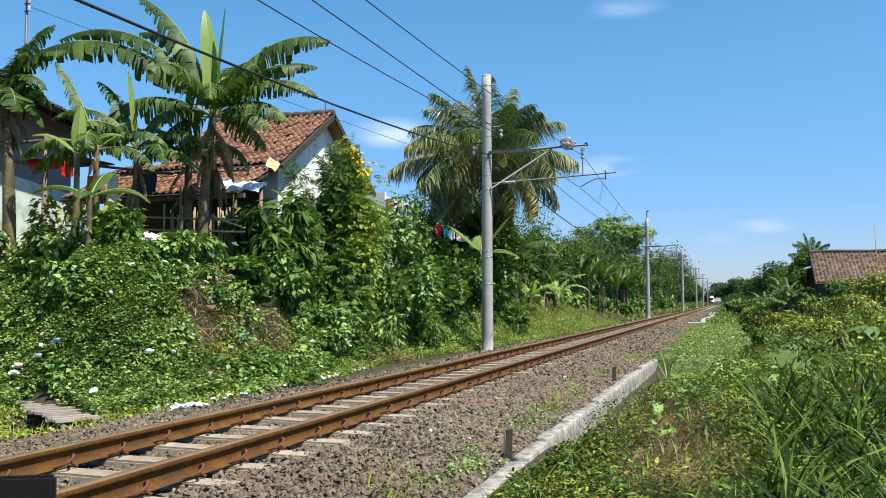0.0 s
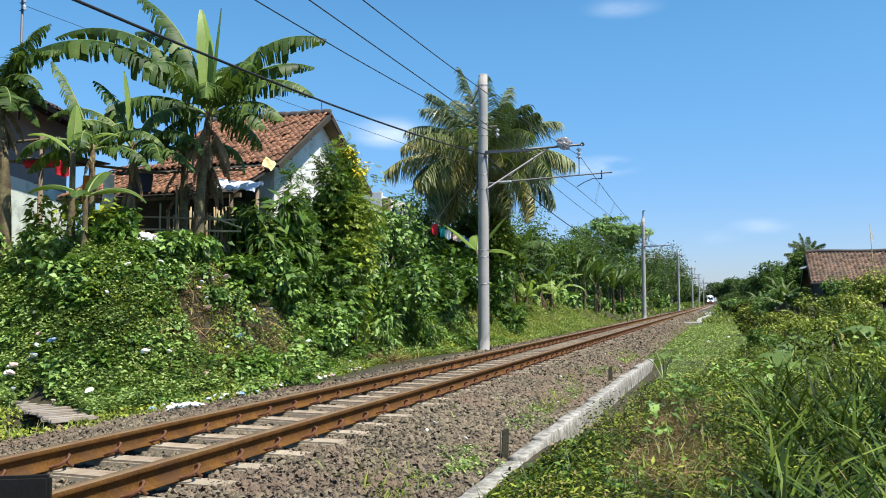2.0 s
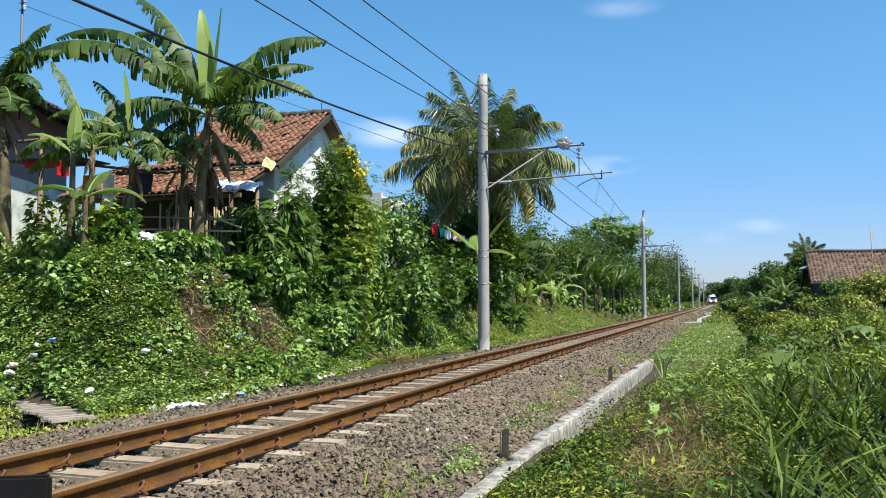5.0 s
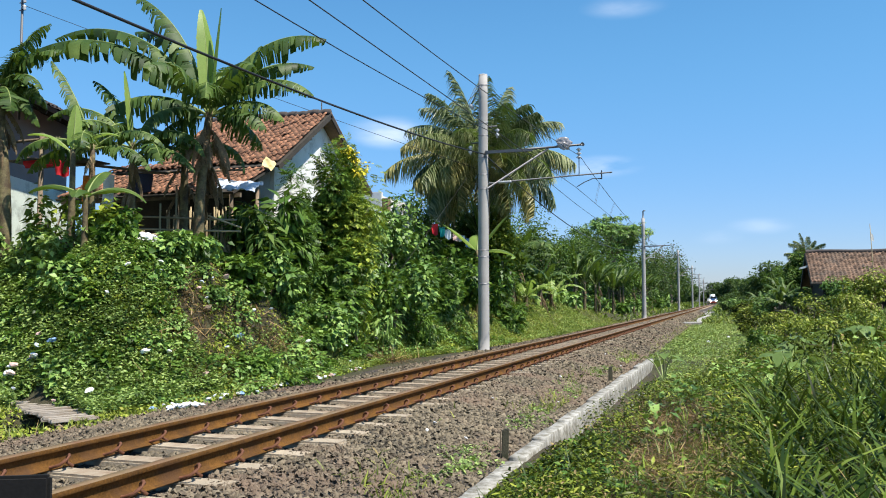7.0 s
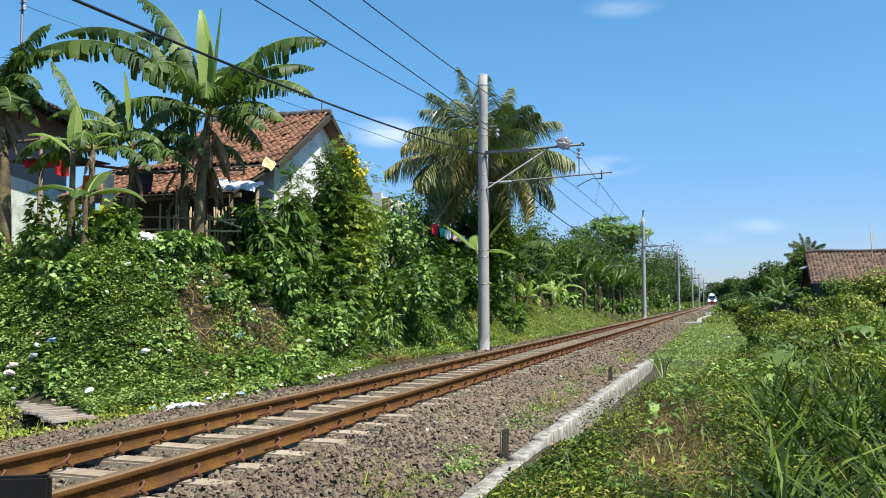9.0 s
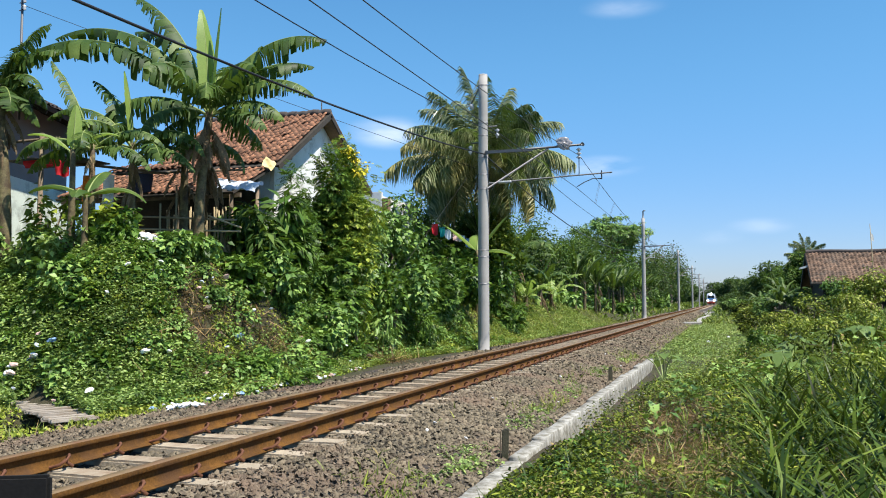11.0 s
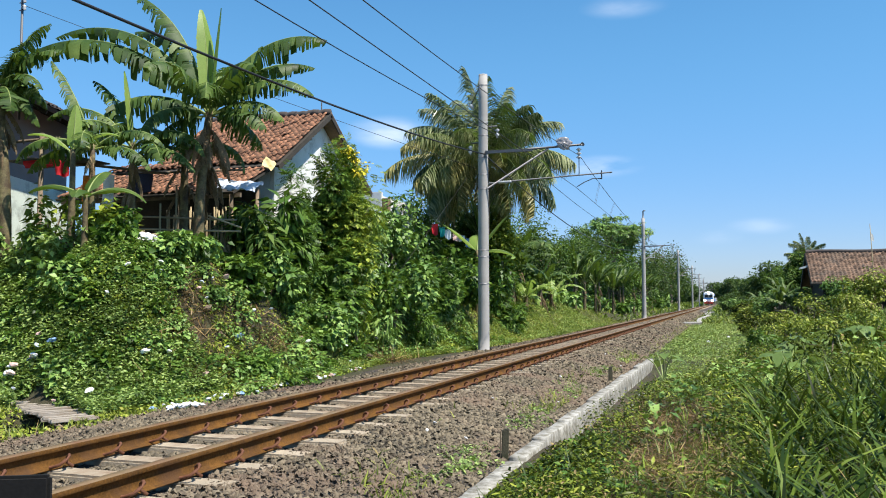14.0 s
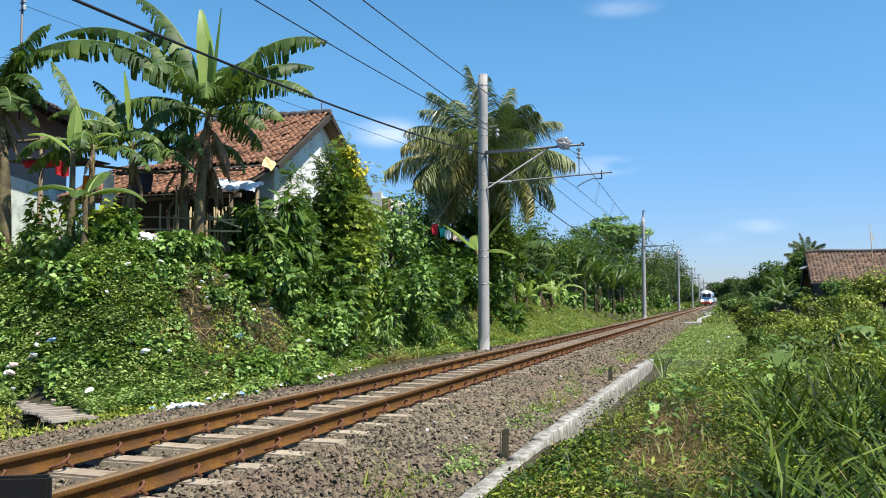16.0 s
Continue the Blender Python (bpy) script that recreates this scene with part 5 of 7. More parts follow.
def build_left_woods():
    spots = [  # x, y, height, half-width, seed, leaf, label
        (-11.5, 36, 4.2, 1.7, 1, 0.2), (-9.9, 37.2, 3.4, 1.3, 26, 0.19), (-12.6, 33.5, 3.6, 1.6, 27, 0.19), (-10.2, 40, 3.2, 1.3, 2, 0.2), (-13.5, 41, 5.4, 2.0, 3, 0.22), (-10.5, 46, 4.2, 1.6, 4, 0.22), (-14.5, 50, 6.6, 2.6, 5, 0.26),
        (-11.2, 54, 4.6, 1.9, 6, 0.25), (-10.5, 61, 4.8, 1.8, 7, 0.27), (-14.5, 64, 7.2, 2.8, 8, 0.3), (-10.8, 69, 5.6, 2.2, 9, 0.3), (-12.5, 77, 7.0, 2.8, 10, 0.32),
        (-9.9, 84, 5.4, 2.0, 11, 0.34), (-14, 87, 7.6, 3.0, 12, 0.36), (-11, 98, 6.8, 2.6, 13, 0.38), (-10.3, 110, 7.2, 2.7, 14, 0.42), (-13.0, 118, 9.0, 3.6, 15, 0.46),
        (-10.3, 128, 7.4, 2.8, 16, 0.46), (-11, 142, 8.8, 3.2, 17, 0.5), (-10.8, 160, 9.2, 3.4, 18, 0.55), (-11.2, 176, 11.0, 4.6, 19, 0.6), (-11.5, 200, 10.0, 3.6, 20, 0.7),
        (-13, 228, 10, 4.0, 21, 0.8), (-13.5, 262, 10, 4.2, 22, 0.9), (-15, 300, 10, 5, 23, 1.0), (-18, 345, 10, 6, 24, 1.1), (-24, 395, 10, 6, 25, 1.2)]
    for x, y, h, w, seed, leaf in spots:
        h *= 1.12
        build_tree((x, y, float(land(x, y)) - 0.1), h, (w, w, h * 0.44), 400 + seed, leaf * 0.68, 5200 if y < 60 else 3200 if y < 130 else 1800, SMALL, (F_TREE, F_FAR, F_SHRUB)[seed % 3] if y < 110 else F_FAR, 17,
                   trunk=0.07 + 0.01 * h, low=0.3, label="dense dark green tree in the wood beside the track")
    rng = np.random.default_rng(77)
    for k in range(34):
        y = 31 + 2.6 * k + 0.03 * k * k
        x = -10.6 + rng.normal(0, 0.5) + 0.7 * float(smooth01(40, 70, y))
        h = rng.uniform(1.4, 2.6)
        build_shrub((x, y, float(land(x, y)) - 0.15), (1.1, 1.5, h / 2), 420 + k, 0.19 + 0.0024 * y, 720, (OVATE, LANCE, OVATE)[k % 3], (F_SHRUB, F_TREE, F_BANK)[k % 3], label="dense undergrowth bush at the wood edge")
    # dark trees behind them
    for k in range(16):
        y = 42 + 14 * k
        x = -17 - (k % 3) * 1.6
        build_tree((x, y, float(land(x, y)) - 0.2), 4.6 + 0.20 * k + (k % 4) * 0.7, (3.2, 4.5, 2.4 + 0.1 * k), 450 + k, 0.40 + 0.028 * k, 1300, SMALL, F_TREE, 10, trunk=0.14, label="dark tree deep in the wood")


build_left_woods()

# flat-topped feathery tree standing above the wood
build_tree((-12.0, 96, 0.3), 10.5, (4.3, 3.6, 2.4), 480, 0.5, 1900, COMPOUND, F_BANK, 40, trunk=0.15, sheet=0.10, low=0.5, name="feathery_tree",
           label="tall flat-crowned feathery tree above the wood")
build_tree((-12.0, 150, 0.2), 11.5, (3.2, 3.2, 3.0), 481, 0.4, 0, OVATE, F_TREE, 14, trunk=0.18, bare=True, name="bare_tree", label="leafless grey tree behind the masts")

rng_b = np.random.default_rng(88)
for k, (x, y, h, seed) in enumerate(((-9.1, 36.2, 1.3, 1), (-8.7, 39.5, 0.6, 2), (-10.0, 43.0, 1.9, 3), (-8.6, 46.5, 1.2, 4), (-9.3, 51.0, 1.8, 5), (-8.6, 56.0, 1.7, 6), (-9.2, 60.0, 2.0, 7),
                                     (-8.4, 63.0, 1.6, 8), (-8.9, 67.0, 2.0, 9), (-8.3, 71.0, 1.7, 10), (-8.7, 74.0, 2.0, 11), (-8.3, 78.0, 2.2, 12), (-8.7, 82.0, 2.2, 13), (-8.2, 86.0, 2.3, 14), (-8.6, 91.0, 2.3, 15), (-8.2, 96.0, 2.2, 16),
                                     (-8.4, 102.0, 2.4, 17), (-8.8, 109.0, 2.5, 18), (-9.4, 34.6, 2.6, 19), (-8.6, 117.0, 2.4, 20))):
    upright = k > 4
    fans = [(az + rng_b.uniform(-20, 20), rng_b.uniform(58, 84) if upright else rng_b.uniform(25, 75), rng_b.uniform(2.1, 2.9) if upright else rng_b.uniform(1.7, 2.5), rng_b.uniform(35, 75) if upright else rng_b.uniform(60, 125)) for az in range(0, 360, 32 if upright else 40)]
    h = (0.5 + 0.75 * h if upright else 0.35 + 0.42 * h) + 0.5 * float(rng_b.uniform(0, 1)) * (h > 1.5)
    x -= float(rng_b.uniform(0, 0.7))
    build_banana((x, y, float(land(x, y)) - 0.05), h, 9, 500 + seed, spread=1.9, width=0.27, girth=0.11, dead=3, young=(k in (1, 3)), fans=fans,
                 label="banana plant with arching green leaves at the wood edge")

for x, y, h, seed in ((-9.0, 37.6, 1.5, 31), (-9.7, 40.6, 2.3, 32), (-8.9, 43.2, 1.2, 33)):
    build_banana((x, y, float(land(x, y)) - 0.05), h, 9, 540 + seed, spread=2.5, width=0.34, girth=0.12, dead=7,
                 label="large banana plant with brown dead leaves at the wood edge")

# ================= right-hand side =================
for x, y, h, w, seed, leaf, mat in ((0.75, 24.5, 1.0, 0.5, 1, 0.12, F_SHRUB), (1.9, 29, 1.0, 0.9, 2, 0.12, F_BANK2), (1.3, 40, 1.0, 0.7, 3, 0.13, F_VERGE), (2.1, 46, 1.2, 1.1, 4, 0.15, F_BANK2), (1.2, 58, 1.1, 0.9, 5, 0.17, F_VERGE),
                                   (1.5, 68, 1.3, 1.1, 6, 0.2, F_BANK2), (1.8, 82, 1.7, 1.4, 7, 0.24, F_VERGE), (1.8, 100, 2.0, 1.6, 8, 0.28, F_BANK), (1.4, 125, 2.8, 2.0, 9, 0.36, F_FAR),
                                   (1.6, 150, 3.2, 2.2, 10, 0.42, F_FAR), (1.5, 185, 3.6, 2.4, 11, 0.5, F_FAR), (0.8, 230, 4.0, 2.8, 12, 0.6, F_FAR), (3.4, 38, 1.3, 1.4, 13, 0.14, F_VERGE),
                                   (3.2, 58, 1.9, 1.7, 14, 0.2, F_BANK), (4.8, 43, 1.4, 1.5, 15, 0.15, F_BANK2), (7.0, 45.6, 2.2, 1.5, 16, 0.17, F_BANK2), (9.2, 45.6, 2.2, 1.6, 17, 0.17, F_BANK2), (5.4, 46.0, 2.0, 1.1, 18, 0.16, F_BANK), (8.1, 46.3, 2.6, 1.4, 19, 0.16, F_VERGE), (6.0, 46.6, 2.5, 0.8, 20, 0.14, F_BANK2)):
    build_shrub((x, y, float(land(x, y)) - 0.1), (w, w * 1.1, h / 2), 600 + seed, leaf * 0.8, 2400, SMALL, mat, label="rounded green bush beside the track verge")
for x, y, h, w, seed, leaf in ((4.6, 75, 3.8, 2.0, 1, 0.26), (6.4, 88, 4.5, 2.4, 2, 0.3), (9.5, 92, 5.0, 3.0, 3, 0.32), (5.2, 105, 5.2, 2.6, 4, 0.34), (4.4, 128, 4.8, 2.6, 5, 0.38),
                               (8.2, 120, 5.6, 3.0, 6, 0.4), (4.4, 165, 5.2, 3.0, 7, 0.48), (0.4, 268, 8.8, 3.0, 8, 0.7), (13, 78, 4.4, 3.0, 9, 0.3), (18, 84, 4.8, 3.4, 10, 0.32), (5.5, 215, 6.0, 4, 11, 0.6),
                               (9.0, 340, 7.0, 4.0, 12, 0.9), (-22.0, 540, 9.0, 8.0, 13, 1.4), (8.0, 420, 8.0, 6.0, 14, 1.2), (-20.0, 500, 10.0, 9.0, 15, 1.4), (5.0, 300, 9.0, 5.0, 16, 0.9), (-11.6, 318, 5.0, 3.0, 17, 0.7), (-12.6, 340, 5.0, 3.0, 18, 0.7), (-14.5, 372, 5.5, 3.5, 19, 0.8), (-17.5, 405, 6.0, 4.0, 20, 0.9), (-8.9, 374, 4.4, 1.5, 26, 0.6), (2.5, 395, 7.0, 5.0, 21, 1.0), (-4.0, 520, 11.0, 9.0, 22, 1.5), (6.0, 560, 11.0, 9.0, 23, 1.5), (-40.0, 560, 12.0, 10.0, 24, 1.6), (18.0, 520, 11.0, 9.0, 25, 1.5)):
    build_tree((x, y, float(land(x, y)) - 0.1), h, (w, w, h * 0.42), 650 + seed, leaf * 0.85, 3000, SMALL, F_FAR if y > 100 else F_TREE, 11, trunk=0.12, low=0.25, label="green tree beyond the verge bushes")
for k, (x, y, h) in enumerate(((3.0, 62, 1.0), (3.8, 60, 1.2), (2.4, 66, 1.2), (4.6, 57, 0.9), (3.0, 53.0, 1.0), (3.5, 52.0, 0.8), (3.3, 54.5, 1.3))):
    build_banana((x, y, float(land(x, y))), h, 8, 700 + k, spread=1.9, width=0.22, dead=3, label="banana plant among bushes beside the house")

# dark shade trees below the coconut palm and beside the roadside house
for x, y, h, w, seed, mat in ((-9.9, 36.0, 4.2, 1.3, 1, F_SHRUB), (-10.4, 35.2, 3.6, 1.2, 2, F_SHRUB), (-8.75, 34.9, 4.2, 0.6, 3, F_BRIGHT), (4.2, 57.0, 3.2, 0.9, 4, F_TREE), (4.7, 60.5, 4.0, 1.0, 5, F_TREE)):
    build_tree((x, y, float(land(x, y)) - 0.1), h, (w, w, h * 0.36), 690 + seed, 0.17, 3200, SMALL, mat, 11, trunk=0.10, low=0.25, label="dense dark green tree in the garden")
build_banana((-8.75, 31.0, float(land(-8.75, 31.0))), 3.0 - float(land(-8.75, 31.0)), 5, 720, width=0.34, girth=0.10, dead=2, torn=False, young=True, label="banana plant with two broad upright leaves beside a mast",
             fans=[(200, 50, 1.7, 25), (16, 58, 1.8, 15), (110, 60, 1.4, 60), (22, 20, 1.5, 60)])

rng_r = np.random.default_rng(91)
for k in range(30):
    y = 13 + 24 * float(rng_r.uniform(0, 1)) ** 1.2
    x = 1.2 + 0.30 * y * float(rng_r.uniform(0.05, 1))
    h = float(rng_r.uniform(0.5, 1.0))
    w = float(rng_r.uniform(0.4, 0.8))
    build_shrub((x, y, float(land(x, y)) - 0.1), (w, w, h / 2), 800 + k, 0.095, 1000, SMALL, (F_BANK2, F_BANK2, F_VERGE, F_BANK)[k % 4], clumps=6, label="low tangled yellow-green bush on the rising verge")


def build_broadleaf(at, seed, count=9, size=0.42):
    """A squat plant with large drooping heart-shaped leaves."""
    rng = np.random.default_rng(seed)
    t = thing("broad_leaf_plant", at, "squat plant with large pale green heart-shaped leaves", "plant", "broad-leaved plants")
    heart = (np.array([(0.0, 0, 0), (-0.12, 0.3, 0.0), (0.25, 0.46, 0.05), (0.65, 0.32, 0.02), (1.0, 0, -0.18), (0.65, -0.32, 0.02), (0.25, -0.46, 0.05), (-0.12, -0.3, 0.0), (0.4, 0, -0.03)]),
             np.array([(8, 0, 1), (8, 1, 2), (8, 2, 3), (8, 3, 4), (8, 4, 5), (8, 5, 6), (8, 6, 7), (8, 7, 0)]))
    for k in range(count):
        a = k * 2.4
        top = np.array((0.28 * math.cos(a) * rng.uniform(0.5, 1.3), 0.28 * math.sin(a) * rng.uniform(0.5, 1.3), rng.uniform(0.25, 0.6)))
        tube_part("stalk", [(0, 0, 0), tuple(top * np.array((0.5, 0.5, 0.7))), tuple(top)], 0.012, M_RIB, t, sides=5)
        v, f = scatter(heart, top[None], np.array([size * rng.uniform(0.6, 1.1)]), np.array([a]), np.array([rng.uniform(-0.6, -0.05)]), np.array([rng.normal(0, 0.2)]))
        attach("leaf", array_mesh("leaf", v, f), F_BROAD, t)


for k, (x, y) in enumerate(((1.45, 19.5), (1.95, 20.4), (2.35, 22.0), (1.75, 22.8), (2.9, 21.4), (1.1, 17.2))):
    build_broadleaf((x, y, float(land(x, y)) + 0.1), 900 + k)
build_broadleaf((-1.15, 17.2, float(land(-1.15, 17.2))), 920, count=7, size=0.22)

# ================= ground cover =================


def no_plants(x, y, m=0.0):
    """The footbridge and the drain hole before it."""
    along = (x + 9.95) * 0.806 - (y - 10.5) * 0.592
    across = (x + 9.95) * 0.592 + (y - 10.5) * 0.806
    bridge = (along > 0.15 - 0.5 * m) & (along < 2.7 + m) & (across > -0.32 - m) & (across < 0.26 + 0.2 * m)
    return bridge | (trench(x, y) < 1.3 + 3 * m)


def build_bank_cover():
    """Creepers, herbs and grass that clothe the left bank."""
    rng = np.random.default_rng(61)

    def bare(x, y):
        spots = ((-9.0, 13.2, 0.5, 0.55), (-8.6, 15.2, 0.4, 0.7), (-8.3, 20.5, 0.35, 1.2), (-10.2, 13.6, 0.4, 0.5), (-8.5, 12.0, 0.3, 0.4), (-8.2, 17.6, 0.25, 0.7))
        return sum(np.exp(-(((x - cx) / rx) ** 2 + ((y - cy) / ry) ** 2) ** 2) for cx, cy, rx, ry in spots)

    for name, mat, n, per, rad, size, tmpl, y0, y1, reach, gate, label in (
            ("bank_creepers", F_BANK, 820, 120, 0.27, 0.084, OVATE, 10.2, 29, 3.0, 0.0, "broad-leaved green creepers covering the railway bank"),
            ("bank_herbs", F_BANK2, 2300, 56, 0.18, 0.056, SMALL, 3.5, 44, 4.6, -0.3, "yellow-green herbs and weeds on the bank"),
            ("bank_ferns", F_SHRUB, 230, 40, 0.28, 0.20, COMPOUND, 11.5, 30, 3.6, 0.1, "dark feathery weeds on the railway bank"),
            ("bank_vines", F_BRIGHT, 320, 45, 0.22, 0.075, SMALL, 8, 27, 3.0, 0.2, "bright young vines trailing over the bank"),
            ("terrace_weeds", F_SHRUB, 420, 50, 0.24, 0.13, OVATE, 13.2, 34, 0.0, -0.6, "dark green weeds on the terrace before the houses")):
        y = y0 + (y1 - y0) * rng.uniform(0, 1, n) ** 1.2
        foot = bank_foot(y)
        x = foot + 0.05 - reach * rng.uniform(0, 1, n)
        if name == "terrace_weeds":
            x = foot - 2.3 - rng.uniform(0, 5.0, n)
        patch = ripple(x * 1.3 + 2.1, y * 1.1) + 0.6 * ripple(x * 3.1, y * 2.7 + 4)
        if name in ("bank_creepers", "bank_ferns"):
            y = np.where(x < -9.3, np.maximum(y, 13.0 - (x + 9.3) * 0.5), y)
        keep = (patch > rng.normal(gate, 0.3, n)) & (rng.uniform(0, 1, n) > bare(x, y)) & ~no_plants(x, y, 0.25)
        x, y = x[keep], y[keep]
        z = land(x, y) - 0.04
        r = rad * rng.uniform(0.6, 1.5, len(x))
        ob = attach(name, array_mesh(name, *domes(rng, np.stack([x, y, z], 1), r, per, size, tmpl, face=(0.55, -0.35, 0.35))), mat)
        tagged(ob, label, "weeds", kind="stuff")
    # the end face of the bank above the plank bridge
    n = 1150
    x = rng.uniform(-14.0, -7.8, n)
    y = end_foot(x) + rng.uniform(0.0, 3.0, n)
    k = (land(x, y) > -0.40) & ~no_plants(x, y) & (ripple(x * 2.3, y * 2.0 + 1) > rng.normal(-0.45, 0.25, n))
    x, y = x[k], y[k]
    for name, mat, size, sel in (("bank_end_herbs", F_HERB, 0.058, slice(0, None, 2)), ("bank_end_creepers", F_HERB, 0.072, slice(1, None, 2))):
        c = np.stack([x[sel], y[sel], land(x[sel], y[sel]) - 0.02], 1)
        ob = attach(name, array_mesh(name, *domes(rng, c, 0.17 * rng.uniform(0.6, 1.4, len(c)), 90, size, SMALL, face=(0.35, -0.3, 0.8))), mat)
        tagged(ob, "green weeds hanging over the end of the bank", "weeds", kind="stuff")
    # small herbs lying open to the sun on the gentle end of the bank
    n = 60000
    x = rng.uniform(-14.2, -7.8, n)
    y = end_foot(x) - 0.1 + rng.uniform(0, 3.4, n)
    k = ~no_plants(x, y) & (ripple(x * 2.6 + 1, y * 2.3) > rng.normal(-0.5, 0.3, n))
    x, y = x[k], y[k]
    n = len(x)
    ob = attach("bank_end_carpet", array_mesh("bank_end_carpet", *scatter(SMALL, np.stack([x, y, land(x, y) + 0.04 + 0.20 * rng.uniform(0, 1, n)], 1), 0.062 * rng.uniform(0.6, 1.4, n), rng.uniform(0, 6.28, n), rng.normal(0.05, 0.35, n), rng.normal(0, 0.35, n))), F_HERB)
    tagged(ob, "sunlit carpet of small yellow-green herbs on the bank", "weeds", kind="stuff")
    # darker leafy tufts standing out of the herbs
    n = 90
    x = rng.uniform(-12.6, -8.4, n)
    y = end_foot(x) + rng.uniform(0.4, 3.0, n)
    k = ~no_plants(x, y, 0.2)
    c = np.stack([x[k], y[k], land(x[k], y[k])], 1)
    for name, mat, size, sel in (("bank_tufts", F_BANK, 0.10, slice(0, None, 2)), ("bank_dark_tufts", F_SHRUB, 0.11, slice(1, None, 2))):
        ob = attach(name, array_mesh(name, *domes(rng, c[sel], 0.24 * rng.uniform(0.6, 1.4, len(c[sel])), 75, size, OVATE, face=(0.3, -0.3, 0.6))), mat)
        tagged(ob, "leafy green tufts among the herbs on the bank", "weeds", kind="stuff")
    # a thin carpet of small leaves and grass under the mounds
    for name, mat, n, size, tmpl, y0, y1, reach, label in (
            ("bank_carpet", F_BANK2, 70000, 0.066, SMALL, 3.5, 34, 5.0, "low carpet of small weeds on the bank"),
            ("bank_grass", F_LAWN, 34000, 0.20, short_blade(0.06, 0.45), 21, 64, 3.2, "sunlit long grass on the low bank"),
            ("side_bank_grass", F_LAWN, 16000, 0.16, short_blade(0.06, 0.5), 3.5, 13.5, 5.0, "short grass tufts on the bank")):
        y = y0 + (y1 - y0) * rng.uniform(0, 1, n) ** 1.3
        x = bank_foot(y) + 0.2 - rng.uniform(0, 1, n) * reach
        keep = (rng.uniform(0, 1, n) > bare(x, y) * 0.9) & ~no_plants(x, y)
        if name == "side_bank_grass":
            keep &= ripple(x * 1.5, y * 1.2 + 2) > rng.normal(-0.25, 0.3, n)
        x, y = x[keep], y[keep]
        n = len(x)
        flat = name == "bank_carpet"
        z = land(x, y) + (rng.uniform(0, 0.09, n) if flat else -0.02)
        pitch = rng.normal(-0.5, 0.4, n) if flat else rng.normal(1.1, 0.28, n)
        ob = attach(name, array_mesh(name, *scatter(tmpl, np.stack([x, y, z], 1), size * rng.uniform(0.55, 1.35, n), (rng.normal(-0.5, 0.8, n) if flat else rng.uniform(0, 6.28, n)), pitch, rng.normal(0, 0.4, n))), mat)
        tagged(ob, label, "weeds", kind="stuff")
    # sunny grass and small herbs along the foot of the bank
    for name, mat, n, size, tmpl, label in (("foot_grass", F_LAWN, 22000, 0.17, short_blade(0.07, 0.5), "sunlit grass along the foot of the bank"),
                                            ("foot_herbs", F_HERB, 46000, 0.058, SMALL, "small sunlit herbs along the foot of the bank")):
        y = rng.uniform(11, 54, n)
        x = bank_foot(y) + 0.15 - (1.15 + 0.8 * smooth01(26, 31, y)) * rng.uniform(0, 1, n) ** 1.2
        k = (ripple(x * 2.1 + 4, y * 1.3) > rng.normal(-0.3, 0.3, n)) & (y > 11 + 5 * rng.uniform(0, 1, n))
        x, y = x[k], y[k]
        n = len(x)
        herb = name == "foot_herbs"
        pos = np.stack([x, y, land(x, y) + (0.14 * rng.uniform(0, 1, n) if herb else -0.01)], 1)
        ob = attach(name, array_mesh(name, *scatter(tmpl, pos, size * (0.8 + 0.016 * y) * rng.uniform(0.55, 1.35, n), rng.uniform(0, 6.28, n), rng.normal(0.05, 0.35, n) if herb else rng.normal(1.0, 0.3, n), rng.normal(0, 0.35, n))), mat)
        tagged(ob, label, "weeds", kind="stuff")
    # dry stalks where the soil shows
    n = 2600
    k = rng.integers(0, 4, n)
    c = np.array(((-9.0, 13.2), (-8.6, 15.2), (-8.3, 20.5), (-8.45, 12.2)))[k]
    x, y = c[:, 0] + rng.normal(0, 0.32, n), c[:, 1] + rng.normal(0, 0.55, n)
    pos = np.stack([x, y, land(x, y) + rng.uniform(0, 0.12, n)], 1)
    ob = attach("dry_stalks", array_mesh("dry_stalks", *scatter(short_blade(0.04, 0.2), pos, 0.4 * rng.uniform(0.4, 1.3, n), rng.uniform(0, 6.28, n), rng.normal(-0.1, 0.6, n), rng.normal(0, 0.5, n))), F_STRAW)
    tagged(ob, "dry brown stalks on bare patches of the bank", "weeds", kind="stuff")


build_bank_cover()


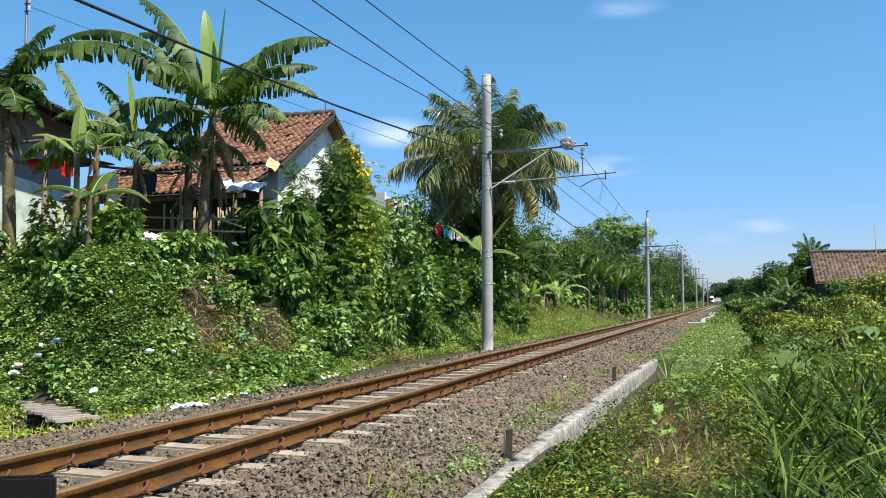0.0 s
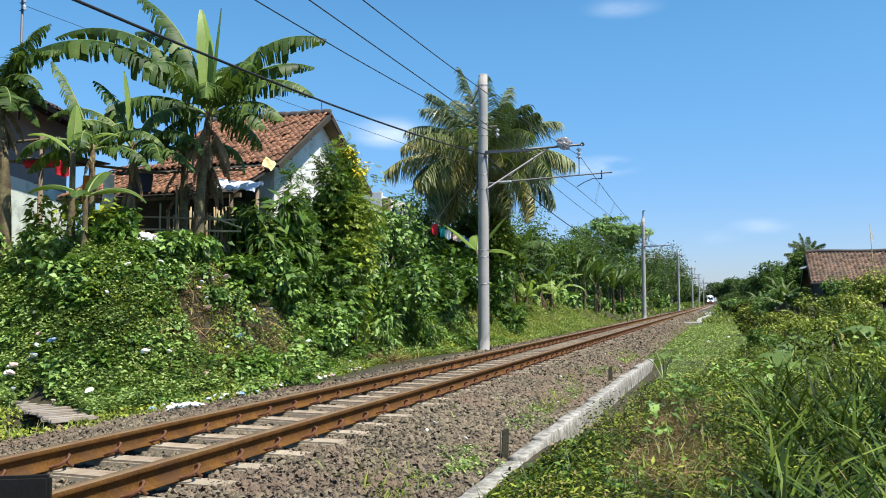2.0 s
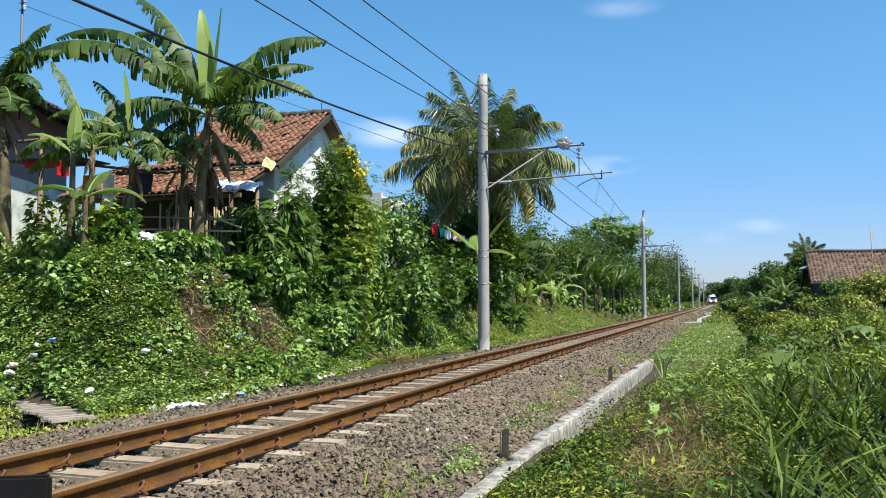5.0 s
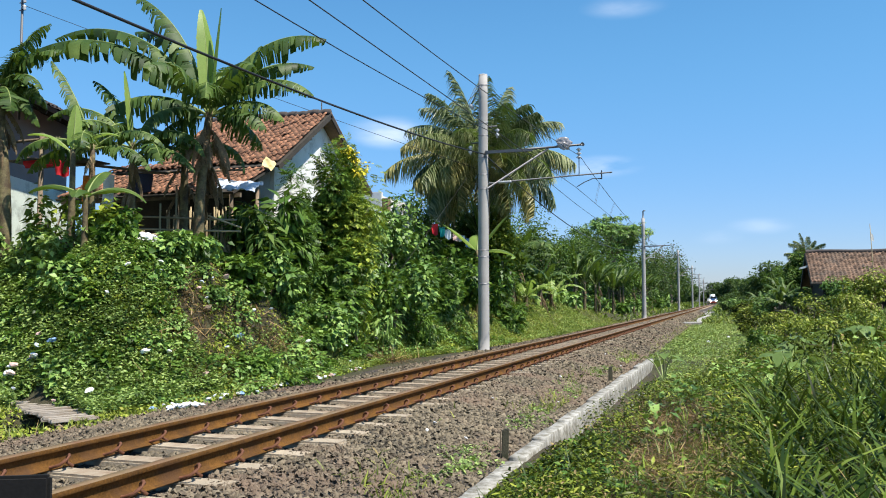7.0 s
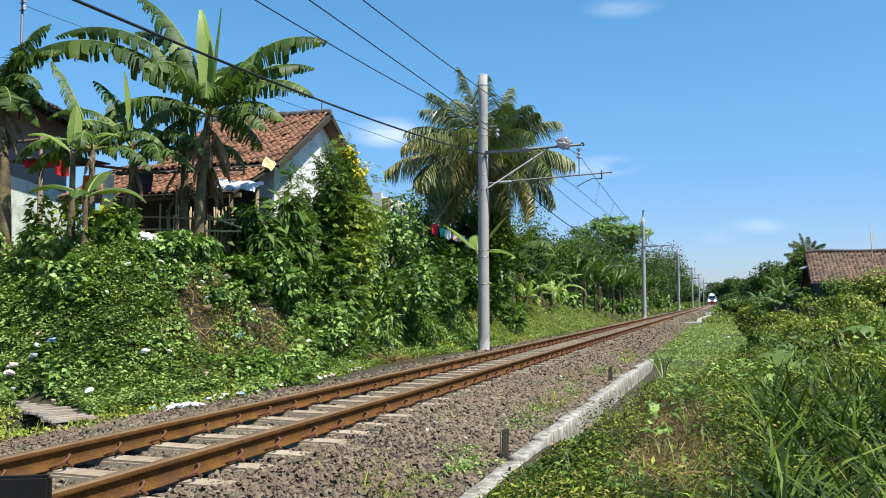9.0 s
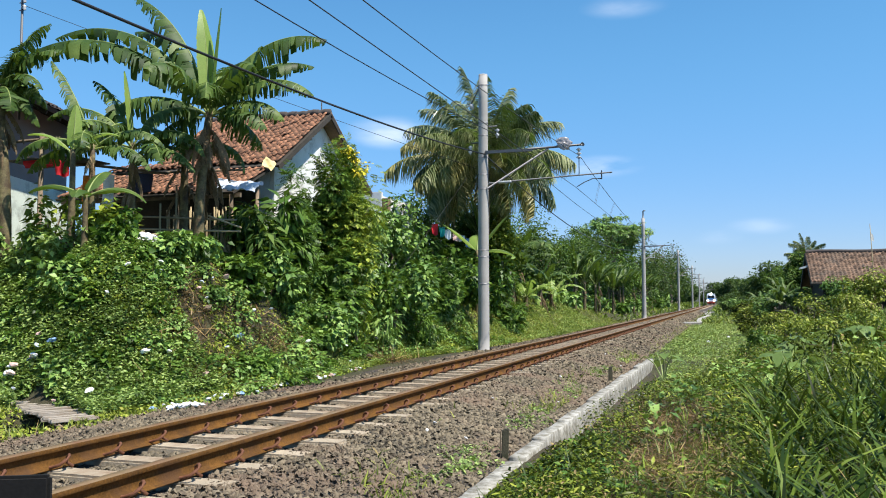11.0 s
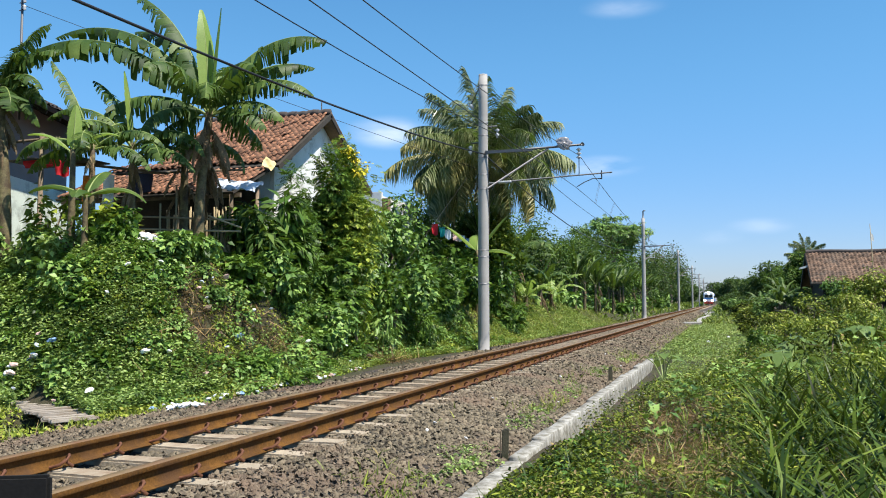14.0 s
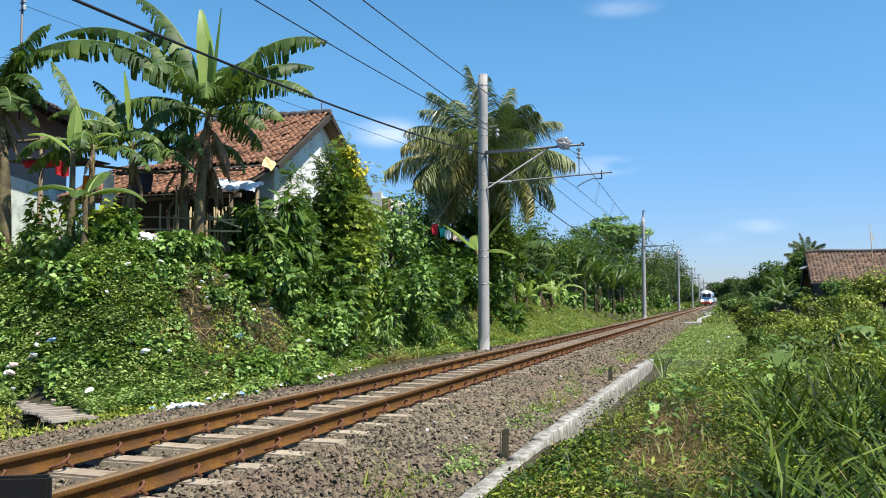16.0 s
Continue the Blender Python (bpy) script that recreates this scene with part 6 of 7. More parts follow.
def build_verge():
    """Short verge grass, weeds beside the drain wall, bushes and tall grass."""
    rng = np.random.default_rng(71)

    def put(name, mat, label, tmpl, x, y, z, size, pitch, yaw=None, spread=0.4):
        n = len(x)
        yaw = rng.uniform(0, 6.28, n) if yaw is None else yaw
        ob = attach(name, array_mesh(name, *scatter(tmpl, np.stack([x, y, z], 1), size, yaw, pitch, rng.normal(0, spread, n))), mat)
        tagged(ob, label, "weeds", kind="stuff")

    # short grass
    n = 34000
    y = 14 + 76 * rng.uniform(0, 1, n) ** 1.7
    x = rng.uniform(-2.15, 1.6, n) - 0.4 * smooth01(22, 30, y) * rng.uniform(0, 1, n)
    k = (y > 23.5) | (x > -1.25)
    x, y = x[k], y[k]
    put("verge_grass", F_LAWN, "short bright grass on the track verge", short_blade(0.10, 0.4), x, y, land(x, y) - 0.01, (0.06 + 0.0014 * y) * rng.uniform(0.6, 1.4, len(x)), rng.normal(0.95, 0.35, len(x)))
    # small clover leaves lying flat in the short grass
    n = 30000
    y = 14.5 + 46 * rng.uniform(0, 1, n) ** 1.4
    x = rng.uniform(-2.0, 0.9, n)
    k = ((y > 23.5) | (x > -1.3)) & (ripple(x * 1.7, y * 0.9 + 3) > rng.normal(-0.4, 0.3, n))
    x, y = x[k], y[k]
    put("verge_clover", F_HERB, "flat clover leaves in the short verge grass", SMALL, x, y, land(x, y) + 0.05 * rng.uniform(0, 1, len(x)), (0.035 + 0.0012 * y) * rng.uniform(0.6, 1.4, len(x)), rng.normal(0.1, 0.3, len(x)))
    # far grass along both sides of the line
    n = 10000
    y = 60 + 300 * rng.uniform(0, 1, n) ** 1.4
    x = np.where(rng.uniform(0, 1, n) < 0.5, rng.uniform(-12, -7.0, n), rng.uniform(-2.2, 4.0, n)) + track_x(y) - TRACK
    put("far_grass", F_BLADE, "grass along the distant line", short_blade(0.3, 0.5), x, y, land(x, y) - 0.02, (0.2 + 0.0022 * y) * rng.uniform(0.6, 1.3, n), rng.normal(0.9, 0.35, n))
    # weeds at the ballast edge
    n = 5000
    y = 6 + 20 * rng.uniform(0, 1, n)
    x = -2.25 - np.abs(rng.normal(0, 0.28, n))
    k = ripple(x * 2, y * 1.2) > 0.15
    x, y = x[k], y[k]
    put("edge_weeds", F_LAWN, "small weeds growing along the ballast edge", blade(0.1, 0.5), x, y, land(x, y), 0.10 * rng.uniform(0.5, 1.5, len(x)), rng.normal(0.9, 0.4, len(x)))
    # green patches where weeds have taken the ballast beside the wall
    spots = np.array(((-2.45, 13.6), (-2.5, 14.6), (-2.38, 10.6), (-2.45, 11.2), (-2.33, 7.7), (-2.4, 8.1), (-2.55, 17.6), (-2.5, 19.2), (-2.4, 22.0)))
    c = np.repeat(spots, 16, axis=0) + rng.normal(0, 1, (len(spots) * 16, 2)) * np.array((0.10, 0.35))
    c = c[c[:, 0] < -2.1]
    c = np.stack([c[:, 0], c[:, 1], land(c[:, 0], c[:, 1]) - 0.01], 1)
    ob = attach("ballast_weeds", array_mesh("ballast_weeds", *domes(rng, c, 0.07 * rng.uniform(0.6, 1.5, len(c)), 34, 0.04, SMALL)), F_HERB)
    tagged(ob, "low green weeds growing in the ballast edge", "weeds", kind="stuff")
    # low leafy weeds right of the drain wall
    n = 105000
    y = 2.2 + 26 * rng.uniform(0, 1, n) ** 1.6
    x = -1.92 + (0.5 + 9.0 * smooth01(2, 22, y)) * rng.uniform(0, 1, n)
    edge = -1.84 + 0.12 * smooth01(5, 8, y) + 0.46 * smooth01(9.5, 12, y) + 0.7 * smooth01(17, 21, y)
    edge = np.where(y > 14.5, np.maximum(edge, -0.95 + 0.13 * (y - 14.5)), edge)
    patch = ripple(x * 1.9, y * 1.3 + 1) + 0.5 * ripple(x * 4.1, y * 3.7)
    dry = np.exp(-(((x + 0.60) / 0.50) ** 4 + ((y - 9.6) / 3.0) ** 4))
    k = (x > edge) & (patch > rng.normal(-0.1, 0.3, n)) & (rng.uniform(0, 1, n) > dry * 0.86) & (rng.uniform(0, 1, n) > 0.75 * smooth01(0.1, 0.6, x) * (1 - smooth01(9, 13, y)))
    x, y, patch = x[k], y[k], patch[k]
    tall = np.clip(0.10 + 0.27 * patch, 0.03, 0.6) * (0.55 + 0.8 * smooth01(-1.2, 1.5, x)) + 0.14 * smooth01(-1.6, -1.1, x)
    near = smooth01(2.5, 8, y)
    put("verge_weeds", F_VERGE, "tangled yellow-green weeds on the verge", SMALL, x, y, land(x, y) + tall * rng.uniform(0, 1, len(x)) ** 0.6, (0.026 + 0.024 * near) * rng.uniform(0.6, 1.4, len(x)), rng.normal(0.2, 0.45, len(x)))
    # dark broad leaves in clumps
    n = 16000
    y = 9 + 30 * rng.uniform(0, 1, n) ** 1.3
    x = -0.9 + 9.5 * rng.uniform(0, 1, n)
    patch = ripple(x * 1.1 + 3, y * 0.8) + 0.4 * ripple(x * 2.7, y * 2.1)
    k = (patch > rng.normal(0.2, 0.2, n)) & (x > -1.0 + 0.14 * np.maximum(0, y - 14))
    x, y, patch = x[k], y[k], patch[k]
    put("broadleaf_weeds", F_BANK, "broad green leaves rising above the weeds", OVATE, x, y, land(x, y) + 0.15 + 0.45 * rng.uniform(0, 1, len(x)) * np.clip(patch, 0.2, 1.2), 0.14 * rng.uniform(0.6, 1.4, len(x)), rng.normal(0.1, 0.4, len(x)))
    # leafy mounds of several weeds
    for name, mat, cnt, per, rad, size, tmpl, label in (("verge_mounds", F_VERGE, 780, 130, 0.28, 0.044, SMALL, "mounds of small yellow-green weeds"), ("verge_vines", F_BANK2, 560, 70, 0.27, 0.085, LANCE, "bright vines over the verge weeds"),
                                                       ("verge_herbs", F_SHRUB, 420, 90, 0.26, 0.062, SMALL, "darker green herbs on the verge")):
        y = 4.5 + 30 * rng.uniform(0, 1, cnt) ** 1.5
        x = -1.5 + (0.9 + 0.42 * y) * rng.uniform(0, 1, cnt)
        k = (x > -1.55 + 0.16 * smooth01(5, 8, y) + 0.42 * smooth01(9.5, 12, y) + 1.3 * smooth01(15, 22, y)) & (rng.uniform(0, 1, cnt) > np.exp(-(((x + 0.60) / 0.56) ** 4 + ((y - 9.6) / 3.2) ** 4)))
        k &= x > -0.85 + 0.13 * (y - 14.5)
        k &= rng.uniform(0, 1, cnt) > 0.7 * smooth01(0.2, 0.7, x) * (1 - smooth01(8, 12, y))
        x, y = x[k], y[k]
        grown = 0.6 + 0.6 * smooth01(4, 12, y)
        ob = attach(name, array_mesh(name, *domes(rng, np.stack([x, y, land(x, y) + 0.02 + 0.10 * smooth01(-1.5, -1.0, x) * (1 - smooth01(-0.9, -0.2, x))], 1), rad * grown * rng.uniform(0.6, 1.6, len(x)), per, size, tmpl)), mat)
        tagged(ob, label, "weeds", kind="stuff")
    # straw
    n = 21000
    x, y = rng.normal(-0.62, 0.36, n), rng.normal(9.4, 2.0, n)
    k = (x > -1.4) & (y > 3.0)
    x, y = x[k], y[k]
    put("dry_straw", F_STRAW, "cut dry straw lying among the weeds", short_blade(0.035, 0.25), x, y, land(x, y) + 0.03 + 0.16 * rng.uniform(0, 1, len(x)), 0.17 * rng.uniform(0.5, 1.3, len(x)), rng.normal(0.1, 0.4, len(x)))
    # thin blades growing through the weeds
    n = 11000
    y = 3.0 + 13 * rng.uniform(0, 1, n) ** 1.4
    x = -1.6 + (1.2 + 0.3 * y) * rng.uniform(0, 1, n)
    k = (rng.uniform(0, 1, n) > 0.8 * smooth01(-0.2, 0.5, x)) & (x > -1.6 + 0.3 * smooth01(5, 9, y))
    x, y = x[k], y[k]
    n = len(x)
    put("thin_grass", F_BLADE, "thin grass blades growing through the weeds", short_blade(0.05, 0.55), x, y, land(x, y) + 0.12 * rng.uniform(0, 1, n), 0.24 * rng.uniform(0.5, 1.3, n), rng.normal(0.95, 0.35, n))
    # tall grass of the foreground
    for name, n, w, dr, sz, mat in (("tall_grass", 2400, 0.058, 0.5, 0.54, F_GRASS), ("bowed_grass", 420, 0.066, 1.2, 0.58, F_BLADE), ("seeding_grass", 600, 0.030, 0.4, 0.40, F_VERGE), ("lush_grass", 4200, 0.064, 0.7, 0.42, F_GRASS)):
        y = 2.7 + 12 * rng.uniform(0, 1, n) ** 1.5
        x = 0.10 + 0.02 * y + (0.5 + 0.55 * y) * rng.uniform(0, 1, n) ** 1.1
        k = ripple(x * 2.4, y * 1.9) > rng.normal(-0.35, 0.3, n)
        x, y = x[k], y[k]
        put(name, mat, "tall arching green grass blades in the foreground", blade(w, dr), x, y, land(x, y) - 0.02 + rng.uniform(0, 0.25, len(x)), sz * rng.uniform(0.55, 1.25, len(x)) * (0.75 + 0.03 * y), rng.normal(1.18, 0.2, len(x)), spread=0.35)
    n = 15000
    y = 12 + 34 * rng.uniform(0, 1, n) ** 1.3
    x = 0.8 + (0.34 * y) * rng.uniform(0, 1, n)
    k = ripple(x * 1.4 + 1, y * 0.9) > rng.normal(-0.1, 0.4, n)
    x, y = x[k], y[k]
    put("meadow_grass", F_BLADE, "sunny yellow-green grass on the rising ground", blade(0.045, 0.5), x, y, land(x, y), 0.55 * rng.uniform(0.5, 1.3, len(x)), rng.normal(1.15, 0.25, len(x)))


build_verge()

# ================= small things =================


def cloth_material(name, colour):
    return material(name, colour, 0.9, vary=0.2, scale=3, fine=40, bump=0.2)


M_RED, M_TEAL, M_PINK, M_BLUE = cloth_material("red cloth", (0.55, 0.02, 0.03)), cloth_material("teal cloth", (0.02, 0.33, 0.28)), cloth_material("pale pink cloth", (0.62, 0.42, 0.36)), cloth_material("grey-blue cloth", (0.20, 0.32, 0.50))
M_CWHITE, M_ORANGE, M_NAVY, M_YELLOW = cloth_material("white cloth", (0.75, 0.75, 0.75)), cloth_material("orange cloth", (0.62, 0.17, 0.02)), cloth_material("dark striped cloth", (0.05, 0.05, 0.10)), cloth_material("pale yellow sheet", (0.66, 0.55, 0.27))
M_BAG = foliage("thin plastic film", (0.40, 0.42, 0.44), (0.45, 0.47, 0.48), (0.5, 0.5, 0.5), rough=0.3, through_colour=(0.6, 0.62, 0.64), translucent=0.5)
M_TARP = material("crumpled silver tarpaulin", (0.55, 0.60, 0.68), 0.5, vary=0.25, scale=5, fine=30, bump=0.2)


def hanging_cloth(at, w, h, mat, seed, label, rz=18, name="hanging_cloth", group="laundry", fold=0.05):
    rng = np.random.default_rng(seed)
    nx, nz = 9, 9
    ph = rng.uniform(0, 6, 3)
    verts = []
    for s in (0.0, 0.008):
        for j in range(nz):
            for i in range(nx):
                u, v = i / (nx - 1), j / (nz - 1)
                verts.append(((u - 0.5) * w * (1 - 0.12 * v * math.sin(3 * v + ph[0])), s + fold * v * math.sin(9 * u + ph[1]) + 0.02 * math.sin(5 * v + ph[2]), -v * h * (1 + 0.08 * math.sin(6 * u + ph[0]))))
    faces = []
    for s in (0, nx * nz):
        for j in range(nz - 1):
            for i in range(nx - 1):
                faces.append((s + j * nx + i, s + j * nx + i + 1, s + (j + 1) * nx + i + 1, s + (j + 1) * nx + i))
    ob = attach(name, array_mesh(name, np.array(verts), np.array(faces)), mat, smooth=True)
    ob.matrix_basis = pose(*at, 0, 0, rz)
    return tagged(ob, label, "laundry", group)


def crumpled_sheet(at, w, h, mat, seed, label, turn):
    """A stiff sheet flung down in sharp creases, with a ragged outline."""
    rng = np.random.default_rng(seed)
    nx, ny = 15, 9
    crease = rng.normal(0, 1, (4, 3))
    verts = []
    for s in (0.0, -0.006):
        for j in range(ny):
            for i in range(nx):
                u, v = i / (nx - 1), j / (ny - 1)
                ragged = 1 - 0.35 * abs(math.sin(3.1 * u + seed)) * (j == ny - 1) - 0.16 * math.sin(7 * u + seed) * v
                z = sum(0.035 * abs(math.sin(5 * a * u + 4 * b * v + 3 * c)) for a, b, c in crease) + s
                verts.append(((u - 0.5) * w * (1 + 0.1 * math.sin(4 * v + seed)), (v - 0.5) * h * ragged, z))
    faces = [(o + j * nx + i, o + j * nx + i + 1, o + (j + 1) * nx + i + 1, o + (j + 1) * nx + i) for o in (0, nx * ny) for j in range(ny - 1) for i in range(nx - 1)]
    ob = attach("sheet", array_mesh("sheet", np.array(verts), np.array(faces)), mat)
    ob.matrix_basis = pose(*at, *turn)
    return tagged(ob, label, "sheet", "sheets")


def build_laundry():
    a, b = Vector((-10.5, 31.2, 4.05)), Vector((-9.65, 32.5, 3.62))
    rng = np.random.default_rng(4)
    ob = attach("clothes_line", array_mesh("clothes_line", *tube(sagging(a - (b - a) * 0.2, b + (b - a) * 0.4, 0.05), 0.012, 5)), M_WIRE)
    tagged(ob, "thin clothes line strung in the garden", "clothes line")
    for k, (f, w, h, m, label) in enumerate(((0.0, 0.30, 0.55, M_RED, "bright red cloth drying on the line"), (0.23, 0.28, 0.5, M_TEAL, "teal green cloth drying on the line"), (0.42, 0.28, 0.5, M_CWHITE, "white patterned shirt drying on the line"),
                                             (0.68, 0.32, 0.42, M_PINK, "pale pink cloth drying on the line"), (0.88, 0.26, 0.3, M_CWHITE, "small white cloth on the line"), (1.1, 0.3, 0.5, M_BLUE, "grey-blue cloth drying on the line"))):
        hanging_cloth(a.lerp(b, f) - Vector((0, 0, 0.01)), w * 0.85, h * 0.75, m, 40 + k, label, rz=40)
    # washing and rags by the left house
    hanging_cloth((-13.7, 14.6, 4.1), 1.0, 0.18, M_RED, 51, "red cloth awning edge sagging between poles", rz=0)
    hanging_cloth((-13.05, 14.5, 4.02), 0.26, 0.33, M_RED, 52, "red rag hanging under the awning", rz=25)
    hanging_cloth((-12.75, 14.9, 3.75), 0.2, 0.75, M_ORANGE, 53, "orange cloth hanging from a pole")
    hanging_cloth((-12.3, 15.0, 3.75), 0.24, 0.75, M_CWHITE, 54, "white towel hanging from a pole")
    hanging_cloth((-11.95, 15.6, 3.85), 0.5, 0.42, M_NAVY, 55, "dark striped cloth hanging from the pole")
    t = thing("drying_rack", (0, 0, 0), "drying rack of dark wooden poles before the house", "drying rack")
    for p, q, r in (((-13.15, 14.0, 1.7), (-13.12, 14.0, 4.5), 0.05), ((-14.6, 14.3, 4.42), (-12.6, 13.9, 4.36), 0.03), ((-14.4, 14.9, 4.2), (-11.4, 15.8, 3.85), 0.03), ((-12.6, 15.6, 3.86), (-9.9, 16.4, 3.95), 0.025)):
        tube_part("pole", [p, q], r, M_WOOD, t)
    bm = bmesh.new()
    box(bm, -14.6, -12.75, 14.55, 15.6, 4.08, 4.11, 0, pose(0, 0, 0))
    part("awning", bm, M_DARK, t, "dark sheet awning")
    f = thing("bamboo_fence", (0, 0, 0), "broken fence of bleached bamboo poles on the terrace", "bamboo fence")
    for p, q in (((-11.6, 15.0, 2.85), (-9.75, 15.9, 2.80)), ((-10.6, 15.6, 3.0), (-9.55, 15.75, 2.62)), ((-11.7, 15.1, 2.6), (-9.6, 15.8, 2.55)), ((-10.9, 15.4, 2.3), (-10.9, 15.4, 3.5)), ((-11.0, 15.0, 2.2), (-11.0, 15.0, 3.1))):
        tube_part("pole", [p, q], 0.02, M_BAMBOO, f)
    crumpled_sheet((-10.22, 16.72, 3.60), 0.95, 0.42, M_TARP, 61, "crumpled silver tarpaulin thrown over the lean-to edge", (38, 4, 14))
    crumpled_sheet((-10.46, 18.42, 4.36), 0.28, 0.34, M_YELLOW, 62, "pale yellow sheet tied at the roof corner", (55, 25, 30))


build_laundry()


def build_plank_bridge():
    t = thing("plank_bridge", (0, 0, 0), "small footbridge of bleached planks over a drain", "footbridge")
    bm = bmesh.new()
    box(bm, -0.29, 0.29, -0.05, 0.05, -0.022, 0.022, 0.008)
    me = bpy.data.meshes.new("plank")
    bm.to_mesh(me)
    bm.free()
    me.materials.append(M_PLANK)
    rng = np.random.default_rng(9)
    for k in range(21):
        f = k / 20
        o = attach("plank", me, None, t)
        o.matrix_basis = pose(-9.9 + 2.12 * f + rng.normal(0, 0.02), 10.46 - 1.556 * f + rng.normal(0, 0.03), -0.385 + rng.normal(0, 0.008), rng.normal(0, 3), rng.normal(0, 2), 50 + rng.normal(0, 5)) @ Matrix.Diagonal((rng.uniform(0.85, 1.15), 1, 1, 1))
    for s in (-0.14, 0.2):
        tube_part("bearer", [(-10.0 + 0.592 * s, 10.53 + 0.806 * s, -0.445), (-7.68 + 0.592 * s, 8.83 + 0.806 * s, -0.445)], 0.026, M_WOOD, t)


build_plank_bridge()


def build_stick_pile():
    t = thing("stick_pile", (-10.75, 13.75, float(land(-10.75, 13.75)) + 0.12), "pile of dry sticks and pale sacks on the terrace edge", "stick pile")
    rng = np.random.default_rng(23)
    for k in range(22):
        a, r = rng.uniform(-0.5, 0.9), rng.uniform(0.3, 0.6)
        c = Vector((rng.normal(0, 0.18), rng.normal(0, 0.15), rng.uniform(0.0, 0.22)))
        d = Vector((math.cos(a), math.sin(a), rng.uniform(-0.25, 0.3))) * r
        tube_part("stick", [c - d, c + Vector((0, 0, 0.02)), c + d], 0.014, M_BAMBOO, t, sides=5)
    for k in range(3):
        bm = bmesh.new()
        bmesh.ops.create_icosphere(bm, subdivisions=2, radius=0.17)
        for v in bm.verts:
            v.co *= rng.uniform(0.75, 1.1)
            v.co.z *= 0.55
        o = part("sack", bm, M_CWHITE, t, "crumpled pale sack")
        o.location = (0.12 + 0.14 * k, -0.22 + 0.1 * k, 0.08)


build_stick_pile()


def build_arm_bag():
    """A thin plastic bag that the wind has wrapped round the cantilever."""
    rng = np.random.default_rng(19)
    bm = bmesh.new()
    bmesh.ops.create_icosphere(bm, subdivisions=3, radius=0.2)
    for v in bm.verts:
        v.co *= rng.uniform(0.7, 1.15)
        v.co.y *= 0.4
        v.co.x *= 1.25
    ob = part("plastic_bag", bm, M_BAG)
    ob.matrix_basis = pose(-4.62, 26.17, 5.93, 0, 20, 10)
    tagged(ob, "thin pale plastic bag caught on the mast arm", "plastic bag")


build_arm_bag()


def build_litter():
    rng = np.random.default_rng(17)
    mats = [M_CWHITE, M_CWHITE, M_PINK, M_BLUE, M_TARP, M_PINK, M_TARP, M_WOOD]
    meshes = []
    for k in range(5):
        bm = bmesh.new()
        bmesh.ops.create_icosphere(bm, subdivisions=2, radius=0.5)
        for v in bm.verts:
            v.co *= rng.uniform(0.55, 1.1)
            v.co.z *= 0.45
        me = bpy.data.meshes.new("litter")
        bm.to_mesh(me)
        bm.free()
        meshes.append(me)
    spots = [(rng.uniform(-10.1, -7.9), rng.uniform(9.5, 22), rng.uniform(0.07, 0.2), int(rng.integers(0, 8))) for _ in range(46)]
    spots += [(-7.42 + rng.normal(0, 0.06), 10.6 + rng.normal(0, 0.16), 0.13, 0) for _ in range(14)]
    spots += [(-7.5 + rng.normal(0, 0.07), 12.3 + rng.normal(0, 0.7), 0.09, 6) for _ in range(12)]
    spots += [(float(bank_foot(yy)) + 0.1 + rng.normal(0, 0.08), yy, rng.uniform(0.06, 0.15), int(rng.integers(0, 7))) for yy in rng.uniform(10.2, 18.5, 46)]
    spots += [(-10.3 + rng.normal(0, 0.22), 10.75 + rng.normal(0, 0.15), rng.uniform(0.08, 0.2), int(rng.integers(0, 7))) for _ in range(12)]
    spots += [(-10.0 + rng.normal(0, 0.15), 13.2 + rng.normal(0, 0.2), 0.22, 0) for _ in range(7)]
    spots += [(rng.uniform(-3.4, -2.2), rng.uniform(6, 22), 0.05, 0) for _ in range(8)]
    spots += [(-0.52, 9.2, 0.22, 6), (-1.35, 13.2, 0.2, 6), (-1.3, 14.6, 0.22, 0), (-0.6, 33, 0.25, 0), (0.1, 38, 0.2, 0)]
    for x, y, s, m in spots:
        src = meshes[int(rng.integers(0, 5))].copy()
        src.materials.append(mats[m])
        o = new("litter", src)
        o.matrix_basis = pose(x, y, float(land(x, y)) + 0.05 + ((0.26 if m in (0, 1, 2, 6) else 0.14) if x < -8 else 0.0), rng.uniform(-30, 30), rng.uniform(-30, 30), rng.uniform(0, 360)) @ Matrix.Diagonal((s, s * rng.uniform(0.5, 1), s, 1))
        tagged(o, "crumpled scrap of plastic litter among the weeds" if x < -7.3 or x > -1.9 else "pale scrap of litter on the ballast", "litter", "litter")


build_litter()

# ================= the train =================
M_TWHITE = material("white train paint", (0.72, 0.74, 0.76), 0.4, vary=0.06, bump=0.0, dirt=(0.5, 0.5, 0.48), dirt_scale=0.8, dirt_amount=0.2)
M_TBLUE = material("blue train paint", (0.05, 0.20, 0.52), 0.4, vary=0.08, bump=0.0)
M_TRED = material("red buffer beam", (0.40, 0.05, 0.03), 0.5, vary=0.1, bump=0.0)
M_TGLASS = material("dark train window", (0.015, 0.02, 0.025), 0.08, vary=0.05, bump=0.0, spec=0.6)
M_UNDER = material("dark underframe", (0.04, 0.035, 0.03), 0.8, vary=0.2, bump=0.1)
M_LAMP = glow("lit headlight", (1.0, 0.96, 0.88), 22.0)
M_LAMP2 = glow("lit lower headlight", (1.0, 0.97, 0.92), 12.0)


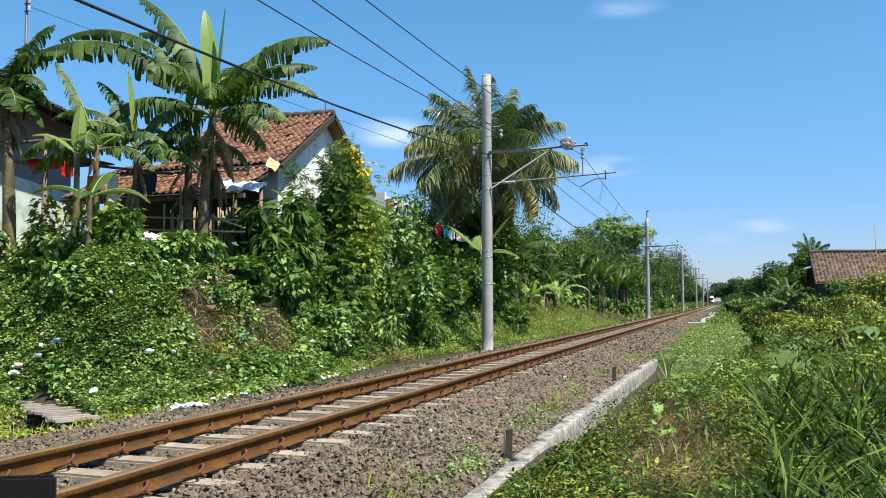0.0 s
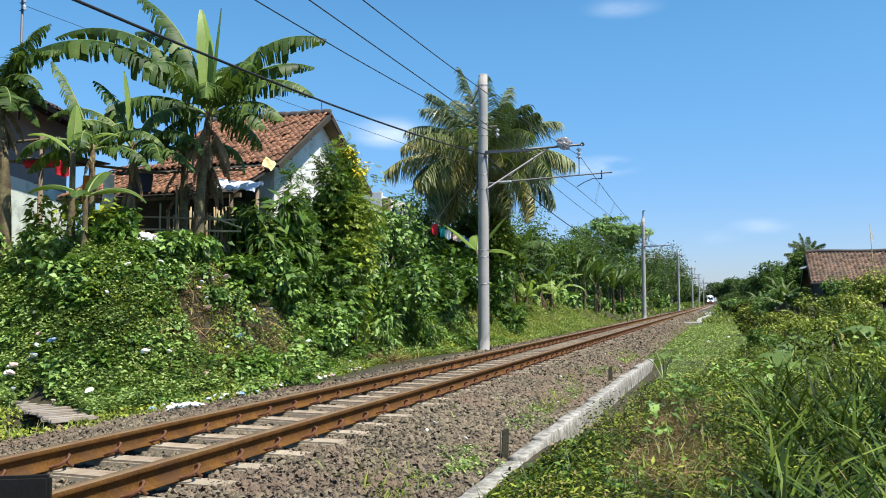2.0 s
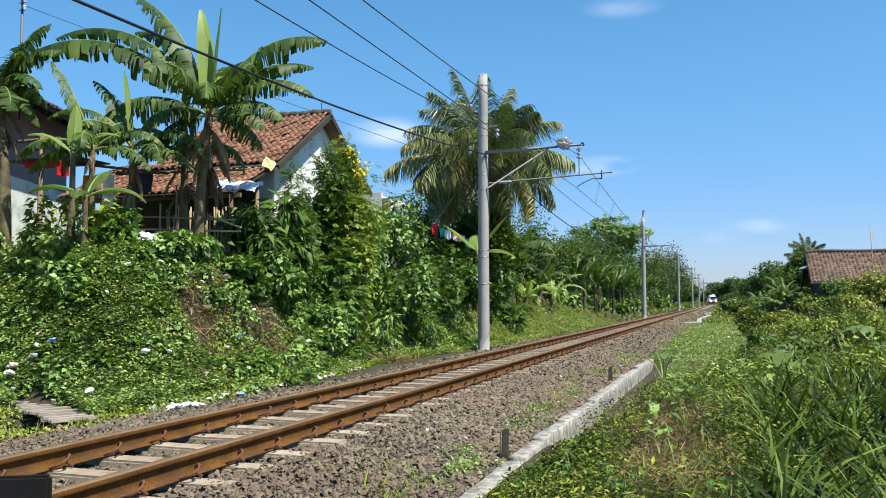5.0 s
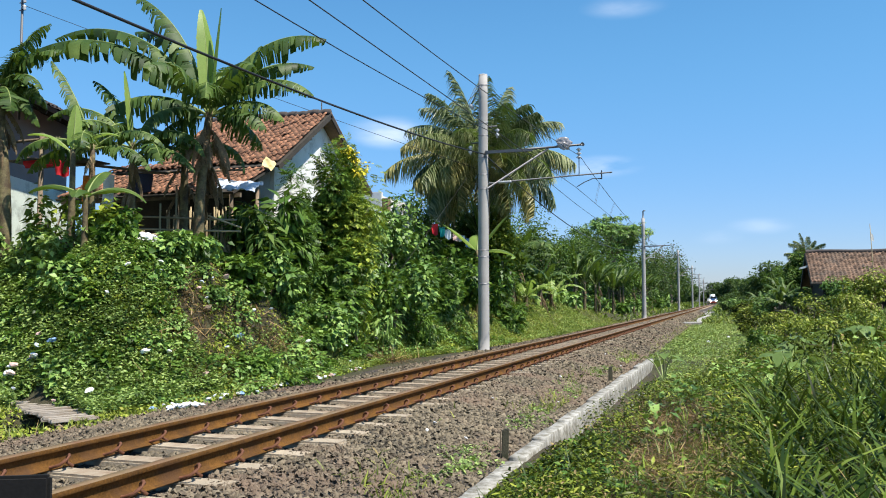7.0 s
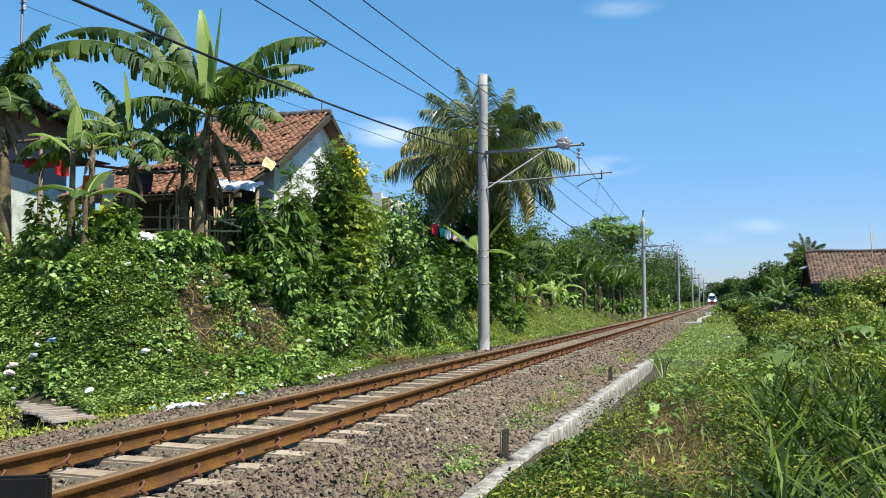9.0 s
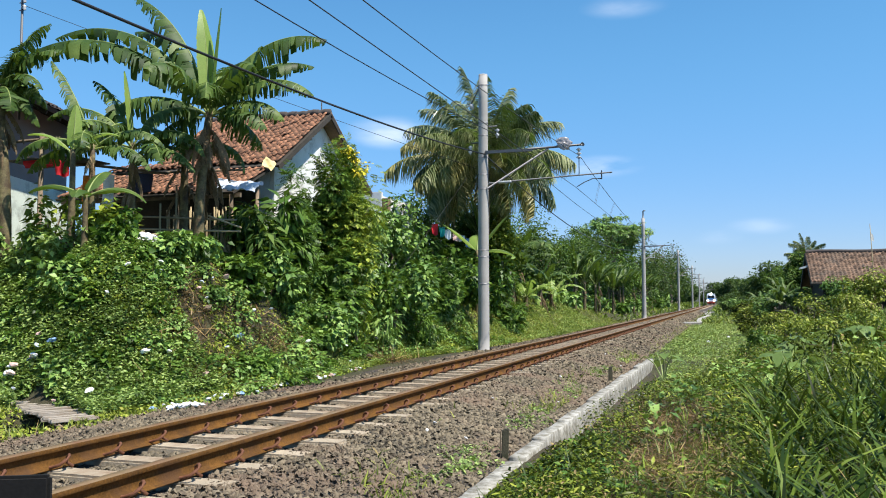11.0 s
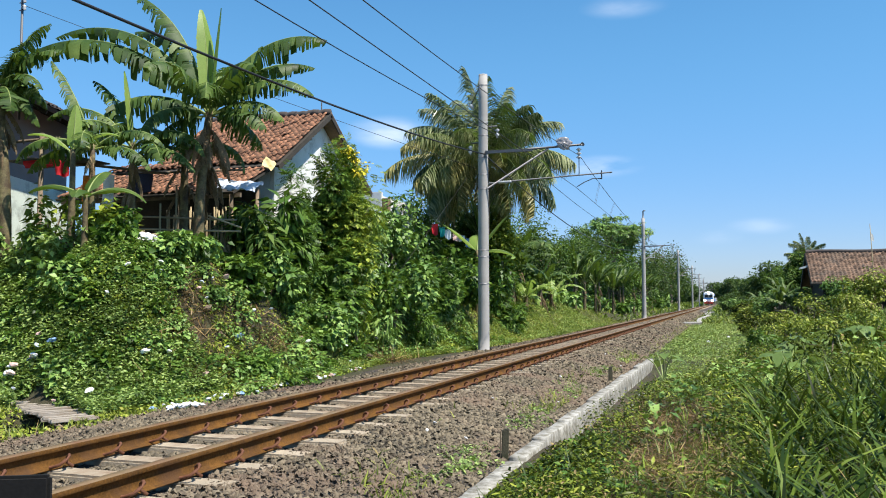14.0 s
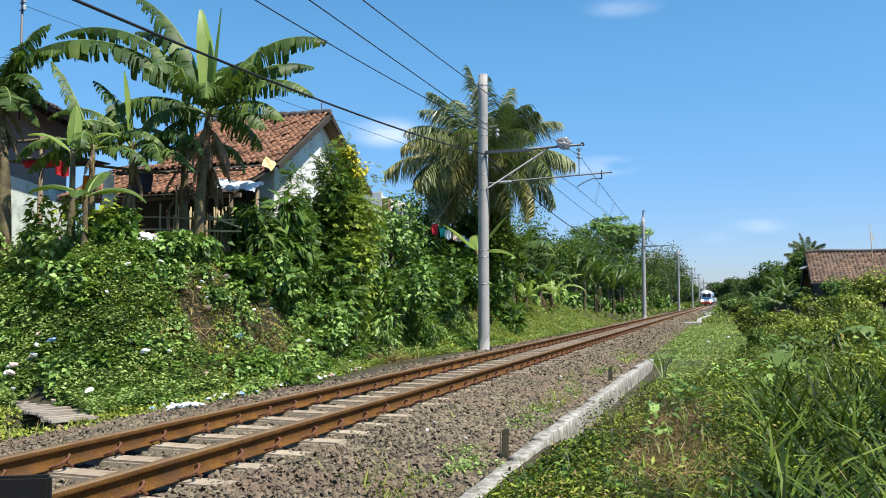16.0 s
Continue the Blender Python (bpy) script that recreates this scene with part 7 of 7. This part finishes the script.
def build_car(name, label, cab):
    """A coach with its leading end at y = 0, running towards -y."""
    t = thing(name, (0, 0, 0), label, "train car", "train cars")
    ln = 19.4
    prof = [(-1.28, 0.95), (-1.32, 1.3), (-1.32, 2.9), (-1.2, 3.3), (-0.82, 3.58), (0, 3.7), (0.82, 3.58), (1.2, 3.3), (1.32, 2.9), (1.32, 1.3), (1.28, 0.95)]
    stations = [(0.0, 0.90, 0.86), (0.25, 0.96, 0.94), (0.8, 1, 1), (ln, 1, 1)] if cab else [(0, 1, 1), (ln, 1, 1)]
    n = len(prof)
    bm = bmesh.new()
    rings = []
    for y, sx, sz in stations:
        rings.append([bm.verts.new((x * sx, y, 0.95 + (z - 0.95) * sz)) for x, z in prof])
    for a, b in zip(rings[:-1], rings[1:]):
        for k in range(n):
            bm.faces.new((a[k], a[(k + 1) % n], b[(k + 1) % n], b[k]))
    bm.faces.new(rings[0])
    bm.faces.new(rings[-1][::-1])
    bmesh.ops.recalc_face_normals(bm, faces=bm.faces)
    body = part("body", bm, M_TWHITE, t, "white and blue coach body")
    for s in (-1, 1):
        bm = bmesh.new()
        box(bm, 1.323 * s - 0.006, 1.323 * s + 0.006, 0.9, ln - 0.1, 1.0, 1.75)
        part("lower_stripe", bm, M_TBLUE, t, "blue lower side panel")
        bm = bmesh.new()
        box(bm, 1.323 * s - 0.006, 1.323 * s + 0.006, 0.9, ln - 0.1, 2.62, 3.0)
        part("upper_stripe", bm, M_TBLUE, t, "blue upper side band")
        for k in range(9):
            bm = bmesh.new()
            box(bm, 1.326 * s - 0.006, 1.326 * s + 0.006, 2.2 + 1.8 * k, 3.5 + 1.8 * k, 1.85, 2.55)
            part("window", bm, M_TGLASS, t)
    for y in (2.6, ln - 3.0):
        bogie = new("bogie")
        bogie.location = (0, y, 0)
        bogie.parent = t
        bm = bmesh.new()
        box(bm, -1.0, 1.0, -1.5, 1.5, 0.42, 0.8, 0.05)
        part("bogie_frame", bm, M_UNDER, bogie)
        for yy in (-1.1, 1.1):
            tube_part("wheelset", [(-0.62, yy, 0.4), (-0.5, yy, 0.4), (-0.49, yy, 0.4), (0.49, yy, 0.4), (0.5, yy, 0.4), (0.62, yy, 0.4)], [0.38, 0.38, 0.08, 0.08, 0.38, 0.38], M_UNDER, bogie, sides=16)
    bm = bmesh.new()
    box(bm, -1.2, 1.2, 4.5, ln - 5, 0.5, 0.96, 0.05)
    part("underframe_box", bm, M_UNDER, t)
    if cab:
        bm = bmesh.new()
        box(bm, -0.98, 0.98, -0.03, 0.0, 2.0, 2.78, 0.008)
        part("windscreen", bm, M_TGLASS, t)
        bm = bmesh.new()
        box(bm, -0.02, 0.02, -0.045, -0.032, 2.0, 2.78)
        part("windscreen_pillar", bm, M_TWHITE, t)
        bm = bmesh.new()
        box(bm, -1.12, 1.12, -0.03, 0.0, 1.55, 1.95, 0.008)
        part("nose_band", bm, M_TBLUE, t, "blue band across the front")
        bm = bmesh.new()
        box(bm, -1.16, 1.16, -0.1, 0.3, 0.35, 0.97, 0.04)
        part("buffer_beam", bm, M_TRED, t)
        bm = bmesh.new()
        box(bm, -0.2, 0.2, -0.55, -0.1, 0.6, 0.85, 0.05)
        part("coupler", bm, M_UNDER, t)
        for x, z, r, mat in ((-1.0, 1.22, 0.32, M_LAMP2), (1.0, 1.22, 0.32, M_LAMP2), (0.0, 3.25, 0.34, M_LAMP)):
            tube_part("headlight", [(x, -0.09, z), (x, -0.03, z), (x, 0.02, z)], [r * 0.8, r, r], mat, t, "lit round headlight", sides=16)
            tube_part("headlight_ring", [(x, -0.05, z), (x, 0.02, z)], [r * 1.15, r * 1.2], M_UNDER, t, sides=16)
    return t


lead_car = build_car("leading_railcar", "white and blue diesel railcar with three lit headlights", True)
next_car = build_car("following_railcar", "white and blue coach coupled behind the railcar", False)


def on_track(y):
    x = float(track_x(y))
    return pose(x, y, 0.0, 0, 0, math.degrees(math.atan2(float(track_x(y)) - float(track_x(y + 1)), 1.0)))


def sway(leaf, phase, swing, dip):
    """A frond that nods in a light wind about its root."""
    rest = leaf.matrix_basis.copy()
    rows = []
    for k in range(33):
        t = 0.5 * k
        a = math.sin(0.9 * t + phase) + 0.5 * math.sin(1.7 * t + 2.1 * phase)
        b = math.sin(1.1 * t + 1.3 * phase + 0.8)
        rows.append((t, rest @ pose(0, 0, 0, 0, dip * b, swing * a)))
    walk(leaf, rows)


wind_frond = [c for c in near_palm.children if c.name.startswith("frond")][0]


def motions():
    """The train comes on at a steady 13.7 m/s; crowns stir in the wind."""
    rest = wind_frond.matrix_basis.copy()
    walk(wind_frond, [(t, rest @ pose(0, 0, 0, 0, lean, 0)) for t, lean in ((0.0, 0), (1.0, 1), (1.5, 1), (2.3, 5), (3.0, 8), (4.0, 7), (5.2, 7), (6.5, 9), (7.5, 9), (8.3, 6), (9.0, 3),
                                                                         (10.2, 1), (11.5, 2), (13.0, -1), (14.5, 1), (15.5, -2), (16.0, -2))])
    for crown, keep, swing, dip in ((near_palm, 14, 1.0, 0.7), (tall_banana, 10, 0.4, 0.4)):
        leaves = [c for c in crown.children if c.name.startswith(("frond", "leaf"))]
        for k, leaf in enumerate(leaves[1:keep]):
            sway(leaf, 0.7 * k, swing, dip)
    times = [0.5 * k for k in range(33)]
    head = [218.0 + 13.7 * (16.0 - t) for t in times]
    for car, back in ((lead_car, 0.0), (next_car, 20.2)):
        walk(car, [(t, on_track(y + back)) for t, y in zip(times, head)])


motions()
